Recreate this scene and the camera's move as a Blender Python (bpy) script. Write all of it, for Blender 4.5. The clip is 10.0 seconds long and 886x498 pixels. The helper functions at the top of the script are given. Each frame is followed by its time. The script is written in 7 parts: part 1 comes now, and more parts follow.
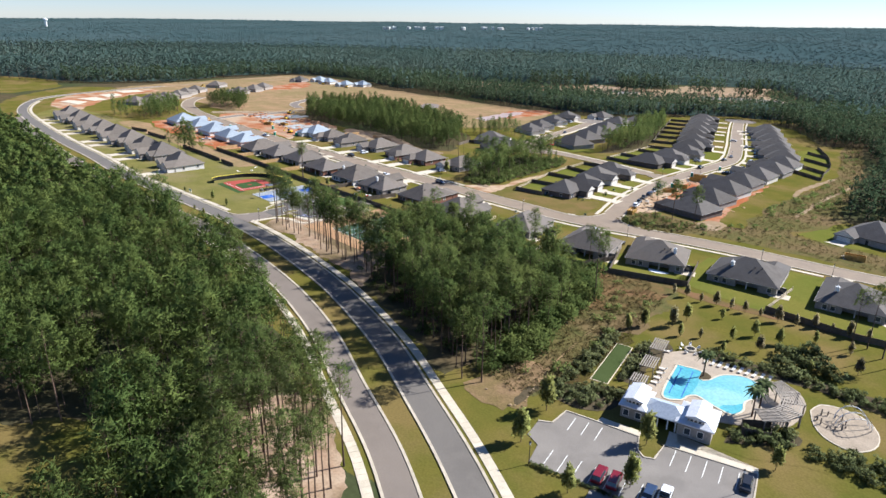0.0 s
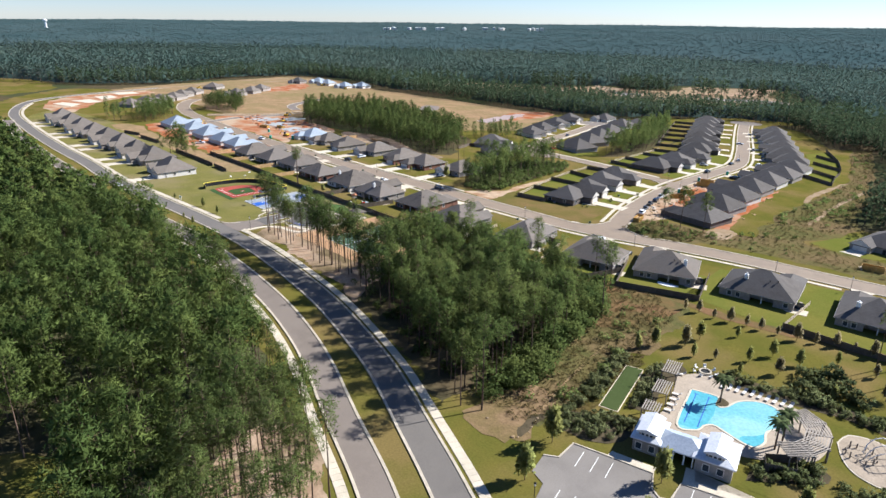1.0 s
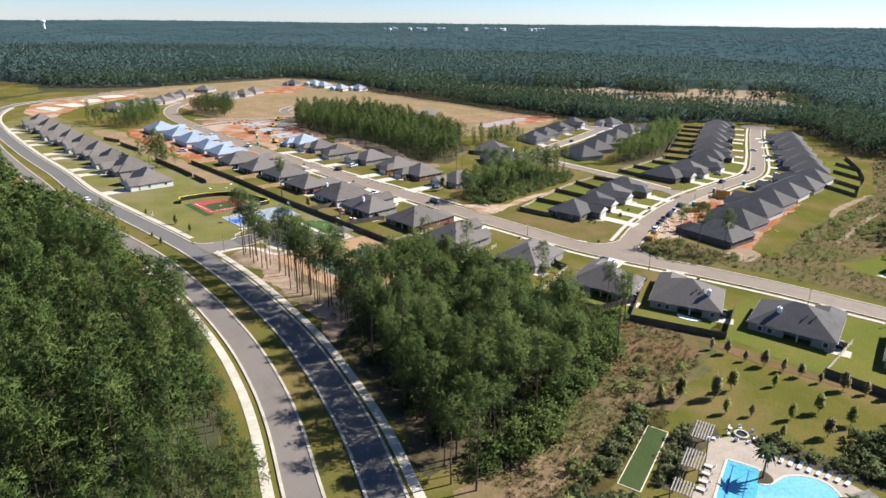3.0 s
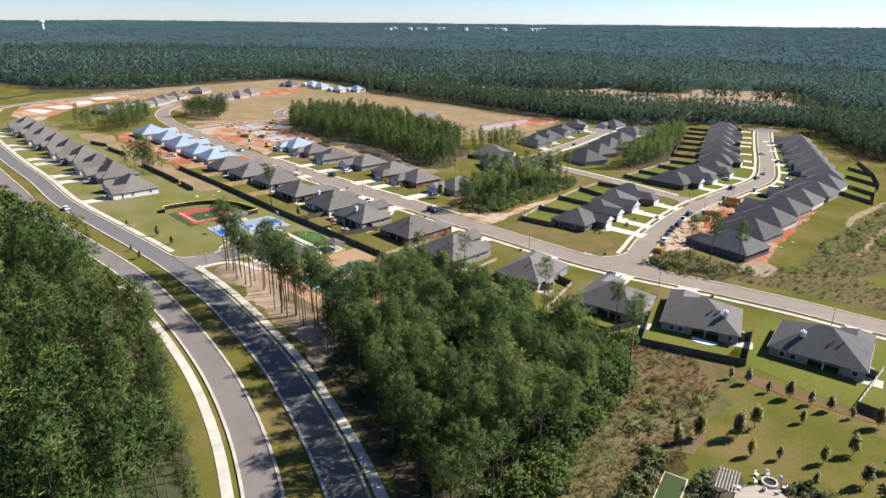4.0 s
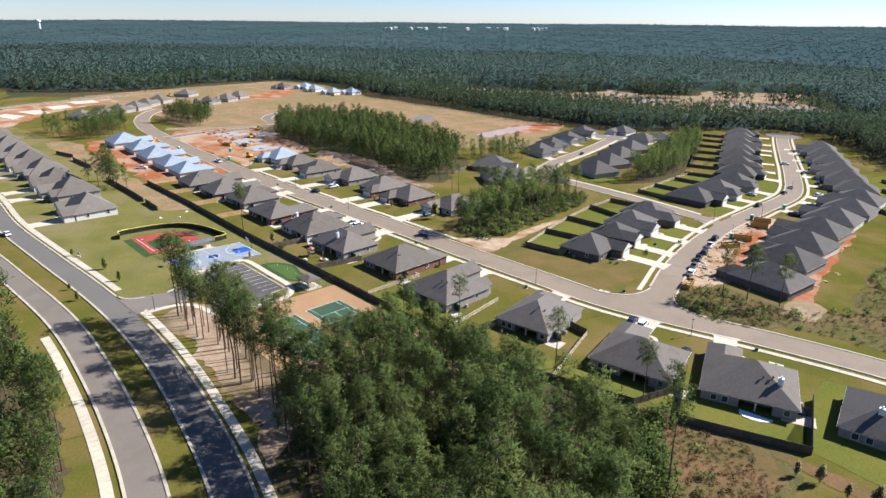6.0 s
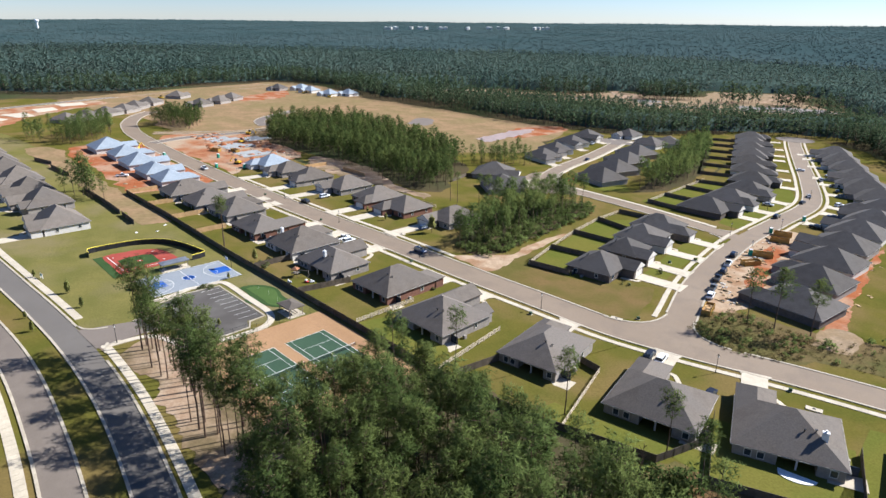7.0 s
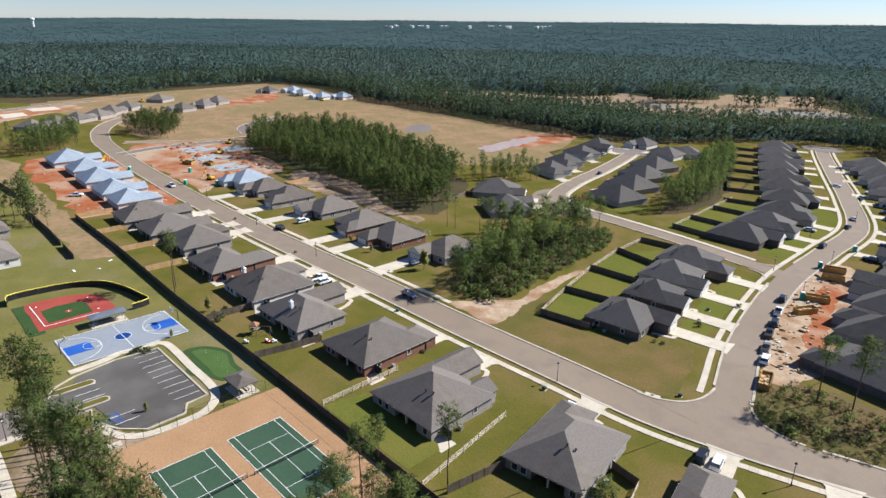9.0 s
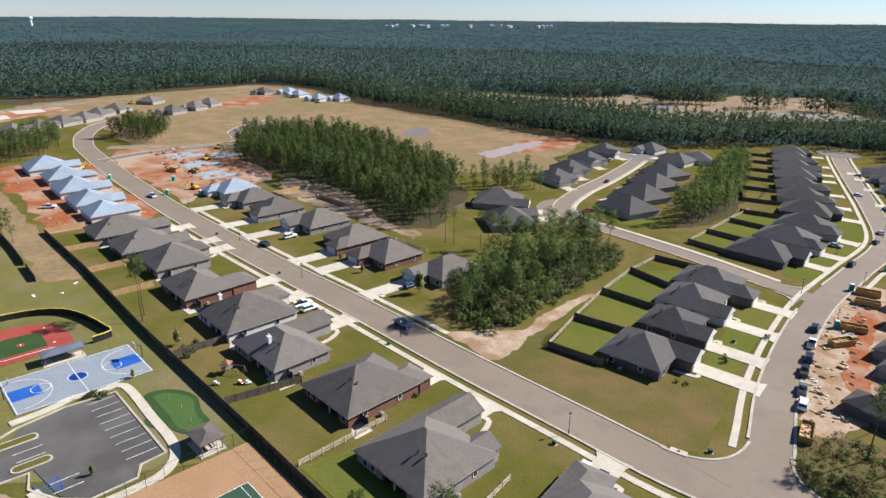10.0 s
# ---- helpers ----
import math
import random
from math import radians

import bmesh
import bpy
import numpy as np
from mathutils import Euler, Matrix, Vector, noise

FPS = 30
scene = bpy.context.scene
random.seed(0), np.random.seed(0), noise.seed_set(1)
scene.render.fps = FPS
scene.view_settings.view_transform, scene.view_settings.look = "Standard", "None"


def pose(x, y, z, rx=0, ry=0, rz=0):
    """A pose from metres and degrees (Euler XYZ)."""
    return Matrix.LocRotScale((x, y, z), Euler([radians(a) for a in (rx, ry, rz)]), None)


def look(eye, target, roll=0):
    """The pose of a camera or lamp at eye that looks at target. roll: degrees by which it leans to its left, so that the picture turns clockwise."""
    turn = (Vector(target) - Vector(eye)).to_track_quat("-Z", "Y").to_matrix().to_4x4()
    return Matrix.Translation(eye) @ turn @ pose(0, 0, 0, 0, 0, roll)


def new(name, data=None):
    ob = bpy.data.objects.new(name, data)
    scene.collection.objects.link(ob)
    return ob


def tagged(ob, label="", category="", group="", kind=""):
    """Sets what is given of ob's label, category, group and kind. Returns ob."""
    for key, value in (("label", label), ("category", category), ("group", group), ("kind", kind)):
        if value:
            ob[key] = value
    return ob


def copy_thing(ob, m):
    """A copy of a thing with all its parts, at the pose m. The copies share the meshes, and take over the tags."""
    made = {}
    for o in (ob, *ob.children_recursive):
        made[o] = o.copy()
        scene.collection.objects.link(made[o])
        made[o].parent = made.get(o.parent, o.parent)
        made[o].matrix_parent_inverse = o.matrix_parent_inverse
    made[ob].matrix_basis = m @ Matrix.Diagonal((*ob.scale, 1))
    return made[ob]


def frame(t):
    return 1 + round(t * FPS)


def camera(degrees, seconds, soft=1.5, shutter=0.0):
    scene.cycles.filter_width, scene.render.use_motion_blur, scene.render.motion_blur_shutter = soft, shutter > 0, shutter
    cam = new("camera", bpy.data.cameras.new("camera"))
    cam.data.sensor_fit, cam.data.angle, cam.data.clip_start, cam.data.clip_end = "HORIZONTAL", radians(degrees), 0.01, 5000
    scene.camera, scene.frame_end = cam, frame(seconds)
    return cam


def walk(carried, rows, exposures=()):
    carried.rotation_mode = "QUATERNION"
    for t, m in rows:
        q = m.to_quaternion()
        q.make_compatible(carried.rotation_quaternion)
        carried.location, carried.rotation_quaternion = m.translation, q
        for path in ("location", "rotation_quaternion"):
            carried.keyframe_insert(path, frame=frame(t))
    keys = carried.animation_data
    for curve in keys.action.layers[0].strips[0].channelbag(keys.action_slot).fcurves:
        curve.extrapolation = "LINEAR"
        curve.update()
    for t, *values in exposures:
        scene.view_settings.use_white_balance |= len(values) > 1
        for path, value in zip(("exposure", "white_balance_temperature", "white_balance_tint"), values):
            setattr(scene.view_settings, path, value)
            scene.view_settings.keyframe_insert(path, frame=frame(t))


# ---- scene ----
cam = camera(69.98, 10.0)
ROWS = [
    (0.0, 0.826, -0.873, 73.94, 45.114, -19.974, 0.725), (0.5, -2.606, 2.895, 73.921, 45.161, -19.951, 0.696),
    (1.0, -6.077, 6.979, 73.891, 45.205, -19.932, 0.669), (1.5, -9.604, 11.28, 73.854, 45.248, -19.918, 0.644),
    (2.0, -13.228, 15.761, 73.811, 45.289, -19.908, 0.62), (2.5, -17.007, 20.426, 73.765, 45.328, -19.902, 0.599),
    (3.0, -20.998, 25.302, 73.719, 45.366, -19.899, 0.58), (3.5, -25.254, 30.428, 73.675, 45.404, -19.9, 0.562),
    (4.0, -29.816, 35.837, 73.634, 45.44, -19.905, 0.547), (4.5, -34.707, 41.552, 73.598, 45.475, -19.913, 0.535),
    (5.0, -39.931, 47.577, 73.568, 45.509, -19.924, 0.524), (5.5, -45.472, 53.898, 73.545, 45.543, -19.938, 0.516),
    (6.0, -51.292, 60.476, 73.531, 45.576, -19.955, 0.511), (6.5, -57.34, 67.256, 73.525, 45.609, -19.975, 0.508),
    (7.0, -63.554, 74.168, 73.527, 45.642, -19.997, 0.508), (7.5, -69.865, 81.138, 73.539, 45.675, -20.021, 0.511),
    (8.0, -76.213, 88.098, 73.559, 45.708, -20.048, 0.517), (8.5, -82.551, 94.998, 73.588, 45.741, -20.077, 0.526),
    (9.0, -88.865, 101.829, 73.624, 45.774, -20.107, 0.538), (9.5, -95.183, 108.633, 73.667, 45.808, -20.139, 0.553),
    (10.0, -101.593, 115.536, 73.716, 45.843, -20.173, 0.571),
]
EXPOSURE, KELVIN = 1.22, 5950.0
# a roll to the right is a negative turn about the line of sight
walk(cam, [(t, pose(x, y, z, 90 + pitch, 0, yaw) @ pose(0, 0, 0, 0, 0, roll)) for t, x, y, z, yaw, pitch, roll in ROWS],
     [(0.0, EXPOSURE, KELVIN, 10.0), (5.0, EXPOSURE, KELVIN, 10.0), (10.0, EXPOSURE - 0.31, KELVIN, 10.0)])

# ---- daylight: a low autumn sun behind the houses ----
SUN_DIR = Vector((0.40, 0.92, 0)).normalized()
SUN_ELEV = 36.5
world = bpy.data.worlds.new("sky")
scene.world = world
world.use_nodes = True
wn = world.node_tree.nodes
sky = wn.new("ShaderNodeTexSky")
sky.sky_type, sky.sun_disc = "NISHITA", False
sky.sun_elevation, sky.sun_rotation = radians(SUN_ELEV), math.atan2(SUN_DIR.x, SUN_DIR.y)
sky.air_density, sky.dust_density, sky.ozone_density = 0.9, 0.0, 7.0
tint = wn.new("ShaderNodeMix")
tint.data_type, tint.blend_type = "RGBA", "MULTIPLY"
tint.inputs[0].default_value, tint.inputs[7].default_value = 1.0, (1.0, 0.965, 1.03, 1)
world.node_tree.links.new(sky.outputs[0], tint.inputs[6])
world.node_tree.links.new(tint.outputs[2], wn["Background"].inputs[0])
wn["Background"].inputs[1].default_value = 0.059
sun_data = bpy.data.lights.new("sun", "SUN")
sun_data.energy, sun_data.angle, sun_data.color = 4.9, radians(0.55), (1.0, 0.95, 0.87)
sun = new("sun", sun_data)
ch = math.cos(radians(SUN_ELEV))
sun.matrix_world = look((0, 0, 300), (-SUN_DIR.x * ch * 100, -SUN_DIR.y * ch * 100, 300 - math.sin(radians(SUN_ELEV)) * 100))


# ---- materials ----
def mat(name, c1, c2=None, rough=0.9, scale=0.5, fine=6.0, bump=0.0, metal=0.0, isl=0.0, obj=0.0, c3=None, big=0.05, detail=6, spec=0.2):
    """Two colours blended by a noise of `scale` (per metre) and one of `fine`, with a third colour over `big` patches."""
    m = bpy.data.materials.new(name)
    m.use_nodes = True
    nt = m.node_tree
    N, L = nt.nodes, nt.links
    b = N["Principled BSDF"]
    b.inputs["Roughness"].default_value, b.inputs["Metallic"].default_value = rough, metal
    b.inputs["Specular IOR Level"].default_value = spec
    c2 = c2 or tuple(v * 0.75 for v in c1)
    geo = N.new("ShaderNodeNewGeometry")

    def noise_at(s, d):
        n = N.new("ShaderNodeTexNoise")
        n.inputs["Scale"].default_value, n.inputs["Detail"].default_value = s, d
        L.new(geo.outputs["Position"], n.inputs["Vector"])
        return n.outputs[0]

    def ramp(v, a, z):
        r = N.new("ShaderNodeMapRange")
        r.inputs[1].default_value, r.inputs[2].default_value = a, z
        L.new(v, r.inputs[0])
        return r.outputs[0]

    def mix(f, a, c, blend="MIX"):
        x = N.new("ShaderNodeMix")
        x.data_type, x.blend_type = "RGBA", blend
        if isinstance(f, float):
            x.inputs[0].default_value = f
        else:
            L.new(f, x.inputs[0])
        for k, v in ((6, a), (7, c)):
            if isinstance(v, tuple):
                x.inputs[k].default_value = (*v, 1)
            else:
                L.new(v, x.inputs[k])
        return x.outputs[2]

    col = mix(ramp(noise_at(scale, detail), 0.35, 0.65), c1, c2)
    if c3:
        col = mix(ramp(noise_at(big, 5), 0.45, 0.62), col, c3)
    grain = noise_at(fine, 3)
    col = mix(0.5, col, mix(ramp(grain, 0.3, 0.7), (0.72, 0.72, 0.72), (1.28, 1.28, 1.28)), "MULTIPLY")
    if isl:
        h = N.new("ShaderNodeMapRange")
        h.inputs[3].default_value, h.inputs[4].default_value = 1 - isl, 1 + isl
        L.new(geo.outputs["Random Per Island"], h.inputs[0])
        col = mix(1.0, col, h.outputs[0], "MULTIPLY")
    if obj:
        o = N.new("ShaderNodeObjectInfo")
        h = N.new("ShaderNodeMapRange")
        h.inputs[3].default_value, h.inputs[4].default_value = 1 - obj, 1 + obj
        L.new(o.outputs["Random"], h.inputs[0])
        col = mix(1.0, col, h.outputs[0], "MULTIPLY")
    L.new(col, b.inputs["Base Color"])
    if bump:
        u = N.new("ShaderNodeBump")
        u.inputs["Strength"].default_value, u.inputs["Distance"].default_value = 0.6, bump
        L.new(grain, u.inputs["Height"])
        L.new(u.outputs[0], b.inputs["Normal"])
    return m


def leaf_mat(name, c1, c2, isl=0.35, obj=0.2, through_light=0.25, big=0.02):
    m = mat(name, c1, c2, rough=0.75, scale=big, fine=0.6, isl=isl, obj=obj, spec=0.0)
    N, L = m.node_tree.nodes, m.node_tree.links
    b = N["Principled BSDF"]
    t = N.new("ShaderNodeBsdfTranslucent")
    L.new(b.inputs["Base Color"].links[0].from_socket, t.inputs[0])
    if through_light > 0.45:
        # thin needles send on about as much light as they throw back
        x = N.new("ShaderNodeAddShader")
        L.new(b.outputs[0], x.inputs[0])
        L.new(t.outputs[0], x.inputs[1])
    else:
        x = N.new("ShaderNodeMixShader")
        x.inputs[0].default_value = through_light
        L.new(b.outputs[0], x.inputs[1])
        L.new(t.outputs[0], x.inputs[2])
    L.new(x.outputs[0], N["Material Output"].inputs[0])
    return m


M = {
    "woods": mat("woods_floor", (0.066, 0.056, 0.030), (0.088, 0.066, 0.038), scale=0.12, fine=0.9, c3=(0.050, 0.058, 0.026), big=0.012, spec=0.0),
    "lawn": mat("mown_grass", (0.116, 0.099, 0.023), (0.088, 0.087, 0.018), scale=0.12, fine=2.5, c3=(0.150, 0.110, 0.040), big=0.05, spec=0.0),
    # pale park grass, its colour lifted further to stand for haze
    "hazed_pale_lawn": mat("hazed_pale_turf", (0.160, 0.140, 0.045), (0.124, 0.117, 0.035), scale=0.1, fine=2.5, c3=(0.175, 0.145, 0.068), big=0.04, spec=0.0),
    "green_lawn": mat("green_turf", (0.102, 0.112, 0.022), (0.116, 0.118, 0.026), scale=0.15, fine=2.5, c3=(0.132, 0.122, 0.028), big=0.06, spec=0.0),
    "rough_grass": mat("rough_grass", (0.122, 0.098, 0.040), (0.084, 0.082, 0.030), scale=0.3, fine=1.8, c3=(0.140, 0.100, 0.050), big=0.06, bump=0.3, spec=0.0),
    "field": mat("dry_field", (0.275, 0.180, 0.102), (0.205, 0.146, 0.076), scale=0.08, fine=0.5, c3=(0.20, 0.152, 0.074), big=0.02, bump=0.25, spec=0.0),
    "red_dirt": mat("red_clay", (0.27, 0.086, 0.036), (0.30, 0.115, 0.055), scale=0.25, fine=1.2, c3=(0.35, 0.215, 0.14), big=0.07, bump=0.2, spec=0.0),
    "site_clay": mat("churned_clay", (0.33, 0.165, 0.090), (0.27, 0.105, 0.052), scale=0.16, fine=1.2, c3=(0.36, 0.265, 0.18), big=0.06, bump=0.2, spec=0.0),
    "sand": mat("pale_sand", (0.30, 0.225, 0.15), (0.225, 0.165, 0.105), scale=0.3, fine=1.6, c3=(0.24, 0.17, 0.10), big=0.12, spec=0.0),
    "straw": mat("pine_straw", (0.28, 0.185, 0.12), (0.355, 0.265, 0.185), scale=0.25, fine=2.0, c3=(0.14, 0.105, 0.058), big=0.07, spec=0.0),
    "mulch": mat("bark_mulch", (0.062, 0.052, 0.032), (0.090, 0.070, 0.044), scale=0.6, fine=4, spec=0.0),
    "asphalt": mat("asphalt", (0.152, 0.125, 0.103), (0.176, 0.146, 0.122), scale=0.06, fine=8, c3=(0.174, 0.144, 0.119), big=0.3, rough=0.85),
    "grey_asphalt": mat("grey_asphalt", (0.120, 0.107, 0.094), (0.142, 0.127, 0.112), scale=0.06, fine=8, c3=(0.136, 0.121, 0.106), big=0.3, rough=0.85),
    "pale_asphalt": mat("pale_asphalt", (0.176, 0.157, 0.138), (0.204, 0.183, 0.161), scale=0.08, fine=8, c3=(0.160, 0.143, 0.126), big=0.15, rough=0.85),
    "dark_asphalt": mat("new_asphalt", (0.094, 0.085, 0.075), (0.126, 0.115, 0.100), scale=0.12, fine=8, c3=(0.079, 0.070, 0.062), big=0.08, rough=0.8),
    "street": mat("worn_asphalt", (0.208, 0.157, 0.111), (0.232, 0.179, 0.129), scale=0.05, fine=6, c3=(0.200, 0.154, 0.113), big=0.2, rough=0.85),
    "concrete": mat("concrete", (0.53, 0.46, 0.355), (0.45, 0.39, 0.30), scale=0.4, fine=5, obj=0.06),
    "kerb": mat("kerb_concrete", (0.46, 0.40, 0.31), (0.36, 0.31, 0.24), scale=0.5, fine=5),
    "paint": mat("road_paint", (0.75, 0.74, 0.70), (0.62, 0.60, 0.56), scale=1.5, fine=8),
    "roof": mat("shingles", (0.132, 0.112, 0.094), (0.156, 0.133, 0.112), scale=0.5, fine=3.5, obj=0.16, rough=0.95, spec=0.1, c3=(0.142, 0.124, 0.108), big=0.12),
    "roof_dark": mat("dark_shingles", (0.098, 0.087, 0.078), (0.120, 0.107, 0.096), scale=0.5, fine=3.5, obj=0.16, rough=0.95, spec=0.1, c3=(0.112, 0.102, 0.094), big=0.12),
    "wrap": mat("roof_underlay", (0.25, 0.285, 0.32), (0.29, 0.325, 0.36), scale=0.3, fine=2, obj=0.06, rough=0.6),
    "brick_red": mat("red_brick", (0.22, 0.105, 0.070), (0.17, 0.085, 0.060), scale=1.2, fine=9, obj=0.12),
    "brick_grey": mat("grey_brick", (0.32, 0.285, 0.25), (0.25, 0.22, 0.195), scale=1.2, fine=9, obj=0.12),
    "brick_dark": mat("dark_brown_brick", (0.135, 0.108, 0.090), (0.100, 0.082, 0.070), scale=1.2, fine=9, obj=0.15),
    "siding": mat("pale_siding", (0.62, 0.58, 0.52), (0.55, 0.52, 0.47), scale=0.6, fine=6, obj=0.08),
    "white": mat("white_paint", (0.80, 0.79, 0.76), (0.72, 0.71, 0.68), scale=1.0, fine=6, rough=0.5),
    "gutter": mat("beige_gutter", (0.36, 0.335, 0.295), (0.31, 0.29, 0.255), scale=0.8, fine=5, rough=0.5, obj=0.25),
    "glass": mat("window_glass", (0.03, 0.04, 0.05), (0.05, 0.06, 0.07), scale=1, rough=0.08, spec=0.6),
    "garage": mat("garage_door", (0.66, 0.62, 0.55), (0.60, 0.56, 0.50), scale=1, fine=5, rough=0.6),
    "wood_fence": mat("weathered_fence", (0.145, 0.115, 0.085), (0.105, 0.085, 0.062), scale=1.2, fine=6, obj=0.15),
    "new_fence": mat("new_pine_fence", (0.48, 0.31, 0.15), (0.42, 0.27, 0.13), scale=1.2, fine=6, obj=0.1),
    "rail": mat("pale_rail", (0.55, 0.46, 0.335), (0.47, 0.39, 0.285), scale=1.2, fine=6, obj=0.1),
    "bark": mat("pine_bark", (0.125, 0.080, 0.055), (0.085, 0.060, 0.045), scale=1.2, fine=6, obj=0.2),
    "black": mat("black_metal", (0.02, 0.02, 0.022), (0.03, 0.03, 0.03), rough=0.45),
    "pine": leaf_mat("pine_needles", (0.045, 0.069, 0.021), (0.085, 0.107, 0.031), through_light=0.55, isl=0.1, big=0.11),
    "pine_dark": leaf_mat("wood_pine_needles", (0.045, 0.066, 0.021), (0.079, 0.096, 0.030), through_light=0.5, isl=0.1, big=0.1),
    # far pines: the blue of distance haze is mixed into the base colour
    "hazed_far_tree": leaf_mat("hazed_far_needles", (0.067, 0.106, 0.090), (0.091, 0.125, 0.102), big=0.006, through_light=0.2, isl=0.12),
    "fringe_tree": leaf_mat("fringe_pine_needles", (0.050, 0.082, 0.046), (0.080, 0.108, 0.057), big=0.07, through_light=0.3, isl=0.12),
    # canopy sheets: colour darkened for shade among the leaves, blued for haze
    "hazed_far_canopy": leaf_mat("hazed_shaded_far_needles", (0.044, 0.071, 0.060), (0.058, 0.084, 0.070), big=0.006, through_light=0.1, isl=0.0),
    "hazed_distant_canopy": leaf_mat("hazed_shaded_distant_needles", (0.039, 0.066, 0.068), (0.054, 0.081, 0.082), big=0.0025, through_light=0.1, isl=0.0),
    # haze painted into the needle colour again, bluest towards the horizon
    "hazed_distant_tree": leaf_mat("hazed_distant_needles", (0.051, 0.084, 0.086), (0.068, 0.098, 0.098), big=0.0025, through_light=0.1, isl=0.12),
    "shrub": leaf_mat("shrub_leaves", (0.128, 0.110, 0.045), (0.160, 0.126, 0.058), through_light=0.4, isl=0.15),
    "scrub_green": leaf_mat("scrub_leaves", (0.066, 0.092, 0.028), (0.092, 0.110, 0.036), through_light=0.5),
}


# ---- ground shape: a gently tilted plain that rises to low wooded hills far off ----
def Z(x, y):
    r = math.hypot(x + 300, y - 280)
    plain = 0.286 - 0.01364 * x - 0.02072 * y
    k = min(max((r - 750) / 1200, 0), 1)
    k = k * k * (3 - 2 * k)
    f = min(max((r - 900) / 4100, 0), 1)
    far = -8 + 50 * f ** 1.15 + 7 * noise.noise((x / 700, y / 700, 3.1)) * min(f * 4, 1)
    return plain * (1 - k) + far * k


def part(name, bm, material, parent, label=""):
    me = bpy.data.meshes.new(name)
    bm.to_mesh(me)
    bm.free()
    me.materials.append(material)
    ob = new(name, me)
    ob.parent = parent
    if label:
        ob["label"] = label
    return ob


def solid(name, verts, faces, material, parent=None, label=""):
    me = bpy.data.meshes.new(name)
    me.from_pydata(verts, [], faces)
    me.materials.append(material)
    ob = new(name, me)
    ob.parent = parent
    if label:
        ob["label"] = label
    return ob


def soup(name, verts, faces, material, parent=None, normals=None):
    """A large mesh of triangles from arrays."""
    me = bpy.data.meshes.new(name)
    nv, nf = len(verts), len(faces)
    me.vertices.add(nv)
    me.vertices.foreach_set("co", np.asarray(verts, np.float32).ravel())
    me.loops.add(nf * 3)
    me.loops.foreach_set("vertex_index", np.asarray(faces, np.int32).ravel())
    me.polygons.add(nf)
    me.polygons.foreach_set("loop_start", np.arange(0, nf * 3, 3, dtype=np.int32))
    me.update(calc_edges=True)
    if normals is not None:
        # leaves take the light of the mass that they belong to
        at = me.attributes.new("custom_normal", "FLOAT_VECTOR", "POINT")
        at.data.foreach_set("vector", np.asarray(normals, np.float32).ravel())
        me.update()
    me.materials.append(material)
    ob = new(name, me)
    ob.parent = parent
    return ob


def thing(name, x, y, rot=0.0, label="", category="", group="", dz=0.0):
    e = new(name)
    e.empty_display_size = 0.5
    e.matrix_world = pose(x, y, Z(x, y) + dz, 0, 0, rot)
    return tagged(e, label, category, group)


def box(bm, x, y, z, sx, sy, sz, rot=0.0, bevel=0.0):
    """A box with its base at z."""
    r = bmesh.ops.create_cube(bm, size=1.0, matrix=Matrix.Translation((x, y, z + sz / 2)) @ Matrix.Rotation(radians(rot), 4, "Z") @ Matrix.Diagonal((sx, sy, sz, 1)))
    if bevel:
        es = list({e for v in r["verts"] for e in v.link_edges})
        bmesh.ops.bevel(bm, geom=es, offset=bevel, segments=1, affect="EDGES")


def tube(bm, p, q, r0, r1, n=6):
    p, q = Vector(p), Vector(q)
    d = q - p
    bmesh.ops.create_cone(bm, cap_ends=True, segments=n, radius1=r0, radius2=r1, depth=d.length,
                          matrix=Matrix.Translation((p + q) / 2) @ d.to_track_quat("Z", "Y").to_matrix().to_4x4())


def spline(pts, step=4.0):
    """Points along a smooth curve through pts, about step metres apart."""
    P = [Vector((*p, 0)) for p in pts]
    P = [2 * P[0] - P[1]] + P + [2 * P[-1] - P[-2]]
    out = []
    for i in range(1, len(P) - 2):
        n = max(2, int((P[i + 1] - P[i]).length / step))
        for k in range(n):
            t = k / n
            a, b, c, d = P[i - 1], P[i], P[i + 1], P[i + 2]
            out.append(0.5 * (2 * b + (c - a) * t + (2 * a - 5 * b + 4 * c - d) * t * t + (3 * b - a - 3 * c + d) * t ** 3))
    return out + [P[-2]]


def offset(line, d):
    """The line moved d metres to its left."""
    out = []
    for i, p in enumerate(line):
        t = (line[min(i + 1, len(line) - 1)] - line[max(i - 1, 0)]).normalized()
        out.append(p + Vector((-t.y, t.x, 0)) * d)
    return out


def ribbon(name, left, right, dz, material, thick=0.0, parent=None):
    """A strip between two lines, dz over the ground, with sides of that thickness."""
    v, f = [], []
    for a, b in zip(left, right):
        za, zb = Z(a.x, a.y) + dz, Z(b.x, b.y) + dz
        v += [(a.x, a.y, za), (b.x, b.y, zb), (b.x, b.y, zb - thick - 0.3), (a.x, a.y, za - thick - 0.3)]
    n = len(v) // 4
    for i in range(n - 1):
        o, p = 4 * i, 4 * i + 4
        f.append((o, o + 1, p + 1, p))
        if thick:
            f += [(o + 1, o + 2, p + 2, p + 1), (o + 3, o, p, p + 3)]
    if thick:
        f += [(3, 2, 1, 0), (4 * n - 4, 4 * n - 3, 4 * n - 2, 4 * n - 1)]
    return solid(name, v, f, material, parent)


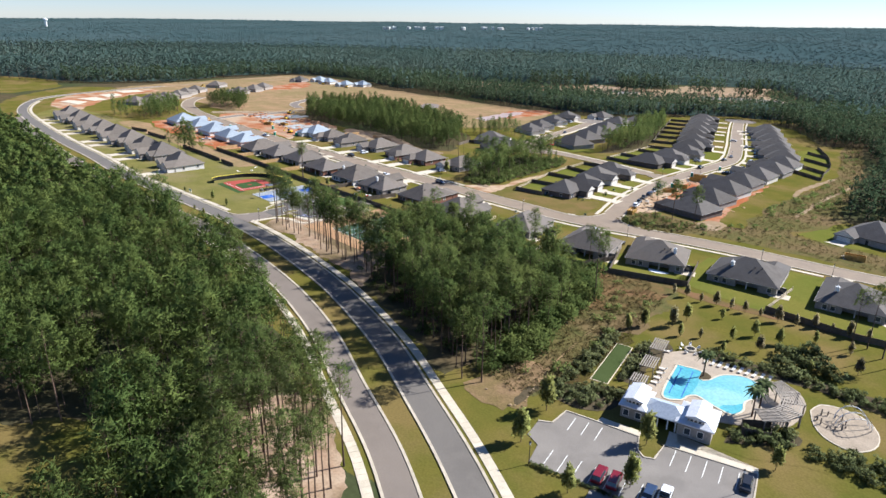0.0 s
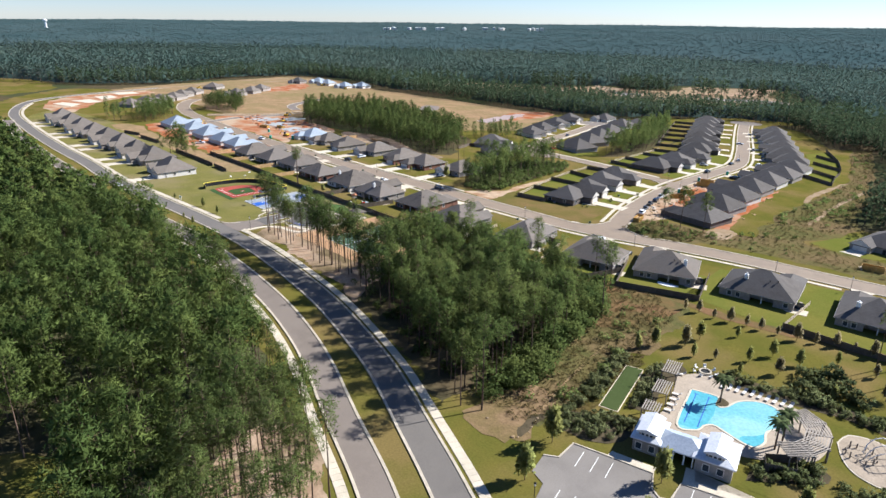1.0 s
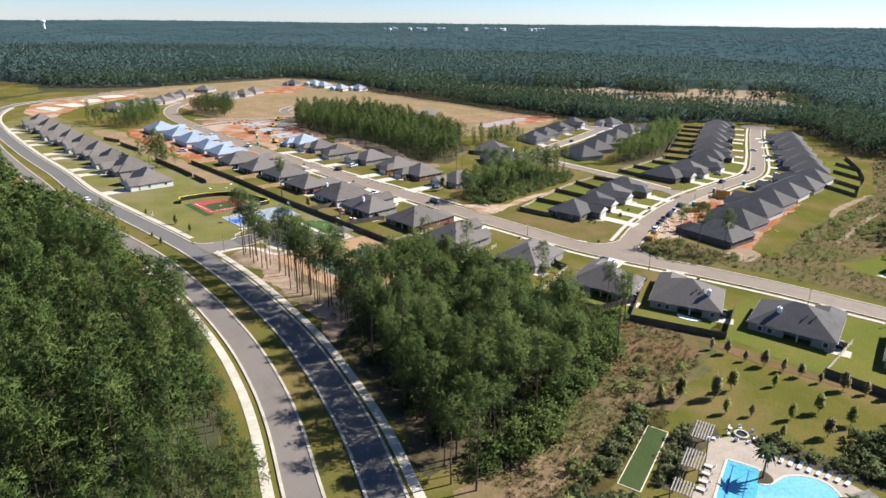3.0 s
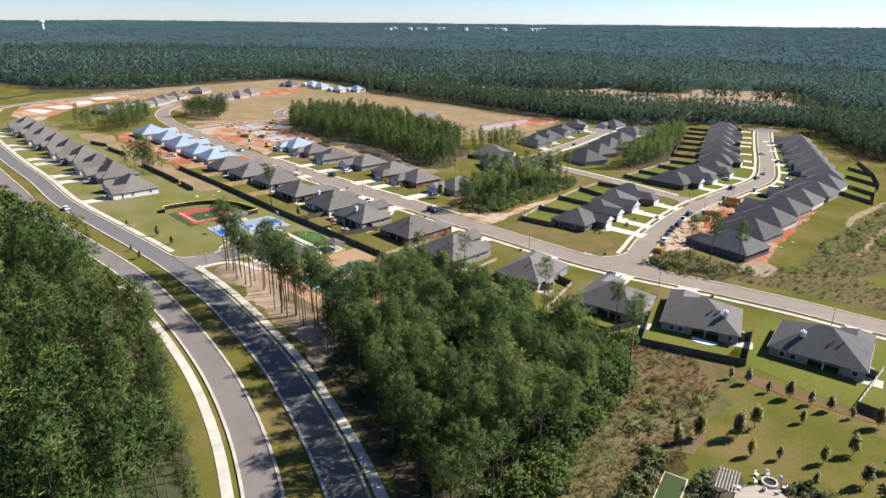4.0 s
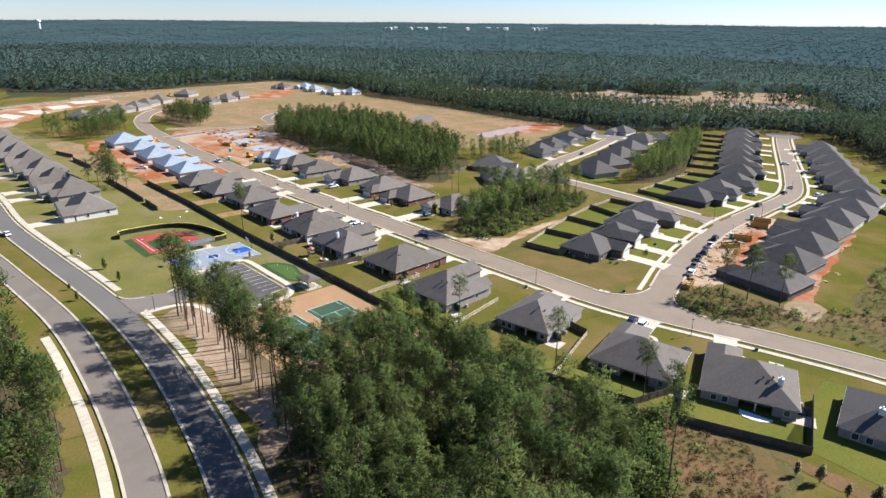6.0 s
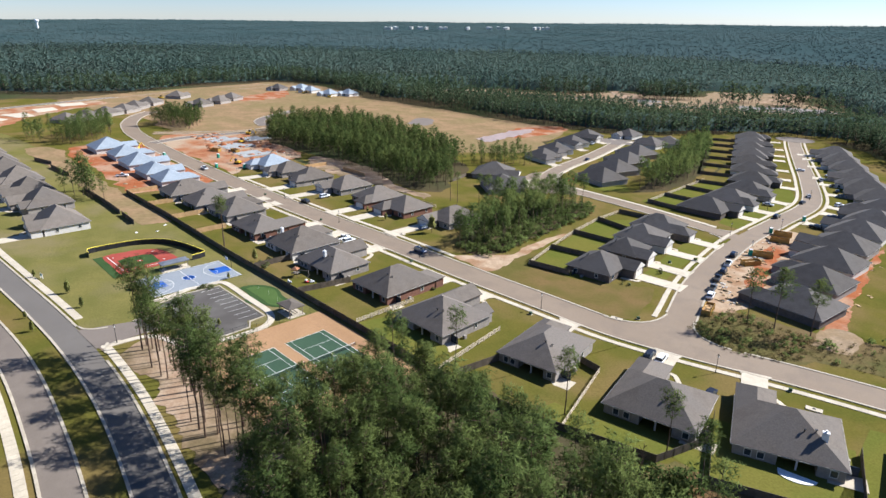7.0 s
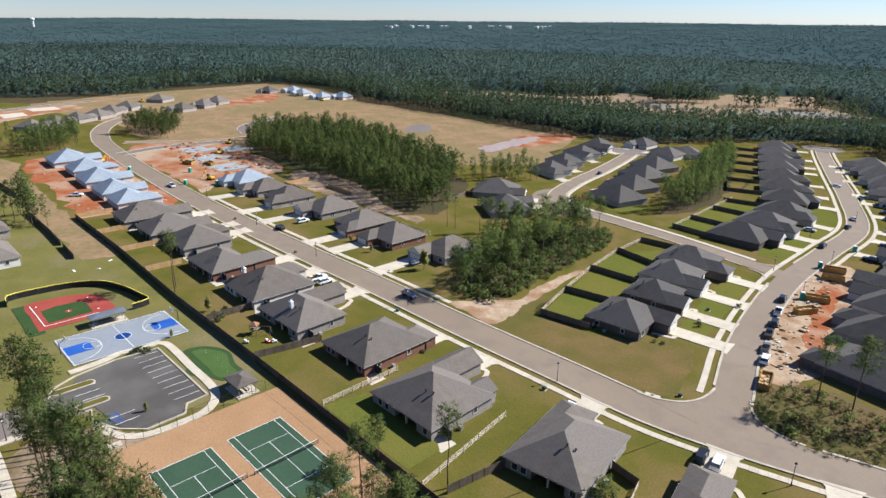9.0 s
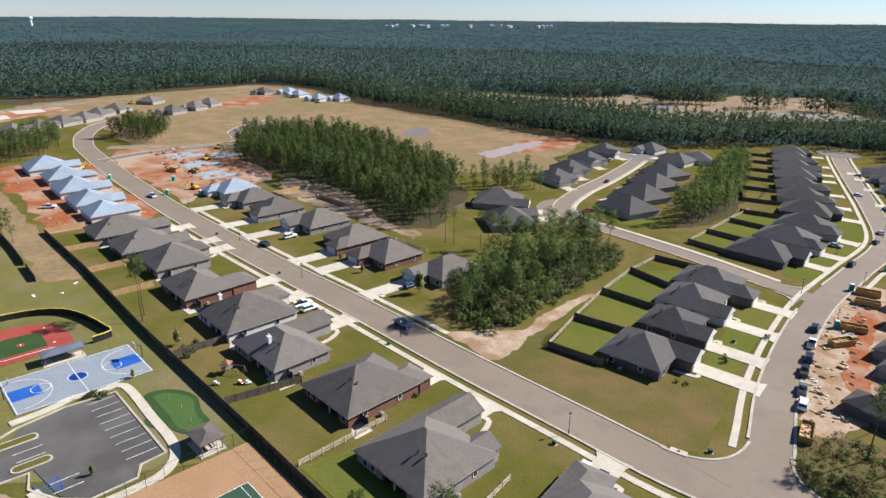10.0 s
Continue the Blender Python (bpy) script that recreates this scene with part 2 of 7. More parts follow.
def patch(name, pts, dz, material, rough_edge=0.0, step=3.0, label="", category="ground", kind="structure", smooth=True, thick=0.0):
    """A piece of ground surface with that outline, its edge uneven by rough_edge metres."""
    loop = spline(list(pts) + [pts[0]], min(step, 1.2) if 0 < rough_edge < 1.6 else step)[:-1] if smooth else [Vector((*p, 0)) for p in pts]
    v = []
    for p in loop:
        if rough_edge:
            p = p + Vector((noise.noise((p.x * 0.13, p.y * 0.13, 1)), noise.noise((p.x * 0.13, p.y * 0.13, 7)), 0)) * rough_edge * 2
            p = p + Vector((noise.noise((p.x * 0.7, p.y * 0.7, 2)), noise.noise((p.x * 0.7, p.y * 0.7, 8)), 0)) * rough_edge
        v.append((p.x, p.y, Z(p.x, p.y) + dz))
    faces = [tuple(range(len(v)))]
    n = len(v)
    if thick:
        v += [(x, y, z - thick - 0.2) for x, y, z in v]
        faces += [(i + n, (i + 1) % n + n, (i + 1) % n, i) for i in range(n)]
    bm = bmesh.new()
    vs = [bm.verts.new(p) for p in v]
    for fc in faces:
        bm.faces.new([vs[i] for i in fc])
    bmesh.ops.triangulate(bm, faces=bm.faces[:])
    bmesh.ops.recalc_face_normals(bm, faces=bm.faces[:])
    ob = part(name, bm, material, None)
    return tagged(ob, label, category, "", kind)


# ---- the ground: one sheet to the horizon ----
gv, gf = [], []
RINGS = [0, 60, 120, 200, 300, 420, 560, 720, 860, 1000, 1160, 1340, 1540, 1760, 2000, 2300, 2650, 3050, 3500, 4000, 4500, 5000, 5600]
SEC = 96
for r in RINGS:
    for s in range(SEC):
        a = 2 * math.pi * s / SEC
        x, y = -300 + r * math.cos(a), 280 + r * math.sin(a)
        gv.append((x, y, Z(x, y)))
for i in range(len(RINGS) - 1):
    for s in range(SEC):
        t = (s + 1) % SEC
        gf.append((i * SEC + s, (i + 1) * SEC + s, (i + 1) * SEC + t, i * SEC + t))
tagged(solid("ground", gv, [q for q in gf if len(set(gv[k] for k in q)) > 2], M["woods"]), "wooded plain with brown leaf litter", "ground", "", "structure")

# ---- large pieces of ground ----
patch("lawn", [(120, -80), (70, -40), (-52, 44), (-80, 52), (-134, 70), (-200, 81), (-330, 80), (-480, 86), (-610, 108), (-690, 160), (-705, 215), (-560, 300),
               (-420, 260), (-240, 270), (-205, 420), (-262, 560), (-235, 625), (-150, 610), (-100, 480), (-72, 330), (20, 290), (70, 150)], 0.03, M["lawn"], 1.5,
      label="mown olive-green grass verges and lawns", category="grass")
patch("park_lawn", [(-224, 108.6), (-300, 105), (-420, 106.5), (-500, 111), (-545, 120), (-560, 146), (-470, 158), (-300, 159), (-199, 158.6), (-198, 146), (-213, 121)], 0.045, M["hazed_pale_lawn"], 0.3, 6, "pale mown grass of a park with haze in its colour", "grass")
patch("plot_grass", [(-240, 268), (-255, 258), (-420, 262), (-390, 302), (-330, 347), (-302, 392), (-316, 420), (-345, 476), (-300, 500), (-262, 560), (-205, 420), (-205, 300)], 0.045, M["lawn"], 1.5, 8,
      "olive grass between the plots", "grass")
patch("dry_field", [(-470, 238), (-560, 244), (-690, 228), (-742, 390), (-757, 478), (-690, 495), (-590, 470), (-470, 476), (-400, 474), (-345, 476),
                    (-318, 420), (-300, 392), (-330, 345), (-390, 300), (-420, 262)], 0.06, M["field"], 3, 12, "dry tan grass field cleared for building", "field")
patch("meadow", [(-112, 228), (-70, 238), (-20, 242), (0, 262), (-58, 262), (-70, 266), (-60, 300), (-76, 390), (-108, 530), (-118, 535), (-112, 490), (-90, 400), (-90, 330), (-92, 300), (-88, 256)], 0.06,
      M["rough_grass"], 2, 6, "rough brown meadow with tufts and weeds", "meadow")
patch("rough_ground", [(-84, 92), (-90, 118), (-94, 140), (-104, 168), (-80, 174), (-70, 164), (-69, 148), (-66, 130), (-64, 112), (-63, 98), (-70, 91)], 0.06, M["rough_grass"], 1.5, 4,
      "brown weedy ground beside the woods", "ground")
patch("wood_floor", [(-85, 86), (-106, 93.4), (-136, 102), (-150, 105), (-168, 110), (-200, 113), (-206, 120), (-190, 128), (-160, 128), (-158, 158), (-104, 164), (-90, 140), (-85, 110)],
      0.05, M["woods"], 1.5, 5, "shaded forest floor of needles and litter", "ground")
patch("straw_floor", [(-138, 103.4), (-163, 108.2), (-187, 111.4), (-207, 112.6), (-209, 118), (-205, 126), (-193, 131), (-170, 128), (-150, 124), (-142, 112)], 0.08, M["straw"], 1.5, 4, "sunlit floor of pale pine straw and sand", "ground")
patch("house_lots", [(-346, 163), (-345, 199), (-400, 201), (-456, 206), (-466, 172), (-420, 165)], 0.06, M["red_dirt"], 2, 6, "bare red clay round unfinished houses", "dirt")
patch("building_site", [(-352, 213), (-366, 232), (-370, 262), (-410, 272), (-468, 268), (-476, 236), (-468, 220), (-420, 215)], 0.08, M["site_clay"], 2, 6, "churned red clay building plots", "dirt")


# ---- roads, kerbs and pavements ----
def kerb_line(a, b, dz=0.10):
    v, f = [], []
    for p, q in zip(a, b):
        for c, z in ((p, -0.3), (p, 0.12), (q, 0.14), (q, -0.3)):
            v.append((c.x, c.y, Z(c.x, c.y) + dz + z))
    n = len(v) // 4
    for i in range(n - 1):
        o = 4 * i
        f += [(o + j, o + j + 1, o + j + 5, o + j + 4) for j in range(3)]
    tagged(solid("kerb", v, f, M["kerb"]), "pale concrete kerb and gutter", "kerb", "", "structure")


def corner(c0, c1, c2, dz=0.12, fill=()):
    """The rounded kerb of a street corner, from c0 round c1 to c2, with the road inside it."""
    P = [Vector((*c, 0)) for c in (c0, c1, c2)]
    arc = [P[0] * (1 - t) ** 2 + P[1] * 2 * t * (1 - t) + P[2] * t * t for t in np.linspace(0, 1, 9)]
    side = 1 if (P[1] - P[0]).cross(P[2] - P[1]).z > 0 else -1
    kerb_line(arc, offset(arc, side * 0.5), dz - 0.02)
    patch("corner_surface", [(p.x, p.y) for p in arc] + (list(fill) or [c1]), dz, M["street"], 0, label="grey asphalt of a street corner", category="road", smooth=False)


def road(name, pts, width, material, label, kerbs=(1, 1), dz=0.10, gap=None):
    line = spline(pts, 4)
    tagged(ribbon(name, offset(line, width / 2), offset(line, -width / 2), dz, material), label, "road", "", "structure")
    for side, on in zip((1, -1), kerbs):
        if on:
            a, b = offset(line, side * width / 2), offset(line, side * (width / 2 + 0.55))
            runs, run = [], []
            for p, q in zip(a, b):
                if gap and gap(side, p.x, p.y):
                    runs, run = runs + [run], []
                else:
                    run.append((p, q))
            for run in [k for k in runs + [run] if len(k) > 1]:
                kerb_line([k[0] for k in run], [k[1] for k in run], dz)
    return line


def pavement(line, d, width, label="pale concrete pavement of square slabs", a=0, z=None, slab=1.6, joined=True, dz=0.16):
    """Slabs laid along a line, d metres to its left."""
    mid = offset(line, d)
    base = new("pavement")
    tagged(base, label, "pavement", "", "structure")
    seg = [(mid[i + 1] - mid[i]).length for i in range(len(mid) - 1)]
    total = sum(seg)
    z = total if z is None else z
    s, i, acc = a, 0, 0.0
    bm = bmesh.new() if joined else None
    me = None
    while s + slab < min(z, total):
        t = s + slab / 2
        while i < len(seg) - 1 and acc + seg[i] < t:
            acc += seg[i]
            i += 1
        p = mid[i].lerp(mid[i + 1], (t - acc) / seg[i])
        d2 = mid[i + 1] - mid[i]
        ang = math.degrees(math.atan2(d2.y, d2.x))
        if joined:
            box(bm, p.x, p.y, Z(p.x, p.y) + dz - 0.4, slab - 0.03, width, 0.4, ang)
        else:
            if me is None:
                b2 = bmesh.new()
                box(b2, 0, 0, -0.4, slab - 0.03, width, 0.4)
                me = bpy.data.meshes.new("slab")
                b2.to_mesh(me)
                b2.free()
                me.materials.append(M["concrete"])
            ob = new("slab", me)
            ob.parent = base
            ob.matrix_world = pose(p.x, p.y, Z(p.x, p.y) + dz + 0.006 * noise.noise((p.x, p.y, 0)), 0, 0, ang)
        s += slab
    if joined:
        part("slabs", bm, M["concrete"], base)["kind"] = "stuff"
    return base


L_PTS = [(90, -60), (60, -30), (30, -5), (10, 10), (-10, 22), (-30, 34), (-52, 47.6), (-73, 58.9), (-95.5, 67.8), (-115.5, 76), (-133, 81.6), (-155, 86.5), (-186, 90.4), (-221, 92.2), (-265, 89.6), (-300, 87.5), (-340, 89.5), (-400, 91), (-460, 94.5), (-530, 103)]
R_PTS = [(100, -48), (70, -19), (40, 7), (20, 21), (2, 32), (-20, 44), (-44, 57), (-64, 67.6), (-83, 76.2), (-106, 86), (-136, 95), (-160, 99.7), (-187, 103.2), (-214, 104.4), (-240, 103.7), (-272, 101.7), (-316, 99.6), (-360, 101.5),
         (-420, 102), (-497, 106), (-560, 113), (-610, 130), (-640, 152), (-665, 200), (-690, 270)]
boul_l = road("boulevard_out", L_PTS, 5.6, M["asphalt"], "grey asphalt carriageway curving along the woods")
boul_r = road("boulevard_in", R_PTS, 6.0, M["grey_asphalt"], "grey asphalt carriageway beside a grass median", gap=lambda s, x, y: s < 0 and -226 < x < -209)
pavement(boul_l, 5.4, 1.9, a=0, z=345, joined=False)
pavement(boul_r, -5.2, 1.9, a=0, z=362, joined=False)
pavement(boul_r, -5.2, 1.9, a=379, z=767)
MAIN = [(20, 243.5), (-20, 235.5), (-43, 230.8), (-60, 228.2), (-74, 226.4), (-88, 223.4), (-104, 219.2), (-122, 213.8), (-139, 210.2), (-160, 209.4), (-190, 208.3), (-230, 207.8), (-265, 206.5), (-300, 205.8), (-350, 206), (-390, 207.8), (-418, 209.2), (-453, 212), (-491, 216), (-510, 220), (-536, 228), (-564, 243), (-585, 262)]
main_st = road("main_street", MAIN, 9.6, M["street"], "pale worn asphalt street between rows of houses", gap=lambda s, x, y: s < 0 and -142 < x < -114)
pavement(main_st, 7.7, 1.5, joined=False, a=70, z=330)
pavement(main_st, 7.7, 1.5, a=330, z=368)
pavement(main_st, -7.7, 1.5, a=225, z=368)
SIDE = [(-125, 213), (-130, 231), (-136.3, 252), (-141.8, 280), (-145.6, 312), (-146, 350), (-147, 393), (-162, 440), (-184, 497), (-205, 552), (-215, 580)]
side_st = road("side_street", SIDE, 7.6, M["street"], "grey asphalt side street", dz=0.11, gap=lambda s, x, y: y < 226 or (s > 0 and 304 < y < 326))
pavement(side_st, 6.4, 1.4, a=14)
pavement(side_st, -6.4, 1.4, a=120)
LINK = [(-147, 314), (-165, 317), (-190, 321), (-214, 323), (-236, 324.5), (-249, 329.5), (-257.5, 341), (-265.5, 366), (-272, 398), (-280, 430), (-288, 458)]
link_st = road("link_street", LINK, 7.4, M["street"], "grey asphalt street to a turning circle", dz=0.12, gap=lambda s, x, y: x > -157)
pavement(link_st, -5.2, 1.4, a=14)
patch("street_bulb", [(-262, 352), (-266, 337), (-259, 322), (-248, 310), (-238, 308), (-226, 319), (-236, 326), (-249, 331), (-257, 342)], 0.115, M["street"], 0, 2, label="widened asphalt bend before two houses", category="road")
corner((-133, 229), (-131.4, 215.8), (-144, 214.2), fill=((-130, 213.2), (-129, 216), (-130, 229)))
corner((-126.2, 230), (-123, 219.8), (-112.5, 221.8), fill=((-113, 219), (-122, 215), (-127, 216), (-129, 230)))
corner((-150.4, 303), (-150.5, 310.5), (-158, 311.3))
corner((-151.4, 327), (-151.3, 319.5), (-158, 318.8))
corner((-226.5, 107.6), (-222.5, 108), (-221.5, 113))
corner((-208.5, 108.3), (-212.6, 108), (-213, 113))
for cx, cy, r in ((-292, 464, 13), (-217, 588, 13)):
    tagged(patch("turning_circle", [(cx + r * math.cos(a), cy + r * math.sin(a)) for a in np.linspace(0, 2 * math.pi, 25)[:-1]], 0.16 if cy < 500 else 0.3, M["asphalt"], 0, 3), "grey asphalt turning circle", "road")


# ---- houses ----
def hip(bm, x, y, w, d, z, k, ov=0.45, gable=""):
    """A hipped roof over a w by d rectangle; gable: '+y' or '-y' ends that stay upright."""
    a, b = w / 2 + ov, d / 2 + ov
    h = min(a, b) * k
    if gable or d > w:
        h = a * k
        r0 = (-b if "-y" in gable else -b + a)
        r1 = (b if "+y" in gable else b - a)
        ridge = [(0, min(r0, r1)), (0, max(r0, r1))]
    else:
        h = b * k
        ridge = [(-a + b, 0), (a - b, 0)]
    eave = [(-a, -b), (a, -b), (a, b), (-a, b)]
    lo = [bm.verts.new((x + p, y + q, z - 0.22)) for p, q in eave]
    up = [bm.verts.new((x + p, y + q, z)) for p, q in eave]
    R = [bm.verts.new((x + p, y + q, z + h)) for p, q in ridge]
    bm.faces.new(lo[::-1])
    for i in range(4):
        bm.faces.new((lo[i], lo[(i + 1) % 4], up[(i + 1) % 4], up[i]))
    if d > w or gable:
        bm.faces.new((up[0], up[1], R[0]))
        bm.faces.new((up[1], up[2], R[1], R[0]))
        bm.faces.new((up[2], up[3], R[1]))
        bm.faces.new((up[3], up[0], R[0], R[1]))
    else:
        bm.faces.new((up[0], up[1], R[1], R[0]))
        bm.faces.new((up[1], up[2], R[1]))
        bm.faces.new((up[2], up[3], R[0], R[1]))
        bm.faces.new((up[3], up[0], R[0]))
    return h


def window(parent, x, y, z, w, h, face):
    """A window in the wall that faces that way (degrees; 0 is +x)."""
    bm = bmesh.new()
    rings = []
    for px, e2 in ((-0.02, 0.12), (0.08, 0.12), (0.08, 0.0), (-0.02, 0.0)):
        rings.append([bm.verts.new((px, sy * (w / 2 + e2), z + sz * (h / 2 + e2))) for sy, sz in ((-1, -1), (1, -1), (1, 1), (-1, 1))])
    for i in range(4):
        for j in range(4):
            bm.faces.new((rings[i][j], rings[i][(j + 1) % 4], rings[(i + 1) % 4][(j + 1) % 4], rings[(i + 1) % 4][j]))
    bmesh.ops.recalc_face_normals(bm, faces=bm.faces[:])
    fr = part("window", bm, M["siding"], parent)
    fr.matrix_local = pose(x, y, 0, 0, 0, face)
    bm = bmesh.new()
    box(bm, 0, 0, z - h / 2, 0.06, w, h)
    part("pane", bm, M["glass"], fr)


def gable(parent, x, y, a, z, k, material):
    """The upright triangle of boards under the end of a pitched roof."""
    bm = bmesh.new()
    tri = ((-a + 0.25, 0.0), (a - 0.25, 0.0), (0.0, (a - 0.25) * k))
    f0 = [bm.verts.new((x + p, y, z + q)) for p, q in tri]
    f1 = [bm.verts.new((x + p, y + 0.06, z + q)) for p, q in tri]
    bm.faces.new(f0)
    bm.faces.new(f1[::-1])
    for i in range(3):
        bm.faces.new((f0[i], f1[i], f1[(i + 1) % 3], f0[(i + 1) % 3]))
    bmesh.ops.recalc_face_normals(bm, faces=bm.faces[:])
    part("gable", bm, M[material], parent, "pale boarded gable")


random.seed(11)


def house(x, y, w, d, rot, gs=1, gw=7.0, gl=5.5, roof="roof", wall="brick_grey", detail=2, chimney=0.0, patio=0, k=0.56, wing2=0, label="", group="houses", eave=2.75):
    """A one-storey house: a hipped main block, a garage wing towards its street (+y), windows, doors and a back porch."""
    names = {"roof": "grey", "roof_dark": "dark grey", "wrap": "pale blue underlay"}
    walls = {"brick_red": "red brick", "brick_grey": "grey brick", "siding": "pale-sided", "brick_dark": "dark brick"}
    label = label or f"single-storey {walls[wall]} house with {names[roof]} hipped roof"
    e = thing("house", x, y, rot, label, "house", group)
    gx = gs * (w / 2 - gw / 2)
    bm = bmesh.new()
    porch, px = (6.4, 0.08 * w) if detail > 1 else (0.0, 0.0)
    if porch:
        box(bm, 0, 1.5, -0.7, w, d - 3.0, eave + 0.6)
        a, b = px - porch / 2 + w / 2, w / 2 - px - porch / 2
        box(bm, -w / 2 + a / 2, -d / 2 + 1.5, -0.7, a, 3.0, eave + 0.6)
        box(bm, w / 2 - b / 2, -d / 2 + 1.5, -0.7, b, 3.0, eave + 0.6)
    else:
        box(bm, 0, 0, -0.7, w, d, eave + 0.6)
    part("wall", bm, M[wall], e)
    if porch:
        bm = bmesh.new()
        box(bm, px, -d / 2 + 0.2, -0.6, 0.3, 0.3, eave + 0.5)
        part("porch_post", bm, M["siding"], e)
    if gl:
        bm = bmesh.new()
        box(bm, gx, d / 2 + gl / 2 - 0.25, -0.7, gw, gl + 0.5, eave + 0.6)
        part("garage_wall", bm, M[wall], e)
    if wing2:
        bm = bmesh.new()
        box(bm, -gx, d / 2 + wing2 / 2 - 0.5, -0.7, gw * 0.75, wing2 + 1.0, eave + 0.6)
        part("bay_wall", bm, M[wall], e)
    bm = bmesh.new()
    hip(bm, 0, 0, w, d, eave, k)
    part("roof", bm, M[roof], e)
    if gl:
        bm = bmesh.new()
        gab = "+y" if detail and (wing2 or random.random() < 0.45) else ""
        ll = gl + min(w, d) / 2
        hip(bm, gx, d / 2 + gl - ll / 2, gw, ll, eave - 0.02, k, 0.42, gab)
        part("garage_roof", bm, M[roof], e)
        if gab:
            gable(e, gx, d / 2 + gl + 0.43, gw / 2 + 0.42, eave - 0.02, k, "siding")
    if wing2:
        bm = bmesh.new()
        ll = wing2 + min(w, d) / 2
        hip(bm, -gx, d / 2 + wing2 - ll / 2, gw * 0.75, ll, eave - 0.04, k * 1.1, 0.4, "+y")
        part("bay_roof", bm, M[roof], e)
        gable(e, -gx, d / 2 + wing2 + 0.41, gw * 0.375 + 0.4, eave - 0.04, k * 1.1, "siding")
    # a pale gutter round the eaves
    bm = bmesh.new()
    for sx, sy, px, py in ((w + 1.0, 0.07, 0, -d / 2 - 0.5), (0.07, d + 1.0, -w / 2 - 0.5, 0), (0.07, d + 1.0, w / 2 + 0.5, 0)):
        box(bm, px, py, eave - 0.2, sx, sy, 0.14)
    part("gutter", bm, M["gutter"] if detail else M[roof], e)
    # the garage door and drive side
    if gl:
        bm = bmesh.new()
        for i in range(4):
            box(bm, gx, d / 2 + gl + 0.04, 0.05 + i * 0.56, gw * 0.68, 0.06, 0.53)
        part("garage_door", bm, M["garage"], e)
    if detail:
        bm = bmesh.new()
        box(bm, -gx * 0.2, d / 2 + 0.05, 0.0, 1.0, 0.1, 2.1)
        part("front_door", bm, M["black"], e)
    if detail > 1:
        for u in (-0.36, -0.24, 0.4):
            window(e, u * w, -d / 2 - 0.02, 1.45, 1.1, 1.3, -90)
        for u in (-0.28, 0.2):
            window(e, w / 2 + 0.02, u * d, 1.5, 0.9, 1.2, 0)
            window(e, -w / 2 - 0.02, u * d, 1.5, 0.9, 1.2, 180)
        for u in (-0.35, 0.35):
            if abs(u * w - gx) > gw / 2:
                window(e, u * w, d / 2 + 0.02, 1.45, 1.5, 1.3, 90)
        # back door with glass, roof vents, an air unit
        bm = bmesh.new()
        box(bm, px + 0.6, -d / 2 + 2.97, 0.0, 2.4, 0.08, 2.1)
        part("patio_door", bm, M["glass"], e, "dark glass patio door")
        for vx, vy in ((0.12, -0.22), (0.22, -0.2)):
            bm = bmesh.new()
            zz = eave + k * (d / 2 + 0.45 - abs(vy) * d) * (1 if d <= w else 0.92)
            zz = eave + k * min(d / 2 + 0.45 - abs(vy) * d, w / 2 + 0.45 - abs(vx) * w)
            tube(bm, (vx * w, vy * d, zz - 0.3), (vx * w, vy * d, zz + 0.45), 0.11, 0.11, 7)
            box(bm, vx * w, vy * d, zz + 0.42, 0.42, 0.42, 0.10)
            part("roof_vent", bm, M["black"], e)
        bm = bmesh.new()
        box(bm, w / 2 + 1.0, -0.1 * d, -0.4, 0.85, 0.85, 1.2, 0, 0.06)
        part("air_unit", bm, M["brick_grey"], e, "grey metal air-conditioning unit")
        bm = bmesh.new()
        box(bm, px, -d / 2 + 1.0, -0.5, porch - 0.1, 3.9, 0.6)
        part("patio", bm, M["concrete"], e)
    if chimney:
        bm = bmesh.new()
        zz = eave + 0.8
        box(bm, chimney * w, -0.24 * d, zz, 1.0, 0.7, 3.0)
        box(bm, chimney * w, -0.24 * d, zz + 3.0, 1.15, 0.85, 0.15)
        tube(bm, (chimney * w, -0.24 * d, zz + 3.1), (chimney * w, -0.24 * d, zz + 3.6), 0.2, 0.2, 8)
        part("chimney", bm, M["white"] if detail > 1 else M[wall], e, "pale boxed chimney with a metal flue")
    return e


def drive(hx, hy, w, d, rot, gs, gw, gl, reach, wide=5.5):
    """A concrete drive from a garage to the street, `reach` metres long."""
    m = pose(hx, hy, 0, 0, 0, rot)
    gx = gs * (w / 2 - gw / 2)
    pts = []
    for px, py in ((gx - wide / 2, d / 2 + gl - 0.2), (gx + wide / 2, d / 2 + gl - 0.2), (gx + wide / 2, d / 2 + gl + reach - 1.5), (gx + wide / 2 + 0.9, d / 2 + gl + reach),
                   (gx - wide / 2 - 0.9, d / 2 + gl + reach), (gx - wide / 2, d / 2 + gl + reach - 1.5)):
        v = m @ Vector((px, py, 0))
        pts.append((v.x, v.y))
    patch("driveway", pts, 0.20, M["concrete"], 0, label="pale concrete driveway from a garage to the street", category="driveway", smooth=False, thick=0.1)


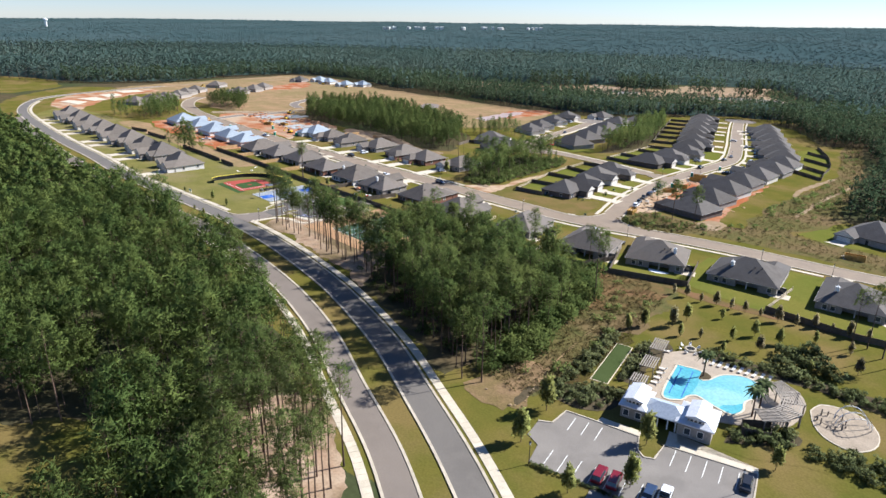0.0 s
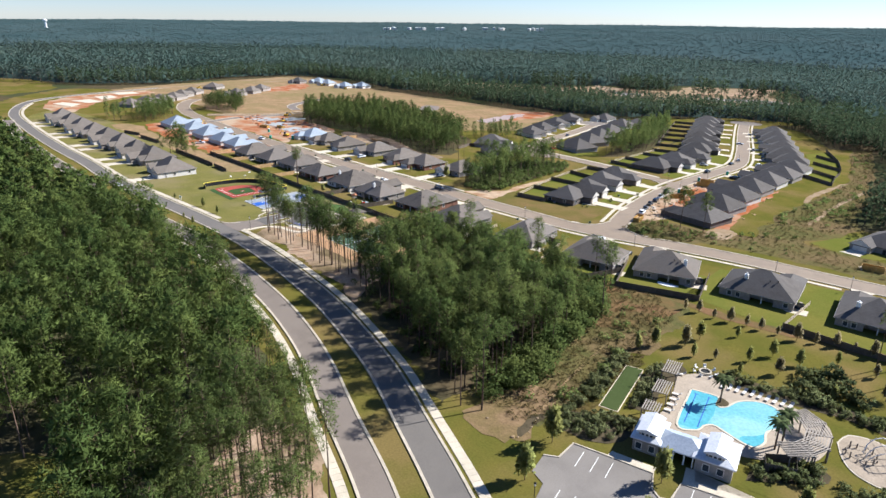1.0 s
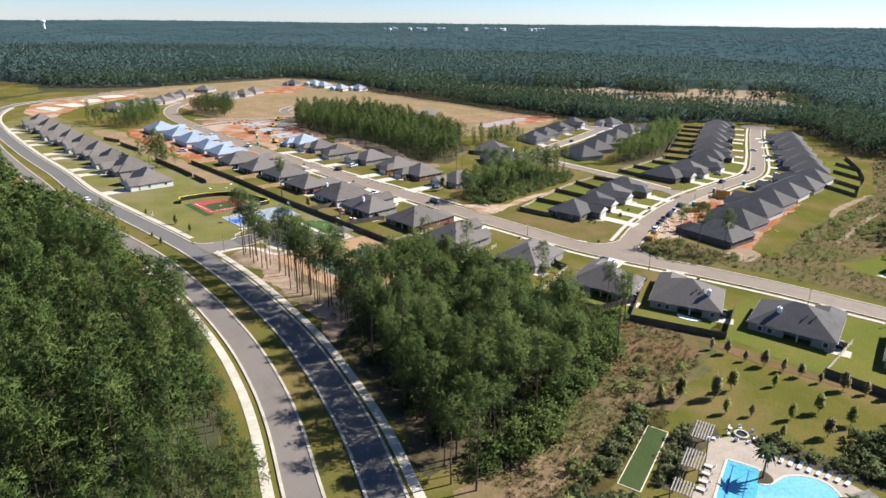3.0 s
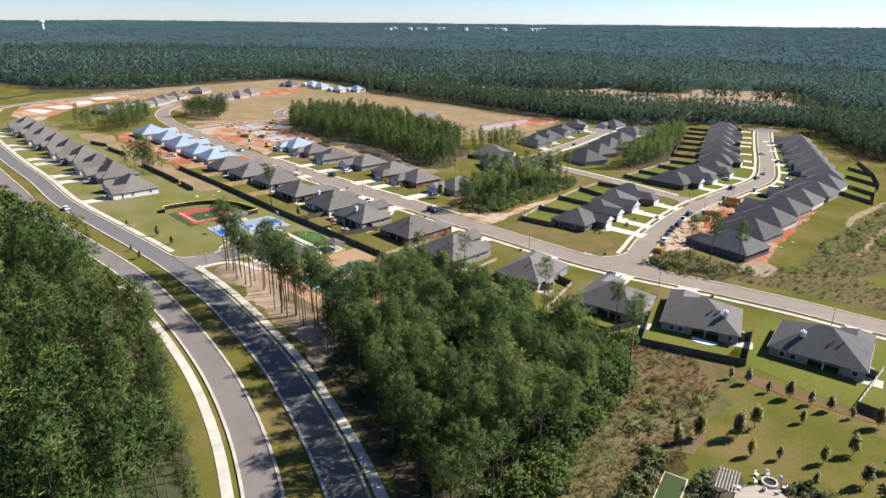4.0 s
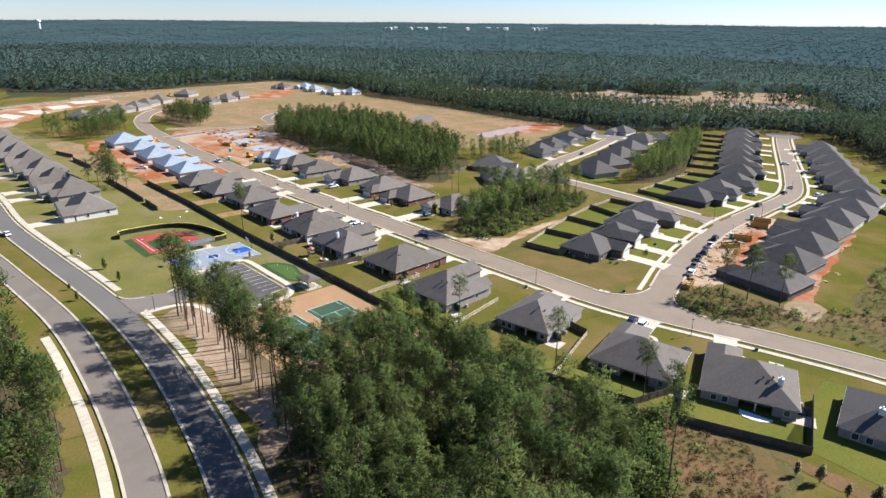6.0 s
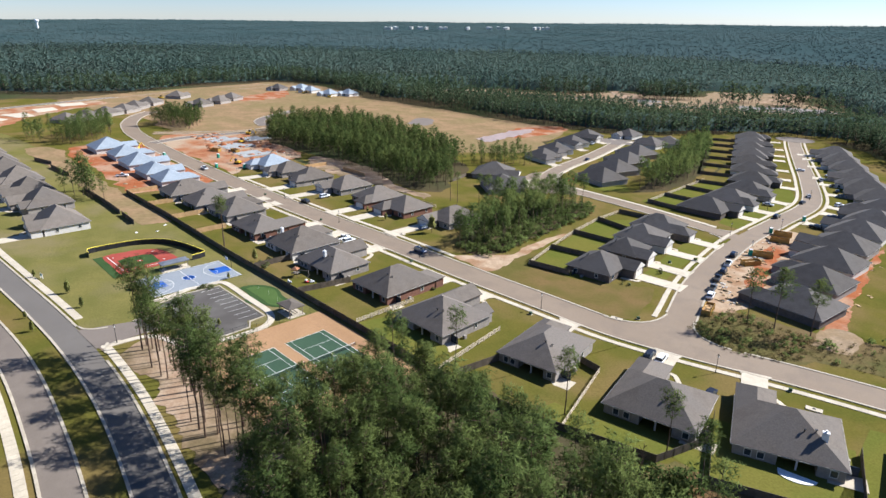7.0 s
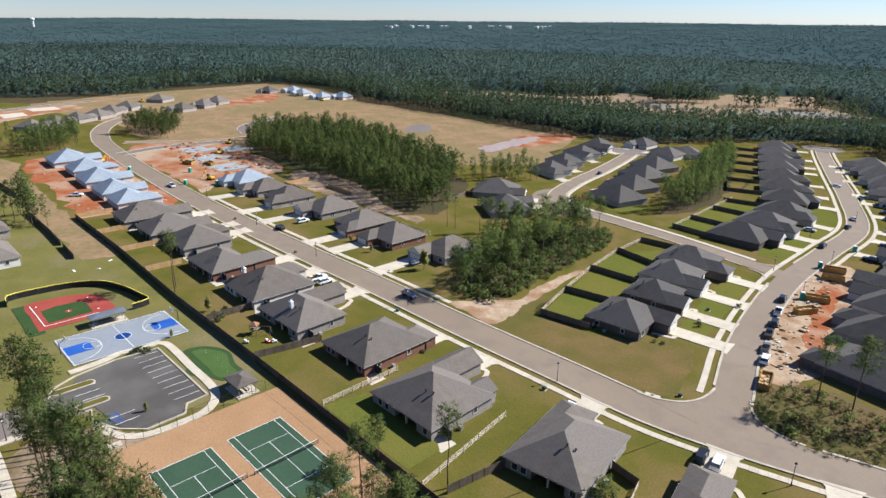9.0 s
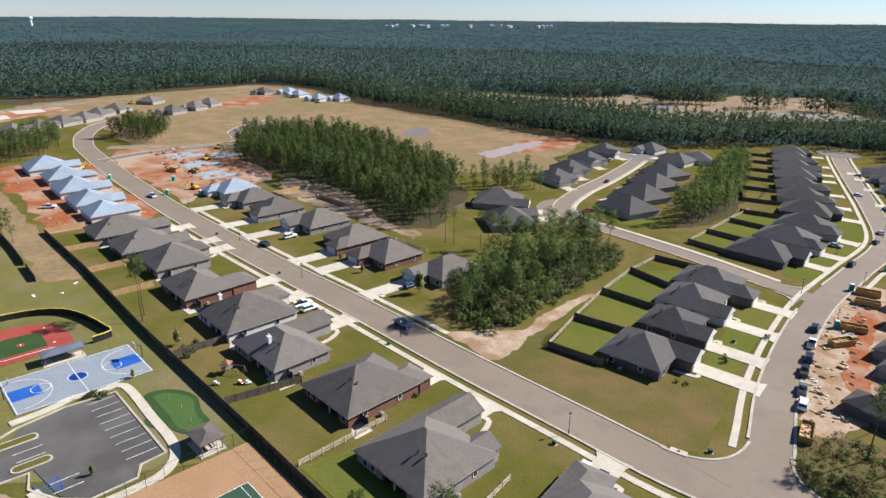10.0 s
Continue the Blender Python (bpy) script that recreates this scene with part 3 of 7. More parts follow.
def home(x, y, w, d, rot, gs, gl=5.5, reach=10.0, gw=7.0, lawn="", **kw):
    house(x, y, w, d, rot, gs, gw, gl, **kw)
    if reach:
        drive(x, y, w, d, rot, gs, gw, gl, reach)
    if reach and kw.get("detail", 2) > 1:
        m, gx = pose(x, y, 0, 0, 0, rot), gs * (w / 2 - gw / 2)
        a, b = gx - gs * 2.6, -gx * 0.2
        pts = [m @ Vector((u, v, 0)) for u, v in ((a, d / 2 + gl + 1.6), (a - gs * 1.6, d / 2 + gl + 1.5), (b + gs * 0.5, d / 2 + gl * 0.6 + 0.8), (b, d / 2 + 0.7))]
        ln = spline([(q.x, q.y) for q in pts], 0.8)
        tagged(ribbon("front_walk", offset(ln, 0.55), offset(ln, -0.55), 0.17, M["concrete"], 0.1), "curved pale concrete walk to a front door", "path", "", "structure")


SR = "houses along the main street"
home(-34, 202, 17, 17, 8, -1, 5, 11.4, roof="roof_dark", chimney=-0.25, group=SR)
home(-63, 199, 20, 17, 9, 1, 5, 10, roof="roof_dark", chimney=-0.2, group=SR)
home(-90.2, 192.6, 18.3, 17, 20, -1, 5.5, 11.4, chimney=0.3, group=SR)
home(-111.9, 184.2, 18, 15.6, 11, -1, 6.5, 12, group=SR)
home(-141.2, 184.7, 14.8, 18.8, 8, -1, 3, 8.4, wall="brick_grey", group=SR)
home(-169.8, 178, 17.6, 17, 0, -1, 8, 6, wall="brick_grey", wing2=2, group=SR)
home(-195.2, 183.2, 15.8, 18.4, 0, 1, 3, 5, wall="brick_red", group=SR)
home(-220, 178.9, 18.2, 14, 0, -1, 8, 9, chimney=0.05, group=SR)
home(-241.8, 181.8, 17.6, 18.4, -1, -1, 4, 7, wall="siding", chimney=-0.3, group=SR)
home(-266.3, 179.4, 17, 13.4, 0, 1, 7, 9, wall="brick_red", group=SR)
home(-290.8, 183, 16.7, 16, -1, -1, 4, 9, group=SR)
home(-310, 181, 15.3, 17, -2, 1, 4, 11, group=SR)
home(-330, 180.5, 15, 19, -3, 1, 5, 9, group=SR)
NR = "houses across the main street"
home(-231, 243, 13.5, 17, 180, 1, 4, 17, wall="brick_grey", group=NR)
home(-253, 238, 15.5, 15, 178, 1, 4, 13.5, wall="brick_red", group=NR)
home(-272.5, 239, 14.5, 17, 178, -1, 4, 14.5, wall="brick_red", group=NR)
home(-296, 240, 14.5, 17, 178, 1, 4, 16, group=NR)
home(-320, 236, 14.5, 16, 178, -1, 4, 12.5, group=NR)
home(-339, 236, 13, 15, 177, 1, 4, 13, group=NR)
home(-357, 237, 14.5, 16, 177, 1, 4, 0, roof="wrap", wall="siding", detail=1, group=NR, label="unfinished house with pale blue roof underlay")
for hx, hy, w, d in ((-355, 183, 15, 15.5), (-374, 183.5, 17, 16), (-398, 185, 18, 18), (-422, 187, 16, 18), (-447, 186, 18, 20)):
    home(hx, hy, w, d - 3, -2, 1, 4.5, 0, roof="wrap", wall="siding", detail=1, group=SR, label="unfinished house with pale blue roof underlay")
MR = "houses on the side street"
home(-164, 242.8, 15.6, 14.6, -84, -1, 4.2, 14.6, wall="brick_dark", roof="roof_dark", group=MR)
home(-166.6, 263, 12.9, 13, -84, 1, 4, 13.4, wall="brick_dark", roof="roof_dark", group=MR)
home(-170.2, 281, 15.2, 15, -85, 1, 4.2, 12.6, roof="roof_dark", wall="siding", group=MR)
home(-173, 298.6, 14, 17, -85, 1, 6, 10.6, wall="brick_dark", roof="roof_dark", group=MR)
for i, (hx, hy) in enumerate(((-173, 340), (-173, 364), (-174, 387), (-181, 411), (-191, 435), (-200, 458), (-209, 481), (-218, 505), (-227, 529), (-236, 552))):
    home(hx, hy, 15, 19, -88 + min(max(i - 2, 0) * 9, 22), 1 if i % 3 else -1, 4, 7, roof="roof_dark", detail=1, wall=("brick_dark", "siding", "brick_grey")[i % 3], group="houses round the bend of the side street")
for i, (hx, hy) in enumerate(((-110, 261), (-113, 284), (-115, 307), (-117, 330), (-118, 353), (-118, 376), (-120, 399), (-127, 422), (-137, 444), (-147, 467), (-157, 490), (-167, 513), (-177, 536))):
    home(hx, hy, 16, 19, 82 + min(max(i, 0) * 2, 8) + (16 if i > 6 else 0), 1 if i % 3 else -1, 4, 7 if i > 3 else 0, roof="roof_dark", detail=1, wall=("siding", "brick_grey")[i % 2] if i else "brick_dark", group="houses backing on the meadow")
CR = "houses round the turning circle"
for hx, hy, w, d, r, g2 in ((-233, 352, 17, 20, 75, 1), (-240, 377, 17, 20, 73, 1), (-248, 402, 17, 20, 73, 1), (-256, 428, 17, 20, 73, 1), (-274, 316, 17, 19, -58, 1), (-253, 298, 18, 17, -35, -1),
                            (-285, 372, 15, 16, -105, 1), (-293, 395, 15, 16, -107, 1), (-302, 425, 15, 17, -107, 1), (-310, 455, 16, 16, -90, 1), (-296, 486, 14, 14, 180, 1), (-268, 466, 15, 16, 90, 1), (-262, 480, 15, 15, 120, 1)):
    home(hx, hy, w, d, r, g2, 4, 6, roof="roof_dark", detail=1, wall="siding" if g2 > 0 and w < 16 else "brick_grey", group=CR)
WR = "houses along the boulevard"
for i, (hx, hy, w, d) in enumerate(((-315, 127, 18, 15), (-345, 130, 17, 16), (-368, 130, 16, 15), (-391, 131, 17, 16), (-415, 131, 17, 16), (-438, 131, 16, 16), (-462, 131, 17, 16), (-487, 132, 17, 16), (-512, 133, 17, 16))):
    home(hx, hy, w, d, 180, 1 if i % 2 else -1, 3.5, 11, k=0.68, wing2=1.8, wall=("siding", "brick_grey")[i % 2], detail=2 if i < 3 else 1, roof="roof", group=WR)
home(-46, 282, 18, 19, 170, 1, 4, 7, roof="roof_dark", detail=1, group="houses on the side street")


# ---- trees ----
LEAF_WAYS, CLUMPS = [], []


def unit(a):
    return a / (np.linalg.norm(a, axis=-1, keepdims=True) + 1e-6)


def soft(v, mid_z, flat=0.6, tuft=0.35, up=0.2):
    """Normals that blend each leaf's own way with the roundness of its clump and of its crown."""
    n = v - np.array((0, 0, mid_z))
    n[:, 2] *= flat
    return unit(unit(n) * 0.9 + unit(v - CLUMPS[-1]) * 0.6 + LEAF_WAYS[-1] * tuft + np.array((0, 0, up)))


def blades(rng, centers, radii, n, length, width, up=0.5, clumps=None):
    """Needle sprays: n thin leaves round each centre, pointing outwards."""
    m = len(centers)
    d = rng.normal(size=(m, n, 3))
    d[..., 2] = d[..., 2] * 0.8 + up
    d = unit(d)
    root = centers[:, None] + d * radii[:, None, None] * rng.uniform(0.05, 1.0, (m, n, 1)) ** 0.5 * 0.85
    d = unit(d + rng.normal(size=(m, n, 3)) * 0.6)
    s = rng.normal(size=(m, n, 3))
    s = unit(s - (s * d).sum(2, keepdims=True) * d)
    ln = length * rng.uniform(0.7, 1.3, (m, n, 1)) * radii[:, None, None]
    wd = width * rng.uniform(0.7, 1.3, (m, n, 1)) * radii[:, None, None]
    v = np.stack([root - s * wd, root + s * wd, root + d * ln], 2).reshape(-1, 3)
    LEAF_WAYS.append(np.repeat(d.reshape(-1, 3), 3, 0))
    CLUMPS.append(np.repeat(centers if clumps is None else clumps, n * 3, 0))
    return v, np.arange(len(v)).reshape(-1, 3)


def crown(seed, H, low, R, tufts, n, length=1.0, width=0.33, size=1.0, per=6, point=0.0):
    """Clumps of needle tufts at the ends of limbs, in an uneven rounded crown from low*H to H."""
    rng = np.random.default_rng(seed)
    c, r, mid, limbs = [], [], [], []
    k = max(5, tufts // per)
    lean = rng.uniform(0, 6.28)
    for i in range(k):
        u = (i + rng.uniform(0, 1)) / k
        a = i * 2.4 + rng.uniform(-0.6, 0.6)
        wide = 0.25 + 0.75 * math.sin(math.pi * (0.2 + 0.7 * u)) ** 0.8
        wide = wide * (1 - point) + (1.05 - 0.85 * u) * point
        reach = R * wide * rng.uniform(0.5, 1.15) * (1 + 0.25 * math.cos(a - lean))
        z = H * (low + (0.96 - low) * u)
        limbs.append((a, reach, z))
        hub = np.array((math.cos(a) * reach * 0.72, math.sin(a) * reach * 0.72, z + reach * 0.2))
        spread = 0.2 * R * (0.7 + 0.5 * (1 - u)) * rng.uniform(0.75, 1.3)
        for j in range(per):
            way = rng.normal(size=3) * (1, 1, 0.62)
            c.append(hub + way * spread * 0.85)
            r.append(rng.uniform(0.7, 1.15) * (R / 3.0) * size)
            mid.append(hub - (0, 0, spread * 0.6))
    v, f = blades(rng, np.array(c), np.array(r), n, length, width, 0.5, np.array(mid))
    return v, f, limbs, soft(v, H * (low + 0.3 * (1 - low)))


def trunk_mesh(H, low, limbs, r=0.17, seed=0):
    rng = random.Random(seed)
    bm = bmesh.new()
    p = Vector((0, 0, -0.4))
    for i in range(4):
        q = Vector((rng.uniform(-0.12, 0.12), rng.uniform(-0.12, 0.12), H * (0.25 * (i + 1)) - 0.6 * (i == 3)))
        tube(bm, p, q, r * (1 - 0.22 * i), r * (1 - 0.22 * (i + 1)), 6)
        p = q
    for a, reach, z in limbs[::2]:
        tube(bm, (0, 0, z - 0.2), (math.cos(a) * reach * 0.8, math.sin(a) * reach * 0.8, z + reach * 0.25), 0.05, 0.02, 3)
    return bm


def mesh_of(name, v, f, material, normals=None):
    ob = soup(name, v, f, material, None, normals)
    me = ob.data
    bpy.data.objects.remove(ob)
    return me


PINES = []
for i in range(7):
    H = 16.5 + (i * 1.37) % 5
    low = (0.45, 0.52, 0.66, 0.48, 0.6, 0.4, 0.7)[i]
    R = (3.3, 3.0, 2.7, 3.5, 2.9, 3.2, 2.4)[i]
    v, f, limbs, nn = crown(40 + i, H, low, R, (230, 205, 150, 240, 165, 225, 135)[i], 8, 1.3, 0.15, 0.5, 5)
    bm = trunk_mesh(H, low, limbs, 0.18, i)
    tm = bpy.data.meshes.new("trunk")
    bm.to_mesh(tm)
    bm.free()
    tm.materials.append(M["bark"])
    PINES.append((tm, mesh_of("crown", v, f, M["pine_dark"], nn), H))


def pine(x, y, i, s=1.0, rot=0.0, label="tall pine with a bare trunk and loose green crown", group="pines in the wood", tilt=0.0):
    e = thing("pine_tree", x, y, rot, label, "tree", group)
    e.scale = (s, s, s)
    for nm, me in (("trunk", PINES[i][0]), ("crown", PINES[i][1])):
        o = new(nm, me)
        o.parent = e
    return e


def inside(x, y, poly):
    c = False
    j = len(poly) - 1
    for i in range(len(poly)):
        (xi, yi), (xj, yj) = poly[i], poly[j]
        if (yi > y) != (yj > y) and x < (xj - xi) * (y - yi) / (yj - yi) + xi:
            c = not c
        j = i
    return c


def in_view(x, y):
    """Whether a far or wide thing can come into the sweep of the camera's way."""
    a = math.degrees(math.atan2(y + 15, x - 15))
    return 95 < a < 172.5


def scatter(poly, step, seed, jitter=0.42, keep=1.0):
    rng = random.Random(seed)
    xs, ys = [p[0] for p in poly], [p[1] for p in poly]
    out = []
    y = min(ys)
    while y < max(ys):
        x = min(xs)
        while x < max(xs):
            px, py = x + rng.uniform(-jitter, jitter) * step, y + rng.uniform(-jitter, jitter) * step
            if rng.random() < keep and inside(px, py, poly):
                out.append((px, py))
            x += step
        y += step
    return out


def kind(height, v, f, limbs, n):
    return v, f, height, n


def forest(name, places, variants, material, label, scale=(0.8, 1.15), seed=1, trunks=True, bark=None):
    """Many trees as one mass: copies of a few crowns, turned and scaled, with their trunks."""
    rng = np.random.default_rng(seed)
    V, F, NN, o = [], [], [], 0
    TV, TF, to = [], [], 0
    for x, y in places:
        v, f, H, nn = variants[rng.integers(len(variants))]
        a, s = rng.uniform(0, 6.28), rng.uniform(*scale)
        c, sn = math.cos(a) * s, math.sin(a) * s
        z = Z(x, y)
        w = np.empty_like(v)
        w[:, 0], w[:, 1], w[:, 2] = v[:, 0] * c - v[:, 1] * sn + x, v[:, 0] * sn + v[:, 1] * c + y, v[:, 2] * s + z
        V.append(w)
        ca, sa = math.cos(a), math.sin(a)
        NN.append(np.stack([nn[:, 0] * ca - nn[:, 1] * sa, nn[:, 0] * sa + nn[:, 1] * ca, nn[:, 2]], 1))
        F.append(f + o)
        o += len(v)
        if trunks:
            r, h = 0.17 * s, H * s * 0.93
            tv = np.array([(x + r * math.cos(k), y + r * math.sin(k), z - 0.5) for k in (0, 2.09, 4.19)] + [(x, y, z + h)])
            TV.append(tv)
            TF.append(np.array([(0, 1, 3), (1, 2, 3), (2, 0, 3)]) + to)
            to += 4
    ob = new(name)
    tagged(ob, label, "trees", "", "stuff")
    cr = soup("crowns", np.concatenate(V), np.concatenate(F), material, ob, np.concatenate(NN))
    cr["kind"] = "stuff"
    if trunks:
        soup("trunks", np.concatenate(TV), np.concatenate(TF), bark or M["bark"], ob)["kind"] = "stuff"
    return ob


# the wood between the boulevard and the houses, tree by tree
rng = random.Random(5)
WOOD = [(-81, 89), (-112, 97), (-140, 106.5), (-152, 111), (-152, 148), (-132, 150), (-108, 150), (-92, 144), (-85, 130), (-82.5, 112)]
for px, py in scatter(WOOD, 4.1, 3):
    pine(px, py, rng.randrange(7), rng.uniform(0.72, 1.06), rng.uniform(0, 360))
for px, py in scatter([(-150, 111.5), (-170, 111.5), (-207, 114), (-207, 119), (-186, 120), (-150, 120.5)], 3.2, 4, 0.5):
    pine(px, py, rng.choice((2, 4, 4, 6)), rng.uniform(0.72, 1.2), rng.uniform(0, 360), "slender pine with a long bare trunk", "pines by the courts")
# scrub and young growth along the wood's edge
mid = [kind(15 + i, *crown(70 + i, 15 + i, (0.4, 0.5, 0.55, 0.45)[i], 3.1, 130, 6, 1.25, 0.19, 0.62, 5)) for i in range(4)]
small = [kind(13 + i, *crown(90 + i, 13 + i, 0.35, 2.8, 30, 10, 1.0, 0.28, 1.0, 5)) for i in range(4)]
slim = []
for i in range(5):
    v, f, limbs, nn = crown(150 + i, 14 + i, (0.24, 0.34, 0.16, 0.28, 0.4)[i], 2.7, 76, 6, 1.3, 0.24, 0.74, 4, 0.4)
    slim.append((v, f, 14 + i, nn))
BARE = [(-86, 33), (-98, 42), (-104, 49), (-93, 58), (-76, 52), (-64, 38), (-50, 22), (-62, 16)]
GLADE = [(-130, 8), (-118, 22), (-94, 22), (-82, 16), (-84, 4), (-100, -4)]
WEST = [(-20, -70), (-62, 29), (-76, 43), (-101, 55.5), (-135, 69), (-166, 78), (-230, 81), (-330, 79), (-400, 82), (-480, 86), (-560, 92), (-620, 88), (-640, 40), (-300, -10), (-120, -70)]
wf = [p for p in scatter(WEST, 4.5, 8, 0.5) if not inside(*p, GLADE) and not inside(*p, BARE) and in_view(*p) or math.hypot(p[0] + 40, p[1]) < 45]
forest("west_forest", [p for p in wf if p[0] > -240], mid, M["pine"], "dense sunlit pine forest beside the boulevard", seed=4, scale=(0.62, 1.24))
forest("west_forest_edge", [p for p in wf if p[0] <= -240], [(v * (1.2, 1.2, 1.15), f, h * 1.15, n) for v, f, h, n in small], M["pine"], "dense pine forest further along the boulevard", seed=14, scale=(0.66, 0.96))
MIDWOOD = [(-420, 268), (-347, 272), (-292, 265), (-268, 270), (-280, 292), (-304, 325), (-400, 350), (-450, 335), (-462, 300)]
SMALL = [(-203, 222), (-196, 224.5), (-195.5, 234), (-198, 256), (-203, 290), (-208, 306), (-222, 305), (-231, 285), (-232, 264), (-223, 247), (-211, 228)]
STRIP = [(-210, 345), (-203, 358), (-203, 388), (-214, 430), (-238, 490), (-252, 505), (-236, 440), (-222, 390)]
for wp in (MIDWOOD, SMALL, STRIP):
    patch("wood_floor", wp, 0.07, M["woods"], 1.0, 6, "dark littered floor of a small wood", "ground")
forest("middle_wood", scatter(MIDWOOD, 4.3, 9, 0.5), slim, M["pine_dark"], "dense block of dark pines among the plots", seed=5, scale=(0.7, 1.02))
TALL = [(-204, 225), (-201, 238), (-205, 256), (-207, 275), (-211, 300), (-220, 303), (-227, 285), (-227, 262), (-220, 247), (-210, 229)]
forest("plot_wood", scatter(TALL, 4.3, 10, 0.5, 0.9), mid, M["pine_dark"], "pines and scrub on an empty plot", seed=6, scale=(0.55, 0.95))
forest("plot_saplings", scatter([(-202, 223), (-197, 226), (-196.5, 236), (-199, 256), (-203, 288), (-209, 300), (-206, 275), (-203, 256), (-200, 240)], 3.6, 110, 0.5, 0.7), slim, M["pine_dark"], "low young pines among scrub", seed=61, scale=(0.2, 0.5))
forest("strip_wood", scatter(STRIP, 4.5, 11), slim, M["pine_dark"], "strip of young pines behind houses", seed=7, scale=(0.7, 1.0))
for k, (poly, st) in enumerate((([(-300, 325), (-284, 335), (-276, 352), (-297, 363), (-310, 344)], 5.0), ([(-520, 190), (-487, 170), (-468, 177), (-498, 208), (-530, 214)], 4.2), ([(-542, 256), (-517, 237), (-484, 252), (-522, 276)], 4.0), ([(-522, 165), (-499, 156), (-488, 163), (-510, 174)], 5.5), ([(-372, 141), (-362, 151), (-340, 153), (-344, 144)], 4.2))):
    forest("tree_group", scatter(poly, st, 20 + k), slim, M["pine_dark"], "small group of pines left standing", seed=30 + k, scale=((0.6, 0.8), (0.55, 0.88), (0.6, 0.95), (0.6, 0.9), (0.7, 1.05))[k])
EASTW = [(-50, 300), (-62, 304), (-69, 335), (-68, 385), (-79, 445), (-106, 520), (-128, 511), (-150, 547), (-170, 578), (-195, 604), (-150, 640), (-100, 640), (200, 700), (200, 320), (20, 290)]
# the great forest: trees nearer, rounder clumps further off
EDGE = [(-1300, -100), (-760, 190), (-735, 230), (-715, 300), (-760, 385), (-762, 480), (-690, 500), (-588, 474), (-470, 481), (-400, 479), (-340, 482), (-300, 500), (-270, 542), (-258, 566), (-242, 588), (-205, 603), (-150, 640), (-100, 640), (200, 660),
        (500, 900), (100, 1500), (-900, 1500), (-1500, 600), (-1500, 0)]
CLEAR = [(-600, 590), (-545, 575), (-480, 612), (-423, 655), (-380, 645), (-335, 660), (-300, 715), (-265, 785), (-240, 820), (-300, 870), (-335, 990), (-370, 950), (-420, 905), (-400, 830), (-440, 760), (-480, 790), (-500, 700), (-582, 655)]
far1, near1 = [], []
for i in range(5):
    v, f, limbs, nn = crown(110 + i, 15 + i, 0.3, 3.2, 12, 4, 1.35, 0.55, 1.0, 3, 0.4)
    far1.append((v, f, 15 + i, soft(v, 6.0, 0.8, 0.2, 1.1)))
    v, f, limbs, nn = crown(120 + i, 14 + i, 0.2, 2.6, 24, 5, 1.2, 0.45, 1.0, 3, 0.6)
    near1.append((v, f, 14 + i, soft(v, 5.0, 0.8, 0.25, 1.0)))
EFRONT = [(-128, 511), (-150, 547), (-170, 578), (-195, 604), (-182, 622), (-150, 592), (-125, 552), (-106, 545), (-104, 522)]
patch("wood_floor", EASTW, 0.07, M["woods"], 1.0, 12, "dark littered floor of a pine wood", "ground")
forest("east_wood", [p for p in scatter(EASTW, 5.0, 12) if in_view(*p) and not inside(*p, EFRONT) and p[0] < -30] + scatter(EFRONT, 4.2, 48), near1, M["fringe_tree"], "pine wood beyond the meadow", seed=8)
pl = [p for p in scatter(EDGE, 8.2, 13) if in_view(*p) and not any(inside(p[0] - 0.54 * d, p[1] + 0.84 * d, CLEAR) for d in (0, 35, 70)) and (math.hypot(p[0] + 300, p[1] - 280) < 620 or (round(p[0]) * 31 + round(p[1]) * 17) % 100 < 40) and math.hypot(p[0] + 300, p[1] - 280) < 1250]
BAND = [(-478, 482), (-400, 482), (-340, 484), (-300, 503), (-270, 545), (-258, 568), (-242, 590), (-205, 605), (-150, 642), (-140, 670), (-220, 660), (-300, 640), (-330, 600), (-385, 600), (-480, 565), (-560, 525), (-590, 478)]
FRONT = [(-762, 480), (-690, 500), (-592, 476), (-592, 505), (-690, 532), (-800, 505), (-790, 385), (-748, 300), (-768, 230), (-792, 192), (-760, 190), (-735, 230), (-715, 300), (-760, 385)]
pl = [p for p in pl if not inside(*p, BAND) and not inside(*p, FRONT)]
fringe = [p for p in pl if math.hypot(p[0] + 300, p[1] - 280) < 470] + scatter(BAND, 5.6, 46) + scatter(FRONT, 5.8, 47)
pl = [p for p in pl if math.hypot(p[0] + 300, p[1] - 280) >= 470]
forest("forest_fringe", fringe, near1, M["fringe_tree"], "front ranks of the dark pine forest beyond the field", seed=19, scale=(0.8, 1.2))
far_wood = forest("far_forest", pl, far1, M["hazed_far_tree"], "endless dark green pine forest", seed=9, scale=(0.8, 1.25), trunks=True)
for k, (poly, st) in enumerate((([(-418, 726), (-384, 785), (-402, 800), (-440, 745)], 7.5), ([(-352, 779), (-327, 820), (-340, 838), (-368, 800)], 8.0), ([(-300, 806), (-280, 842), (-300, 858), (-318, 826)], 8.0), ([(-500, 648), (-452, 710), (-470, 728), (-520, 668)], 8.0), ([(-255, 790), (-240, 815), (-262, 835), (-272, 805)], 9.0))):
    forest("clearing_trees", scatter(poly, st * 0.72, 44 + k, 0.5, 0.85), near1, M["fringe_tree"], "clump of pines left in a forest clearing", seed=45 + k, scale=(1.0, 1.45))
far2 = []
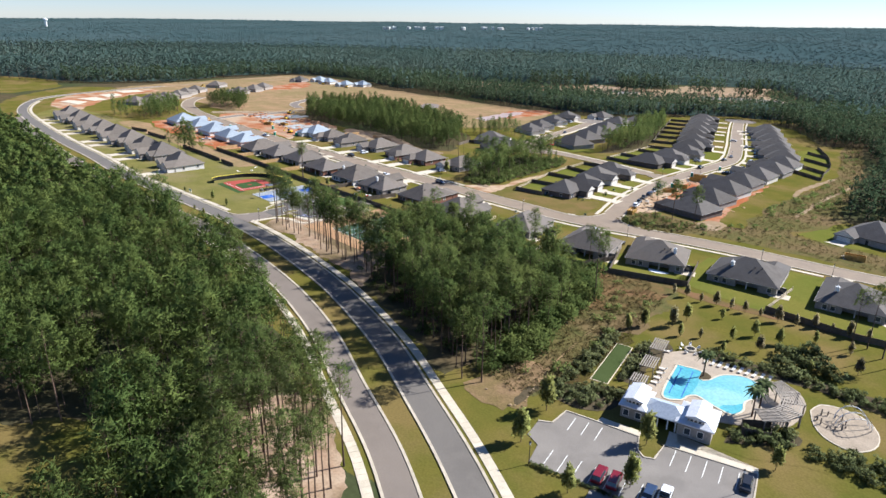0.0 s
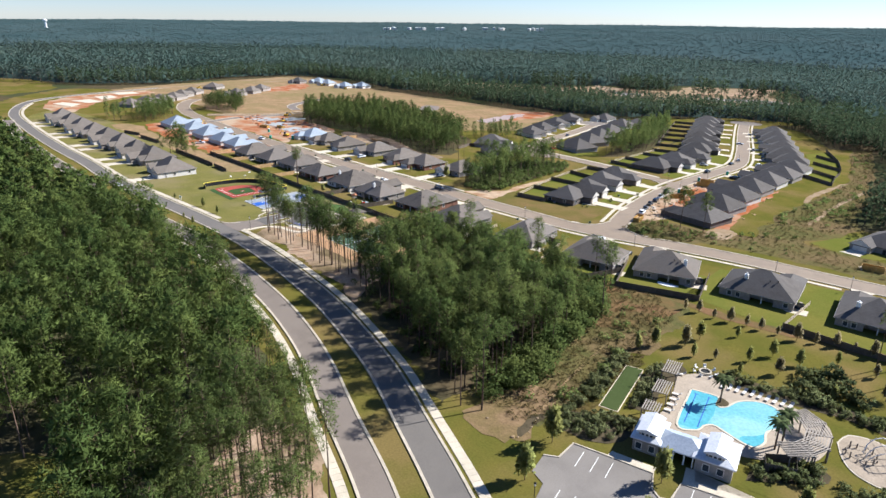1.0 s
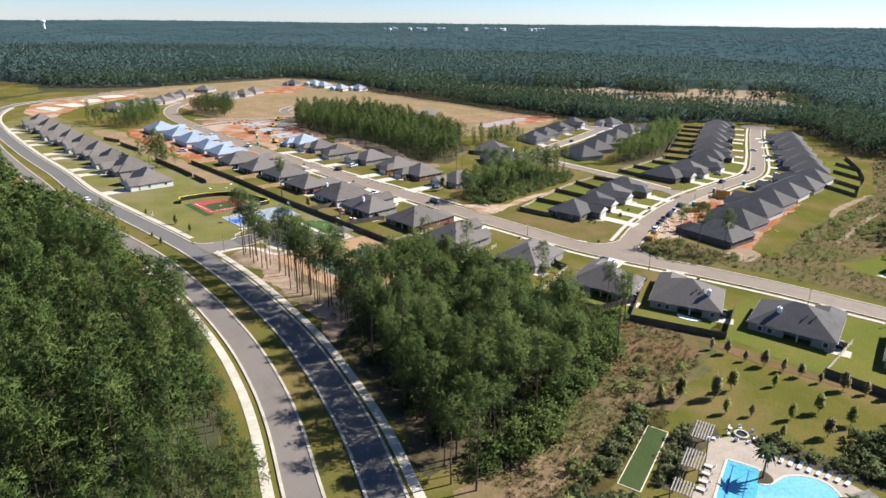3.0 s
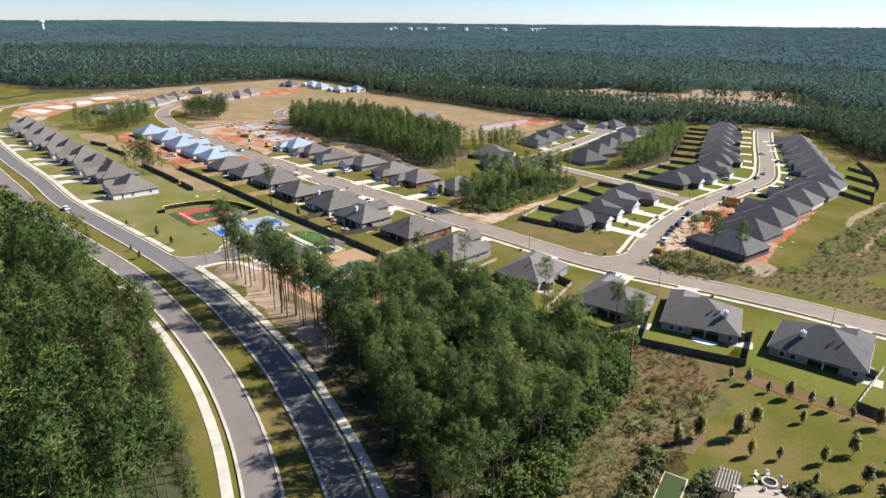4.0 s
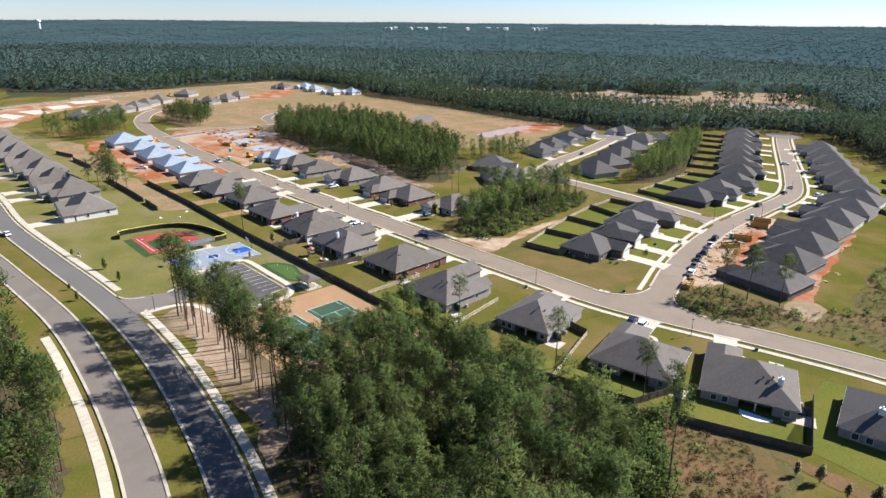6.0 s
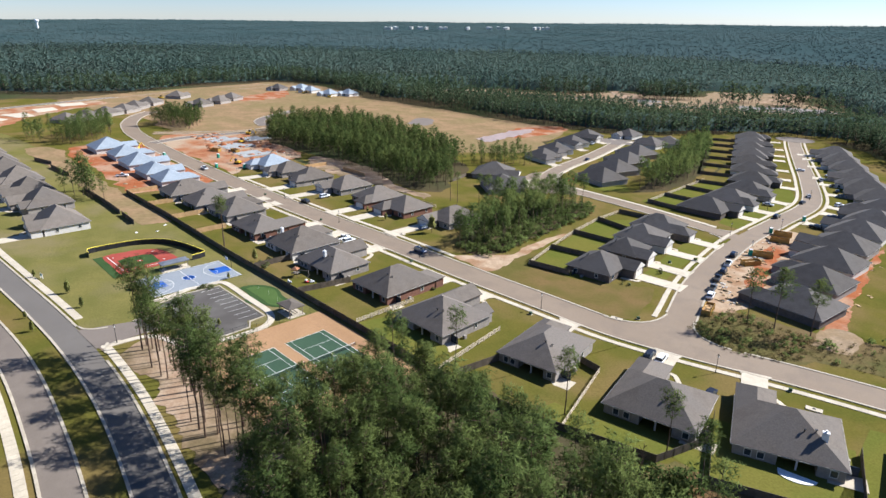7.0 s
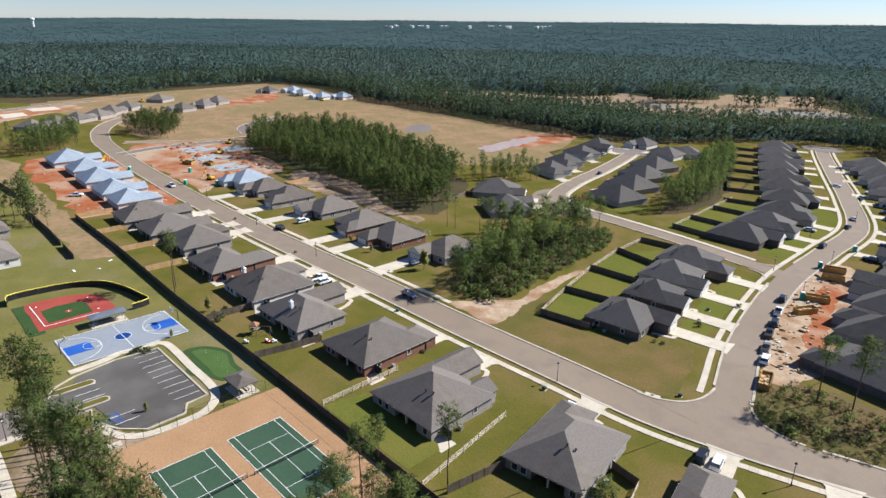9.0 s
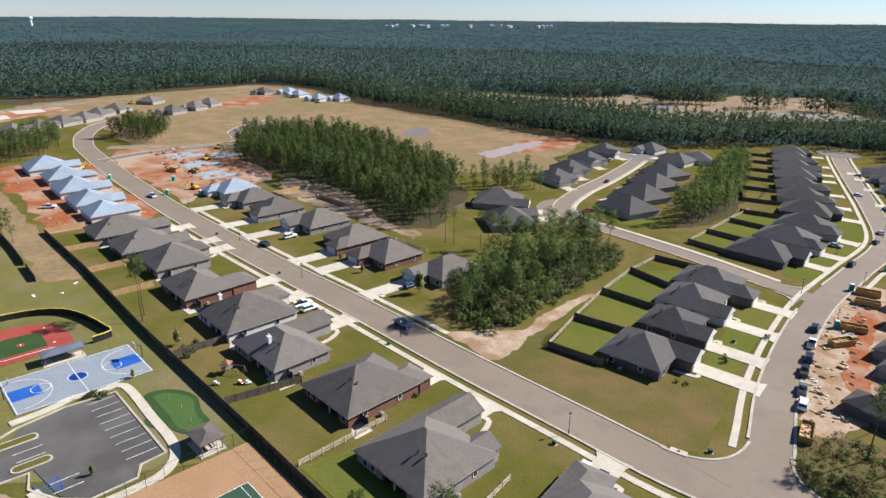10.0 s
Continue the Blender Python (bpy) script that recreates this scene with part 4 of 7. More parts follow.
for i in range(6):
    rg = np.random.default_rng(130 + i)
    v = [(0, 0, 16.5)]
    for ring, (rr, zz) in enumerate(((2.6, 14.4), (4.6, 9.6))):
        for k in range(5):
            a = 2 * math.pi * (k + 0.5 * ring + rg.uniform(-0.3, 0.3)) / 5
            q = rr * rg.uniform(0.7, 1.25)
            v.append((q * math.cos(a), q * math.sin(a), zz + rg.uniform(-0.9, 0.9)))
    v = np.array(v)
    f = np.array([(0, 1 + k, 1 + (k + 1) % 5) for k in range(5)] + [(1 + k, 6 + k, 1 + (k + 1) % 5) for k in range(5)])
    far2.append((v, f, 16, unit(unit(v - np.array((0, 0, 6.0))) + np.array((0, 0, 0.5)))))
rg = random.Random(77)
pl2 = []
for k in range(32000):
    r = 1000 + 4000 * rg.random() ** 1.5
    a = radians(rg.uniform(95, 174))
    pl2.append((r * math.cos(a), r * math.sin(a)))
pl2 = [p for p in pl2 if math.hypot(p[0] + 300, p[1] - 280) > 1200]


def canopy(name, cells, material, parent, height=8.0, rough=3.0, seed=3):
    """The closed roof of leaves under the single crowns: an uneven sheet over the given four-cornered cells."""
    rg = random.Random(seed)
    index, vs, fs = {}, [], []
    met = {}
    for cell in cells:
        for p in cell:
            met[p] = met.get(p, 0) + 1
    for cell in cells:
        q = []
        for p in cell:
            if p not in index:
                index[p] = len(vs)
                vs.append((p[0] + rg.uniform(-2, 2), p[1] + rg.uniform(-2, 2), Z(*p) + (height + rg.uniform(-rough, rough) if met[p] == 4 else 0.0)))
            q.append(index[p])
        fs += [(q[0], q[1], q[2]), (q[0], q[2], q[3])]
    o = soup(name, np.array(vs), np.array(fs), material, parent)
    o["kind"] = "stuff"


def deep(x, y, poly, hole, d=14):
    return all(inside(x + a, y + b, poly) and not any(inside(x + a - 0.54 * k, y + b + 0.84 * k, hole) for k in (0, 35, 70)) for a, b in ((-d, 0), (d, 0), (0, -d), (0, d)))


cells = []
for gx in range(-1340, 220, 9):
    for gy in range(0, 1500, 9):
        if math.hypot(gx + 300, gy - 280) < 1240 and in_view(gx, gy) and deep(gx + 4.5, gy + 4.5, EDGE, CLEAR, 24):
            cells.append(((gx, gy), (gx + 9, gy), (gx + 9, gy + 9), (gx, gy + 9)))
# fills the gaps between crowns; inner shade and haze are in its colour
canopy("canopy", cells, M["hazed_far_canopy"], far_wood, 9.5, 2.4)
cells = []
rs = [900 * 1.0115 ** k for k in range(152)]
for i in range(len(rs) - 1):
    for k in range(150):
        a, b = radians(94 + 80.5 * k / 150), radians(94 + 80.5 * (k + 1) / 150)
        q = tuple((round(R0 * math.cos(t0), 1), round(R0 * math.sin(t0), 1)) for R0, t0 in ((rs[i], a), (rs[i + 1], a), (rs[i + 1], b), (rs[i], b)))
        if math.hypot(q[0][0] + 300, q[0][1] - 280) > 1215:
            cells.append(q)
distant_wood = forest("distant_forest", pl2, far2, M["hazed_distant_tree"], "distant forest canopy reaching the horizon", seed=10, scale=(0.75, 1.12), trunks=False)
canopy("canopy", cells, M["hazed_distant_canopy"], distant_wood, 11.4, 1.5)


# ---- more materials ----
M.update({
    "water": mat("pool_water", (0.20, 0.42, 0.44), (0.15, 0.38, 0.41), scale=0.12, fine=1.8, rough=0.08, spec=0.5, c3=(0.25, 0.455, 0.46), big=0.09),
    "deep_water": mat("deep_pool_water", (0.085, 0.32, 0.37), (0.115, 0.36, 0.40), scale=0.25, fine=1.8, rough=0.08, spec=0.5),
    "plot_turf": mat("patchy_turf", (0.156, 0.106, 0.044), (0.122, 0.096, 0.032), scale=0.14, fine=2.5, c3=(0.098, 0.090, 0.025), big=0.05, spec=0.0),
    "pond": mat("muddy_water", (0.36, 0.27, 0.23), (0.31, 0.24, 0.21), scale=0.05, fine=0.3, rough=0.45, spec=0.3),
    "deck": mat("pool_deck", (0.35, 0.285, 0.215), (0.30, 0.245, 0.185), scale=0.5, fine=3),
    "white_metal": mat("white_metal_roof", (0.56, 0.57, 0.59), (0.50, 0.51, 0.54), scale=0.5, fine=3, rough=0.35, spec=0.5),
    # link roof: the grey-blue shade of its slope is painted as base colour
    "shaded_link_metal": mat("shaded_link_metal_roof", (0.34, 0.38, 0.44), (0.30, 0.34, 0.40), scale=0.5, fine=3, rough=0.4, spec=0.4),
    "site_sand": mat("churned_site_sand", (0.42, 0.315, 0.215), (0.33, 0.235, 0.155), scale=0.3, fine=1.6, c3=(0.28, 0.17, 0.10), big=0.16, bump=0.15, spec=0.0),
    "dugout_metal": mat("blue_grey_sheet_roof", (0.145, 0.155, 0.18), (0.125, 0.135, 0.16), scale=0.5, fine=3, rough=0.5, spec=0.3),
    "bowling": mat("bowling_turf", (0.050, 0.068, 0.024), (0.058, 0.076, 0.028), scale=0.3, fine=4, spec=0.0),
    "bank_earth": mat("trodden_bank", (0.215, 0.142, 0.080), (0.158, 0.108, 0.058), scale=0.3, fine=1.8, c3=(0.140, 0.104, 0.046), big=0.12, bump=0.15, spec=0.0),
    "weeds": mat("dry_weeds", (0.135, 0.090, 0.040), (0.098, 0.082, 0.034), scale=0.35, fine=2.0, c3=(0.165, 0.096, 0.050), big=0.09, spec=0.0),
    "timber": mat("dark_timber", (0.22, 0.185, 0.15), (0.16, 0.135, 0.11), scale=1, fine=6),
    "slat": mat("weathered_slat", (0.31, 0.27, 0.225), (0.25, 0.22, 0.185), scale=1, fine=6),
    "turf": mat("artificial_turf", (0.036, 0.068, 0.022), (0.044, 0.078, 0.026), scale=0.3, fine=4, spec=0.05),
    "court_green": mat("court_green", (0.036, 0.070, 0.040), (0.044, 0.081, 0.046), scale=0.15, fine=3, rough=0.7),
    "court_clay": mat("court_surround", (0.31, 0.180, 0.090), (0.345, 0.205, 0.105), scale=0.12, fine=3, rough=0.75),
    "court_grey": mat("court_pale_blue", (0.225, 0.244, 0.262), (0.25, 0.268, 0.285), scale=0.15, fine=3, rough=0.6),
    "court_blue": mat("court_blue", (0.02, 0.085, 0.33), (0.03, 0.10, 0.36), scale=0.3, fine=3, rough=0.6),
    "play_sand": mat("play_sand", (0.33, 0.27, 0.205), (0.275, 0.225, 0.17), scale=0.4, fine=3, spec=0.0),
    "putting": mat("putting_turf", (0.062, 0.105, 0.030), (0.072, 0.115, 0.034), scale=0.3, fine=4, spec=0.05),
    "infield": mat("red_infield", (0.27, 0.046, 0.032), (0.30, 0.060, 0.042), scale=0.2, fine=3),
    "yellow": mat("yellow_cap", (0.80, 0.66, 0.10), (0.72, 0.58, 0.09)),
    "skip": mat("ochre_steel", (0.42, 0.25, 0.06), (0.34, 0.19, 0.05), scale=0.8, fine=4, rough=0.6),
    "toilet_green": mat("green_plastic", (0.02, 0.24, 0.16), (0.03, 0.28, 0.19), rough=0.5),
    "digger": mat("yellow_steel", (0.62, 0.40, 0.03), (0.5, 0.32, 0.03), rough=0.5),
    "slab_grey": mat("fresh_slab", (0.27, 0.28, 0.275), (0.33, 0.335, 0.325), scale=0.2, fine=3),
    "lumber": mat("fresh_lumber", (0.48, 0.33, 0.18), (0.46, 0.31, 0.16), scale=2, fine=8),
    "tyre": mat("tyre_rubber", (0.015, 0.015, 0.016), (0.025, 0.025, 0.025)),
    "oak": leaf_mat("young_tree_leaves", (0.135, 0.145, 0.048), (0.17, 0.165, 0.058), through_light=0.5, isl=0.15),
    "rust_oak": leaf_mat("russet_tree_leaves", (0.185, 0.150, 0.085), (0.165, 0.150, 0.082), through_light=0.5, isl=0.15),
    "garden": leaf_mat("garden_shrub_leaves", (0.070, 0.086, 0.036), (0.102, 0.108, 0.050), through_light=0.5),
    "palm": leaf_mat("palm_fronds", (0.075, 0.10, 0.045), (0.10, 0.12, 0.05)),
})
PAINTS = {n: mat("car_paint_" + n, c, c, rough=0.25, spec=0.6) for n, c in
          (("white", (0.75, 0.76, 0.77)), ("dark red", (0.16, 0.012, 0.018)), ("black", (0.018, 0.018, 0.02)), ("dark blue", (0.03, 0.05, 0.10)), ("silver", (0.42, 0.43, 0.45)), ("bright red", (0.62, 0.02, 0.03)), ("grey", (0.12, 0.13, 0.14)))}


def yard(pts, name="yard"):
    patch(name, pts, 0.07, M["green_lawn"], 0, 5, smooth=False, label="green turf yard", category="lawn")


patch("cleared_strip", [(-262, 258), (-292, 255), (-312, 254), (-345, 254), (-366, 266), (-356, 276), (-325, 276), (-292, 264), (-268, 264)], 0.075, M["straw"], 1.5, 4, "brown cleared strip beside a pine wood", "dirt")
patch("dry_plot", [(-204, 214.6), (-180, 214.4), (-160, 214.6), (-146, 215.4), (-138.5, 219), (-139.5, 228), (-145, 243), (-152, 238), (-166, 231), (-183, 229), (-187, 240), (-191, 228), (-192, 219)], 0.062, M["plot_turf"], 0.5, 3, "patchy olive-brown turf of an empty corner plot", "grass")
yard([(-166, 232), (-182, 230), (-196, 290), (-186, 304), (-172, 306)])
yard([(-152, 246), (-145, 246), (-149, 276), (-153, 302), (-160, 302), (-157, 276)])
yard([(-78, 180), (-50, 177), (-22, 178), (0, 200), (-10, 228), (-55, 219), (-80, 210)])
yard([(-104, 172), (-94, 171), (-74, 179), (-80, 200), (-102, 190)])
yard([(-162, 328), (-152, 326), (-153, 395), (-168, 425), (-175, 400)])
yard([(-200, 333), (-180, 333), (-184, 400), (-200, 400)])
patch("back_lawn", [(-97, 259), (-108, 310), (-112, 350), (-108, 385), (-93, 374), (-90, 330), (-92, 300), (-89, 258)], 0.07, M["lawn"], 1, 4, "olive grass behind a row of houses", "grass")
yard([(-108, 392), (-94, 384), (-98, 417), (-107, 448), (-126, 490), (-133, 470), (-118, 432)])
patch("side_lawn", [(-69, 265), (-59, 295), (-50, 292), (-45, 266), (-58, 262)], 0.08, M["green_lawn"], 0.6, 4, "green lawn beside a house", "grass")
patch("meadow_track", [(-91, 330), (-94, 350), (-90, 392), (-88, 388), (-91, 350), (-89, 330)], 0.10, M["sand"], 0.5, 3, "pale worn track along the meadow", "dirt")
patch("meadow_track", [(-78, 292), (-80, 330), (-78, 377), (-76.5, 375), (-78, 330), (-76.5, 294)], 0.10, M["sand"], 0.5, 3, "pale worn track along the meadow", "dirt")
yard([(-250, 338), (-222, 336), (-212, 345), (-226, 360)])
yard([(-130, 160), (-104, 166), (-102, 176), (-128, 170)])
yard([(-184, 161), (-158, 161), (-158, 170), (-182, 170)])
patch("red_clearing", [(-98, 170), (-92, 150), (-84, 142), (-74, 156), (-74, 168), (-84, 174)], 0.09, M["weeds"], 1.2, 3, "bare reddish earth with dry weeds", "dirt")
patch("bare_bank", [(-80.2, 88.9), (-81.6, 93.5), (-79.3, 100), (-74.7, 105.9), (-70.8, 107.1), (-67.5, 97.8), (-64.9, 91.1), (-64.9, 86.8), (-68, 84.8), (-72.4, 85.1), (-76.5, 86.3)], 0.085, M["bank_earth"], 1.8, 2, "bare brown earth between the wood and a lawn", "dirt")
patch("gully_litter", [(-68.6, 89.7), (-69.8, 94.7), (-67.9, 98.8), (-67.1, 94.9), (-66.7, 89.1)], 0.105, M["mulch"], 0.7, 2, "dark damp litter in a washed-out gully", "dirt")
for wp in ([(-69, 96.5), (-70.6, 101), (-71.8, 106), (-71.2, 106.2), (-69.8, 101)], [(-72.3, 108), (-73.6, 115), (-74.6, 121), (-74.0, 121), (-72.8, 114)], [(-75, 124), (-76.2, 130), (-76.6, 135), (-76.0, 134), (-75.3, 128)], [(-70.2, 104), (-69.6, 108), (-70.4, 112), (-69.4, 109)]):
    patch("washout", wp, 0.12, M["field"], 0.25, 0.8, "narrow pale washed-out sandy gully", "dirt")
patch("mulch_bed", [(-78, 172), (-60, 172), (-40, 177), (-20, 180), (-20, 184), (-42, 181), (-60, 176), (-78, 176)], 0.09, M["weeds"], 0.6, 3, "strip of brown mulch behind the fences", "mulch")
patch("corner_ground", [(-126, 224), (-112, 220), (-99, 224), (-95, 246), (-122, 246), (-129, 238)], 0.075, M["rough_grass"], 1.2, 3, "rough brown ground on a street corner", "ground")
patch("site_earth", [(-133, 236), (-128, 240), (-136, 262), (-141, 290), (-143, 335), (-130, 335), (-124, 300), (-120, 262), (-122, 244)], 0.09, M["site_sand"], 1.0, 4, "pale sand and red clay of a building site", "dirt")
patch("site_clay", [(-123, 252), (-129, 275), (-134, 300), (-137, 322), (-132, 322), (-127, 290), (-121, 262)], 0.11, M["red_dirt"], 1.2, 3, "churned red clay beside unfinished houses", "dirt")
patch("sand_fan", [(-101, 241), (-92, 242), (-90.5, 250), (-95, 257), (-100, 254)], 0.10, M["sand"], 1.0, 2, "washed-out fan of pale sand behind new houses", "dirt")
patch("back_clay", [(-100, 247), (-96, 252), (-100.6, 280), (-104, 310), (-106.4, 340), (-108, 340), (-107, 300), (-103.5, 270)], 0.09, M["red_dirt"], 0.8, 3, "strip of red clay behind new houses", "dirt")
patch("plot_track", [(-206, 215.5), (-190, 214.6), (-185, 218), (-188, 227), (-191.2, 255), (-191.6, 266), (-195, 262), (-193, 240), (-192.5, 231), (-200, 221)], 0.08, M["site_sand"], 0.8, 3, "pale sandy track beside a fence", "dirt")
patch("strip_earth", [(-300, 150), (-300, 160), (-345, 160), (-420, 162), (-470, 165), (-470, 150), (-400, 150)], 0.08, M["field"], 1, 5, "dry brown strip between back fences", "dirt")
for wp in ([(-605, 150), (-611, 159), (-595, 168), (-581, 157)], [(-619, 168), (-624, 184), (-602, 186), (-598, 174)], [(-640, 192), (-644, 208), (-627, 208), (-620, 192)], [(-664, 214), (-666, 235), (-649, 235), (-646, 215)]):
    patch("house_slab", wp, 0.25, M["concrete"], 0.3, 4, "pale concrete slab poured for a house", "slab", thick=0.2, smooth=False)
patch("verge_clay", [(-545, 145), (-580, 138), (-640, 165), (-672, 235), (-655, 250), (-615, 200), (-585, 172)], 0.08, M["site_clay"], 3, 6, "graded red and white earth along the road", "dirt")
patch("field_clay", [(-625, 345), (-650, 385), (-675, 430), (-640, 420), (-610, 370)], 0.09, M["red_dirt"], 3, 6, "streak of red clay in the field", "dirt")
patch("clearing", CLEAR, 0.1, M["sand"], 5, 15, "sandy clearing with tracks in the forest", "clearing")
patch("clearing_gravel", [(-446, 720), (-368, 664), (-345, 690), (-300, 770), (-252, 800), (-268, 830), (-318, 790), (-352, 778), (-384, 760), (-418, 731)], 0.13, M["pale_asphalt"], 4, 12, "grey graded gravel in a forest clearing", "gravel")
patch("clearing_sand", [(-403, 711), (-382, 773), (-381, 817), (-345, 790), (-310, 708), (-335, 667), (-367, 667)], 0.14, M["sand"], 5, 12, "pale sand in a forest clearing", "sand")
patch("clearing_clay", [(-480, 765), (-446, 722), (-428, 738), (-446, 786)], 0.14, M["straw"], 4, 12, "pinkish bare earth in a forest clearing", "dirt")
patch("clearing_clay", [(-367, 944), (-335, 986), (-299, 861), (-324, 817)], 0.14, M["straw"], 5, 12, "pinkish bare earth in a forest clearing", "dirt")
road("forest_road", [(-640, 590), (-565, 618), (-500, 655), (-440, 690), (-390, 700), (-345, 720), (-290, 760), (-240, 820)], 9, M["asphalt"], "grey unfinished road in a forest clearing", dz=0.2)
road("forest_track", [(-520, 830), (-482, 775), (-430, 715), (-372, 655)], 10, M["straw"], "bare earth track through the forest", dz=0.22)
patch("pond_bank", [(-358, 418), (-368, 448), (-366, 470), (-354, 486), (-340, 474), (-338, 440), (-344, 414)], 0.09, M["red_dirt"], 2, 6, "orange clay bank round a pond", "dirt")
patch("pond", [(-356, 391), (-360, 414), (-363, 447), (-355, 453), (-345, 412), (-344, 387)], 0.13, M["pond"], 1.5, 5, "muddy pink-brown pond", "pond")
patch("west_meadow", [(-830, 140), (-860, 180), (-745, 190), (-690, 150), (-700, 120)], 0.06, M["lawn"], 6, 12, "green meadow beyond the road", "meadow")
for fp in ([(-455, 213), (-461, 232), (-462, 250), (-458, 282)], [(-478, 300), (-496, 306), (-510, 318), (-522, 338), (-534, 358)]):
    road("field_road", fp, 7, M["asphalt"], "grey unfinished road in the field", dz=0.14)
road("plot_street", [(-488, 226), (-474, 251), (-464, 275), (-466, 300)], 7, M["sand"], "graded sandy line of a future street", dz=0.14)
for fp in (((-742, 452), (-735, 385), (-729, 387), (-733, 450)), ((-716, 330), (-690, 270), (-684, 273), (-708, 331)), ((-720, 470), (-710, 395), (-704, 396), (-712, 468))):
    patch("graded_strip", fp, 0.12, M["sand"], 2, 6, "pale graded sand at the field's edge", "dirt")
patch("field_circle", [(-430, 393), (-448, 420), (-436, 426), (-416, 402)], 0.14, M["asphalt"], 0.5, 3, "grey unfinished turning place in the field", "road")
patch("glade", GLADE, 0.06, M["lawn"], 1.5, 3, "shaded grassy glade in the forest", "grass")
patch("clearing_floor", [(-62, 30), (-84, 32), (-98, 42), (-103, 54), (-94, 60), (-78, 53), (-66, 42)], 0.08, M["straw"], 1, 3, "bare brown ground under thin pines", "ground")


# ---- fences ----
def panel_mesh(material, h=1.8, n=12, length=2.4):
    """A run of upright boards in one relief, with an uneven top."""
    bm = bmesh.new()
    cols = []
    for i in range(n):
        for k, y in ((0, 0.0), (0.93, 0.0), (0.94, 0.018), (0.999, 0.018)):
            x = (i + k) * length / n
            t = h + 0.03 * ((i * 7) % 3)
            cols.append([bm.verts.new(c) for c in ((x, y - 0.02, -0.25), (x, y - 0.02, t), (x, 0.03, t), (x, 0.03, -0.25))])
    for a, b in zip(cols, cols[1:]):
        for j in range(3):
            bm.faces.new((a[j], b[j], b[j + 1], a[j + 1]))
    bmesh.ops.recalc_face_normals(bm, faces=bm.faces[:])
    me = bpy.data.meshes.new("panel")
    bm.to_mesh(me)
    bm.free()
    me.materials.append(material)
    return me


def rail_mesh(material, h=1.35, length=2.4):
    bm = bmesh.new()
    box(bm, length / 2, 0, 0, length, 0.05, 0.13)
    me = bpy.data.meshes.new("rail")
    bm.to_mesh(me)
    bm.free()
    me.materials.append(material)
    return me


def post_mesh(material, h=1.9, r=0.12):
    bm = bmesh.new()
    box(bm, 0, 0, -0.4, r, r, h + 0.4)
    me = bpy.data.meshes.new("post")
    bm.to_mesh(me)
    bm.free()
    me.materials.append(material)
    return me


FENCES = {"old": (panel_mesh(M["wood_fence"]), post_mesh(M["wood_fence"]), "panel", "weathered brown board privacy fence"),
          "new": (panel_mesh(M["new_fence"]), post_mesh(M["new_fence"]), "panel", "new yellow pine board fence"),
          "rail": (rail_mesh(M["rail"]), post_mesh(M["rail"], 1.45, 0.16), "rail", "pale wooden post-and-rail fence")}


def fence(kind, *pts):
    pm, qm, nm, label = FENCES[kind]
    e = thing("wooden_fence", *pts[0], 0, label, "fence")
    inv = e.matrix_world.inverted()
    for (x0, y0), (x1, y1) in zip(pts, pts[1:]):
        d = math.hypot(x1 - x0, y1 - y0)
        n = max(1, round(d / 2.4))
        ang = math.degrees(math.atan2(y1 - y0, x1 - x0))
        for i in range(n + 1):
            x, y = x0 + (x1 - x0) * i / n, y0 + (y1 - y0) * i / n
            tilt = math.degrees(math.atan2(Z(x, y) - Z(x + (x1 - x0) / n, y + (y1 - y0) / n), d / n))
            for lift in (0.3, 0.62, 0.94, 1.24) if nm == "rail" and i < n else (0.0,) * (i < n):
                o = new(nm, pm)
                o.parent = e
                o.matrix_local = inv @ pose(x, y, Z(x, y) + lift, 0, tilt, ang) @ Matrix.Diagonal((d / n / 2.4, 1, 1, 1))
            o = new("post", qm)
            o.parent = e
            o.matrix_local = inv @ pose(x, y, Z(x, y), 0, 0, ang)


fence("old", (-347, 161), (-302, 161), (-252, 159.5), (-199, 159.5), (-148, 159), (-128, 161))
fence("old", (-128, 161), (-116, 164.5), (-104, 168), (-100, 181))
fence("old", (-103, 190), (-95, 169.5), (-73, 178.5), (-79, 199))
fence("rail", (-50, 201), (-50, 178.5))
fence("old", (-50, 178.5), (-26, 178.5), (0, 186))
fence("old", (-364, 149), (-333, 149), (-318, 148.5))
fence("old", (-316, 148.5), (-302, 148))
fence("old", (-210, 160), (-207, 176))
fence("old", (-235, 160), (-234.5, 174))
fence("old", (-149, 162), (-147, 175))
fence("rail", (-184, 161), (-184.5, 181))
fence("rail", (-153, 160), (-157, 186))
fence("rail", (-121.6, 163.8), (-128.4, 187.5))
fence("old", (-128.4, 187.5), (-134, 188.3))
fence("new", (-347, 161), (-347, 174))
fence("new", (-323, 161), (-323, 175))
fence("new", (-300, 161), (-300, 174))
fence("new", (-278, 161), (-278, 172))
fence("old", (-182, 229.5), (-168, 232))
fence("rail", (-182, 229.5), (-187, 248), (-192, 269), (-195.5, 291), (-196, 308))
for a, b in (((-187, 248), (-172, 251)), ((-192, 269), (-176, 270)), ((-195.5, 291), (-180, 288)), ((-196, 308), (-180, 310))):
    fence("old", a, b)
fence("rail", (-197, 334), (-198, 356), (-199.5, 380), (-200, 398))
fence("old", (-197, 334), (-180, 333))
ROW = [(-173, 340), (-173, 364), (-174, 387), (-181, 411), (-191, 435), (-200, 458), (-209, 481), (-218, 505), (-227, 529), (-236, 552)]
rear = []
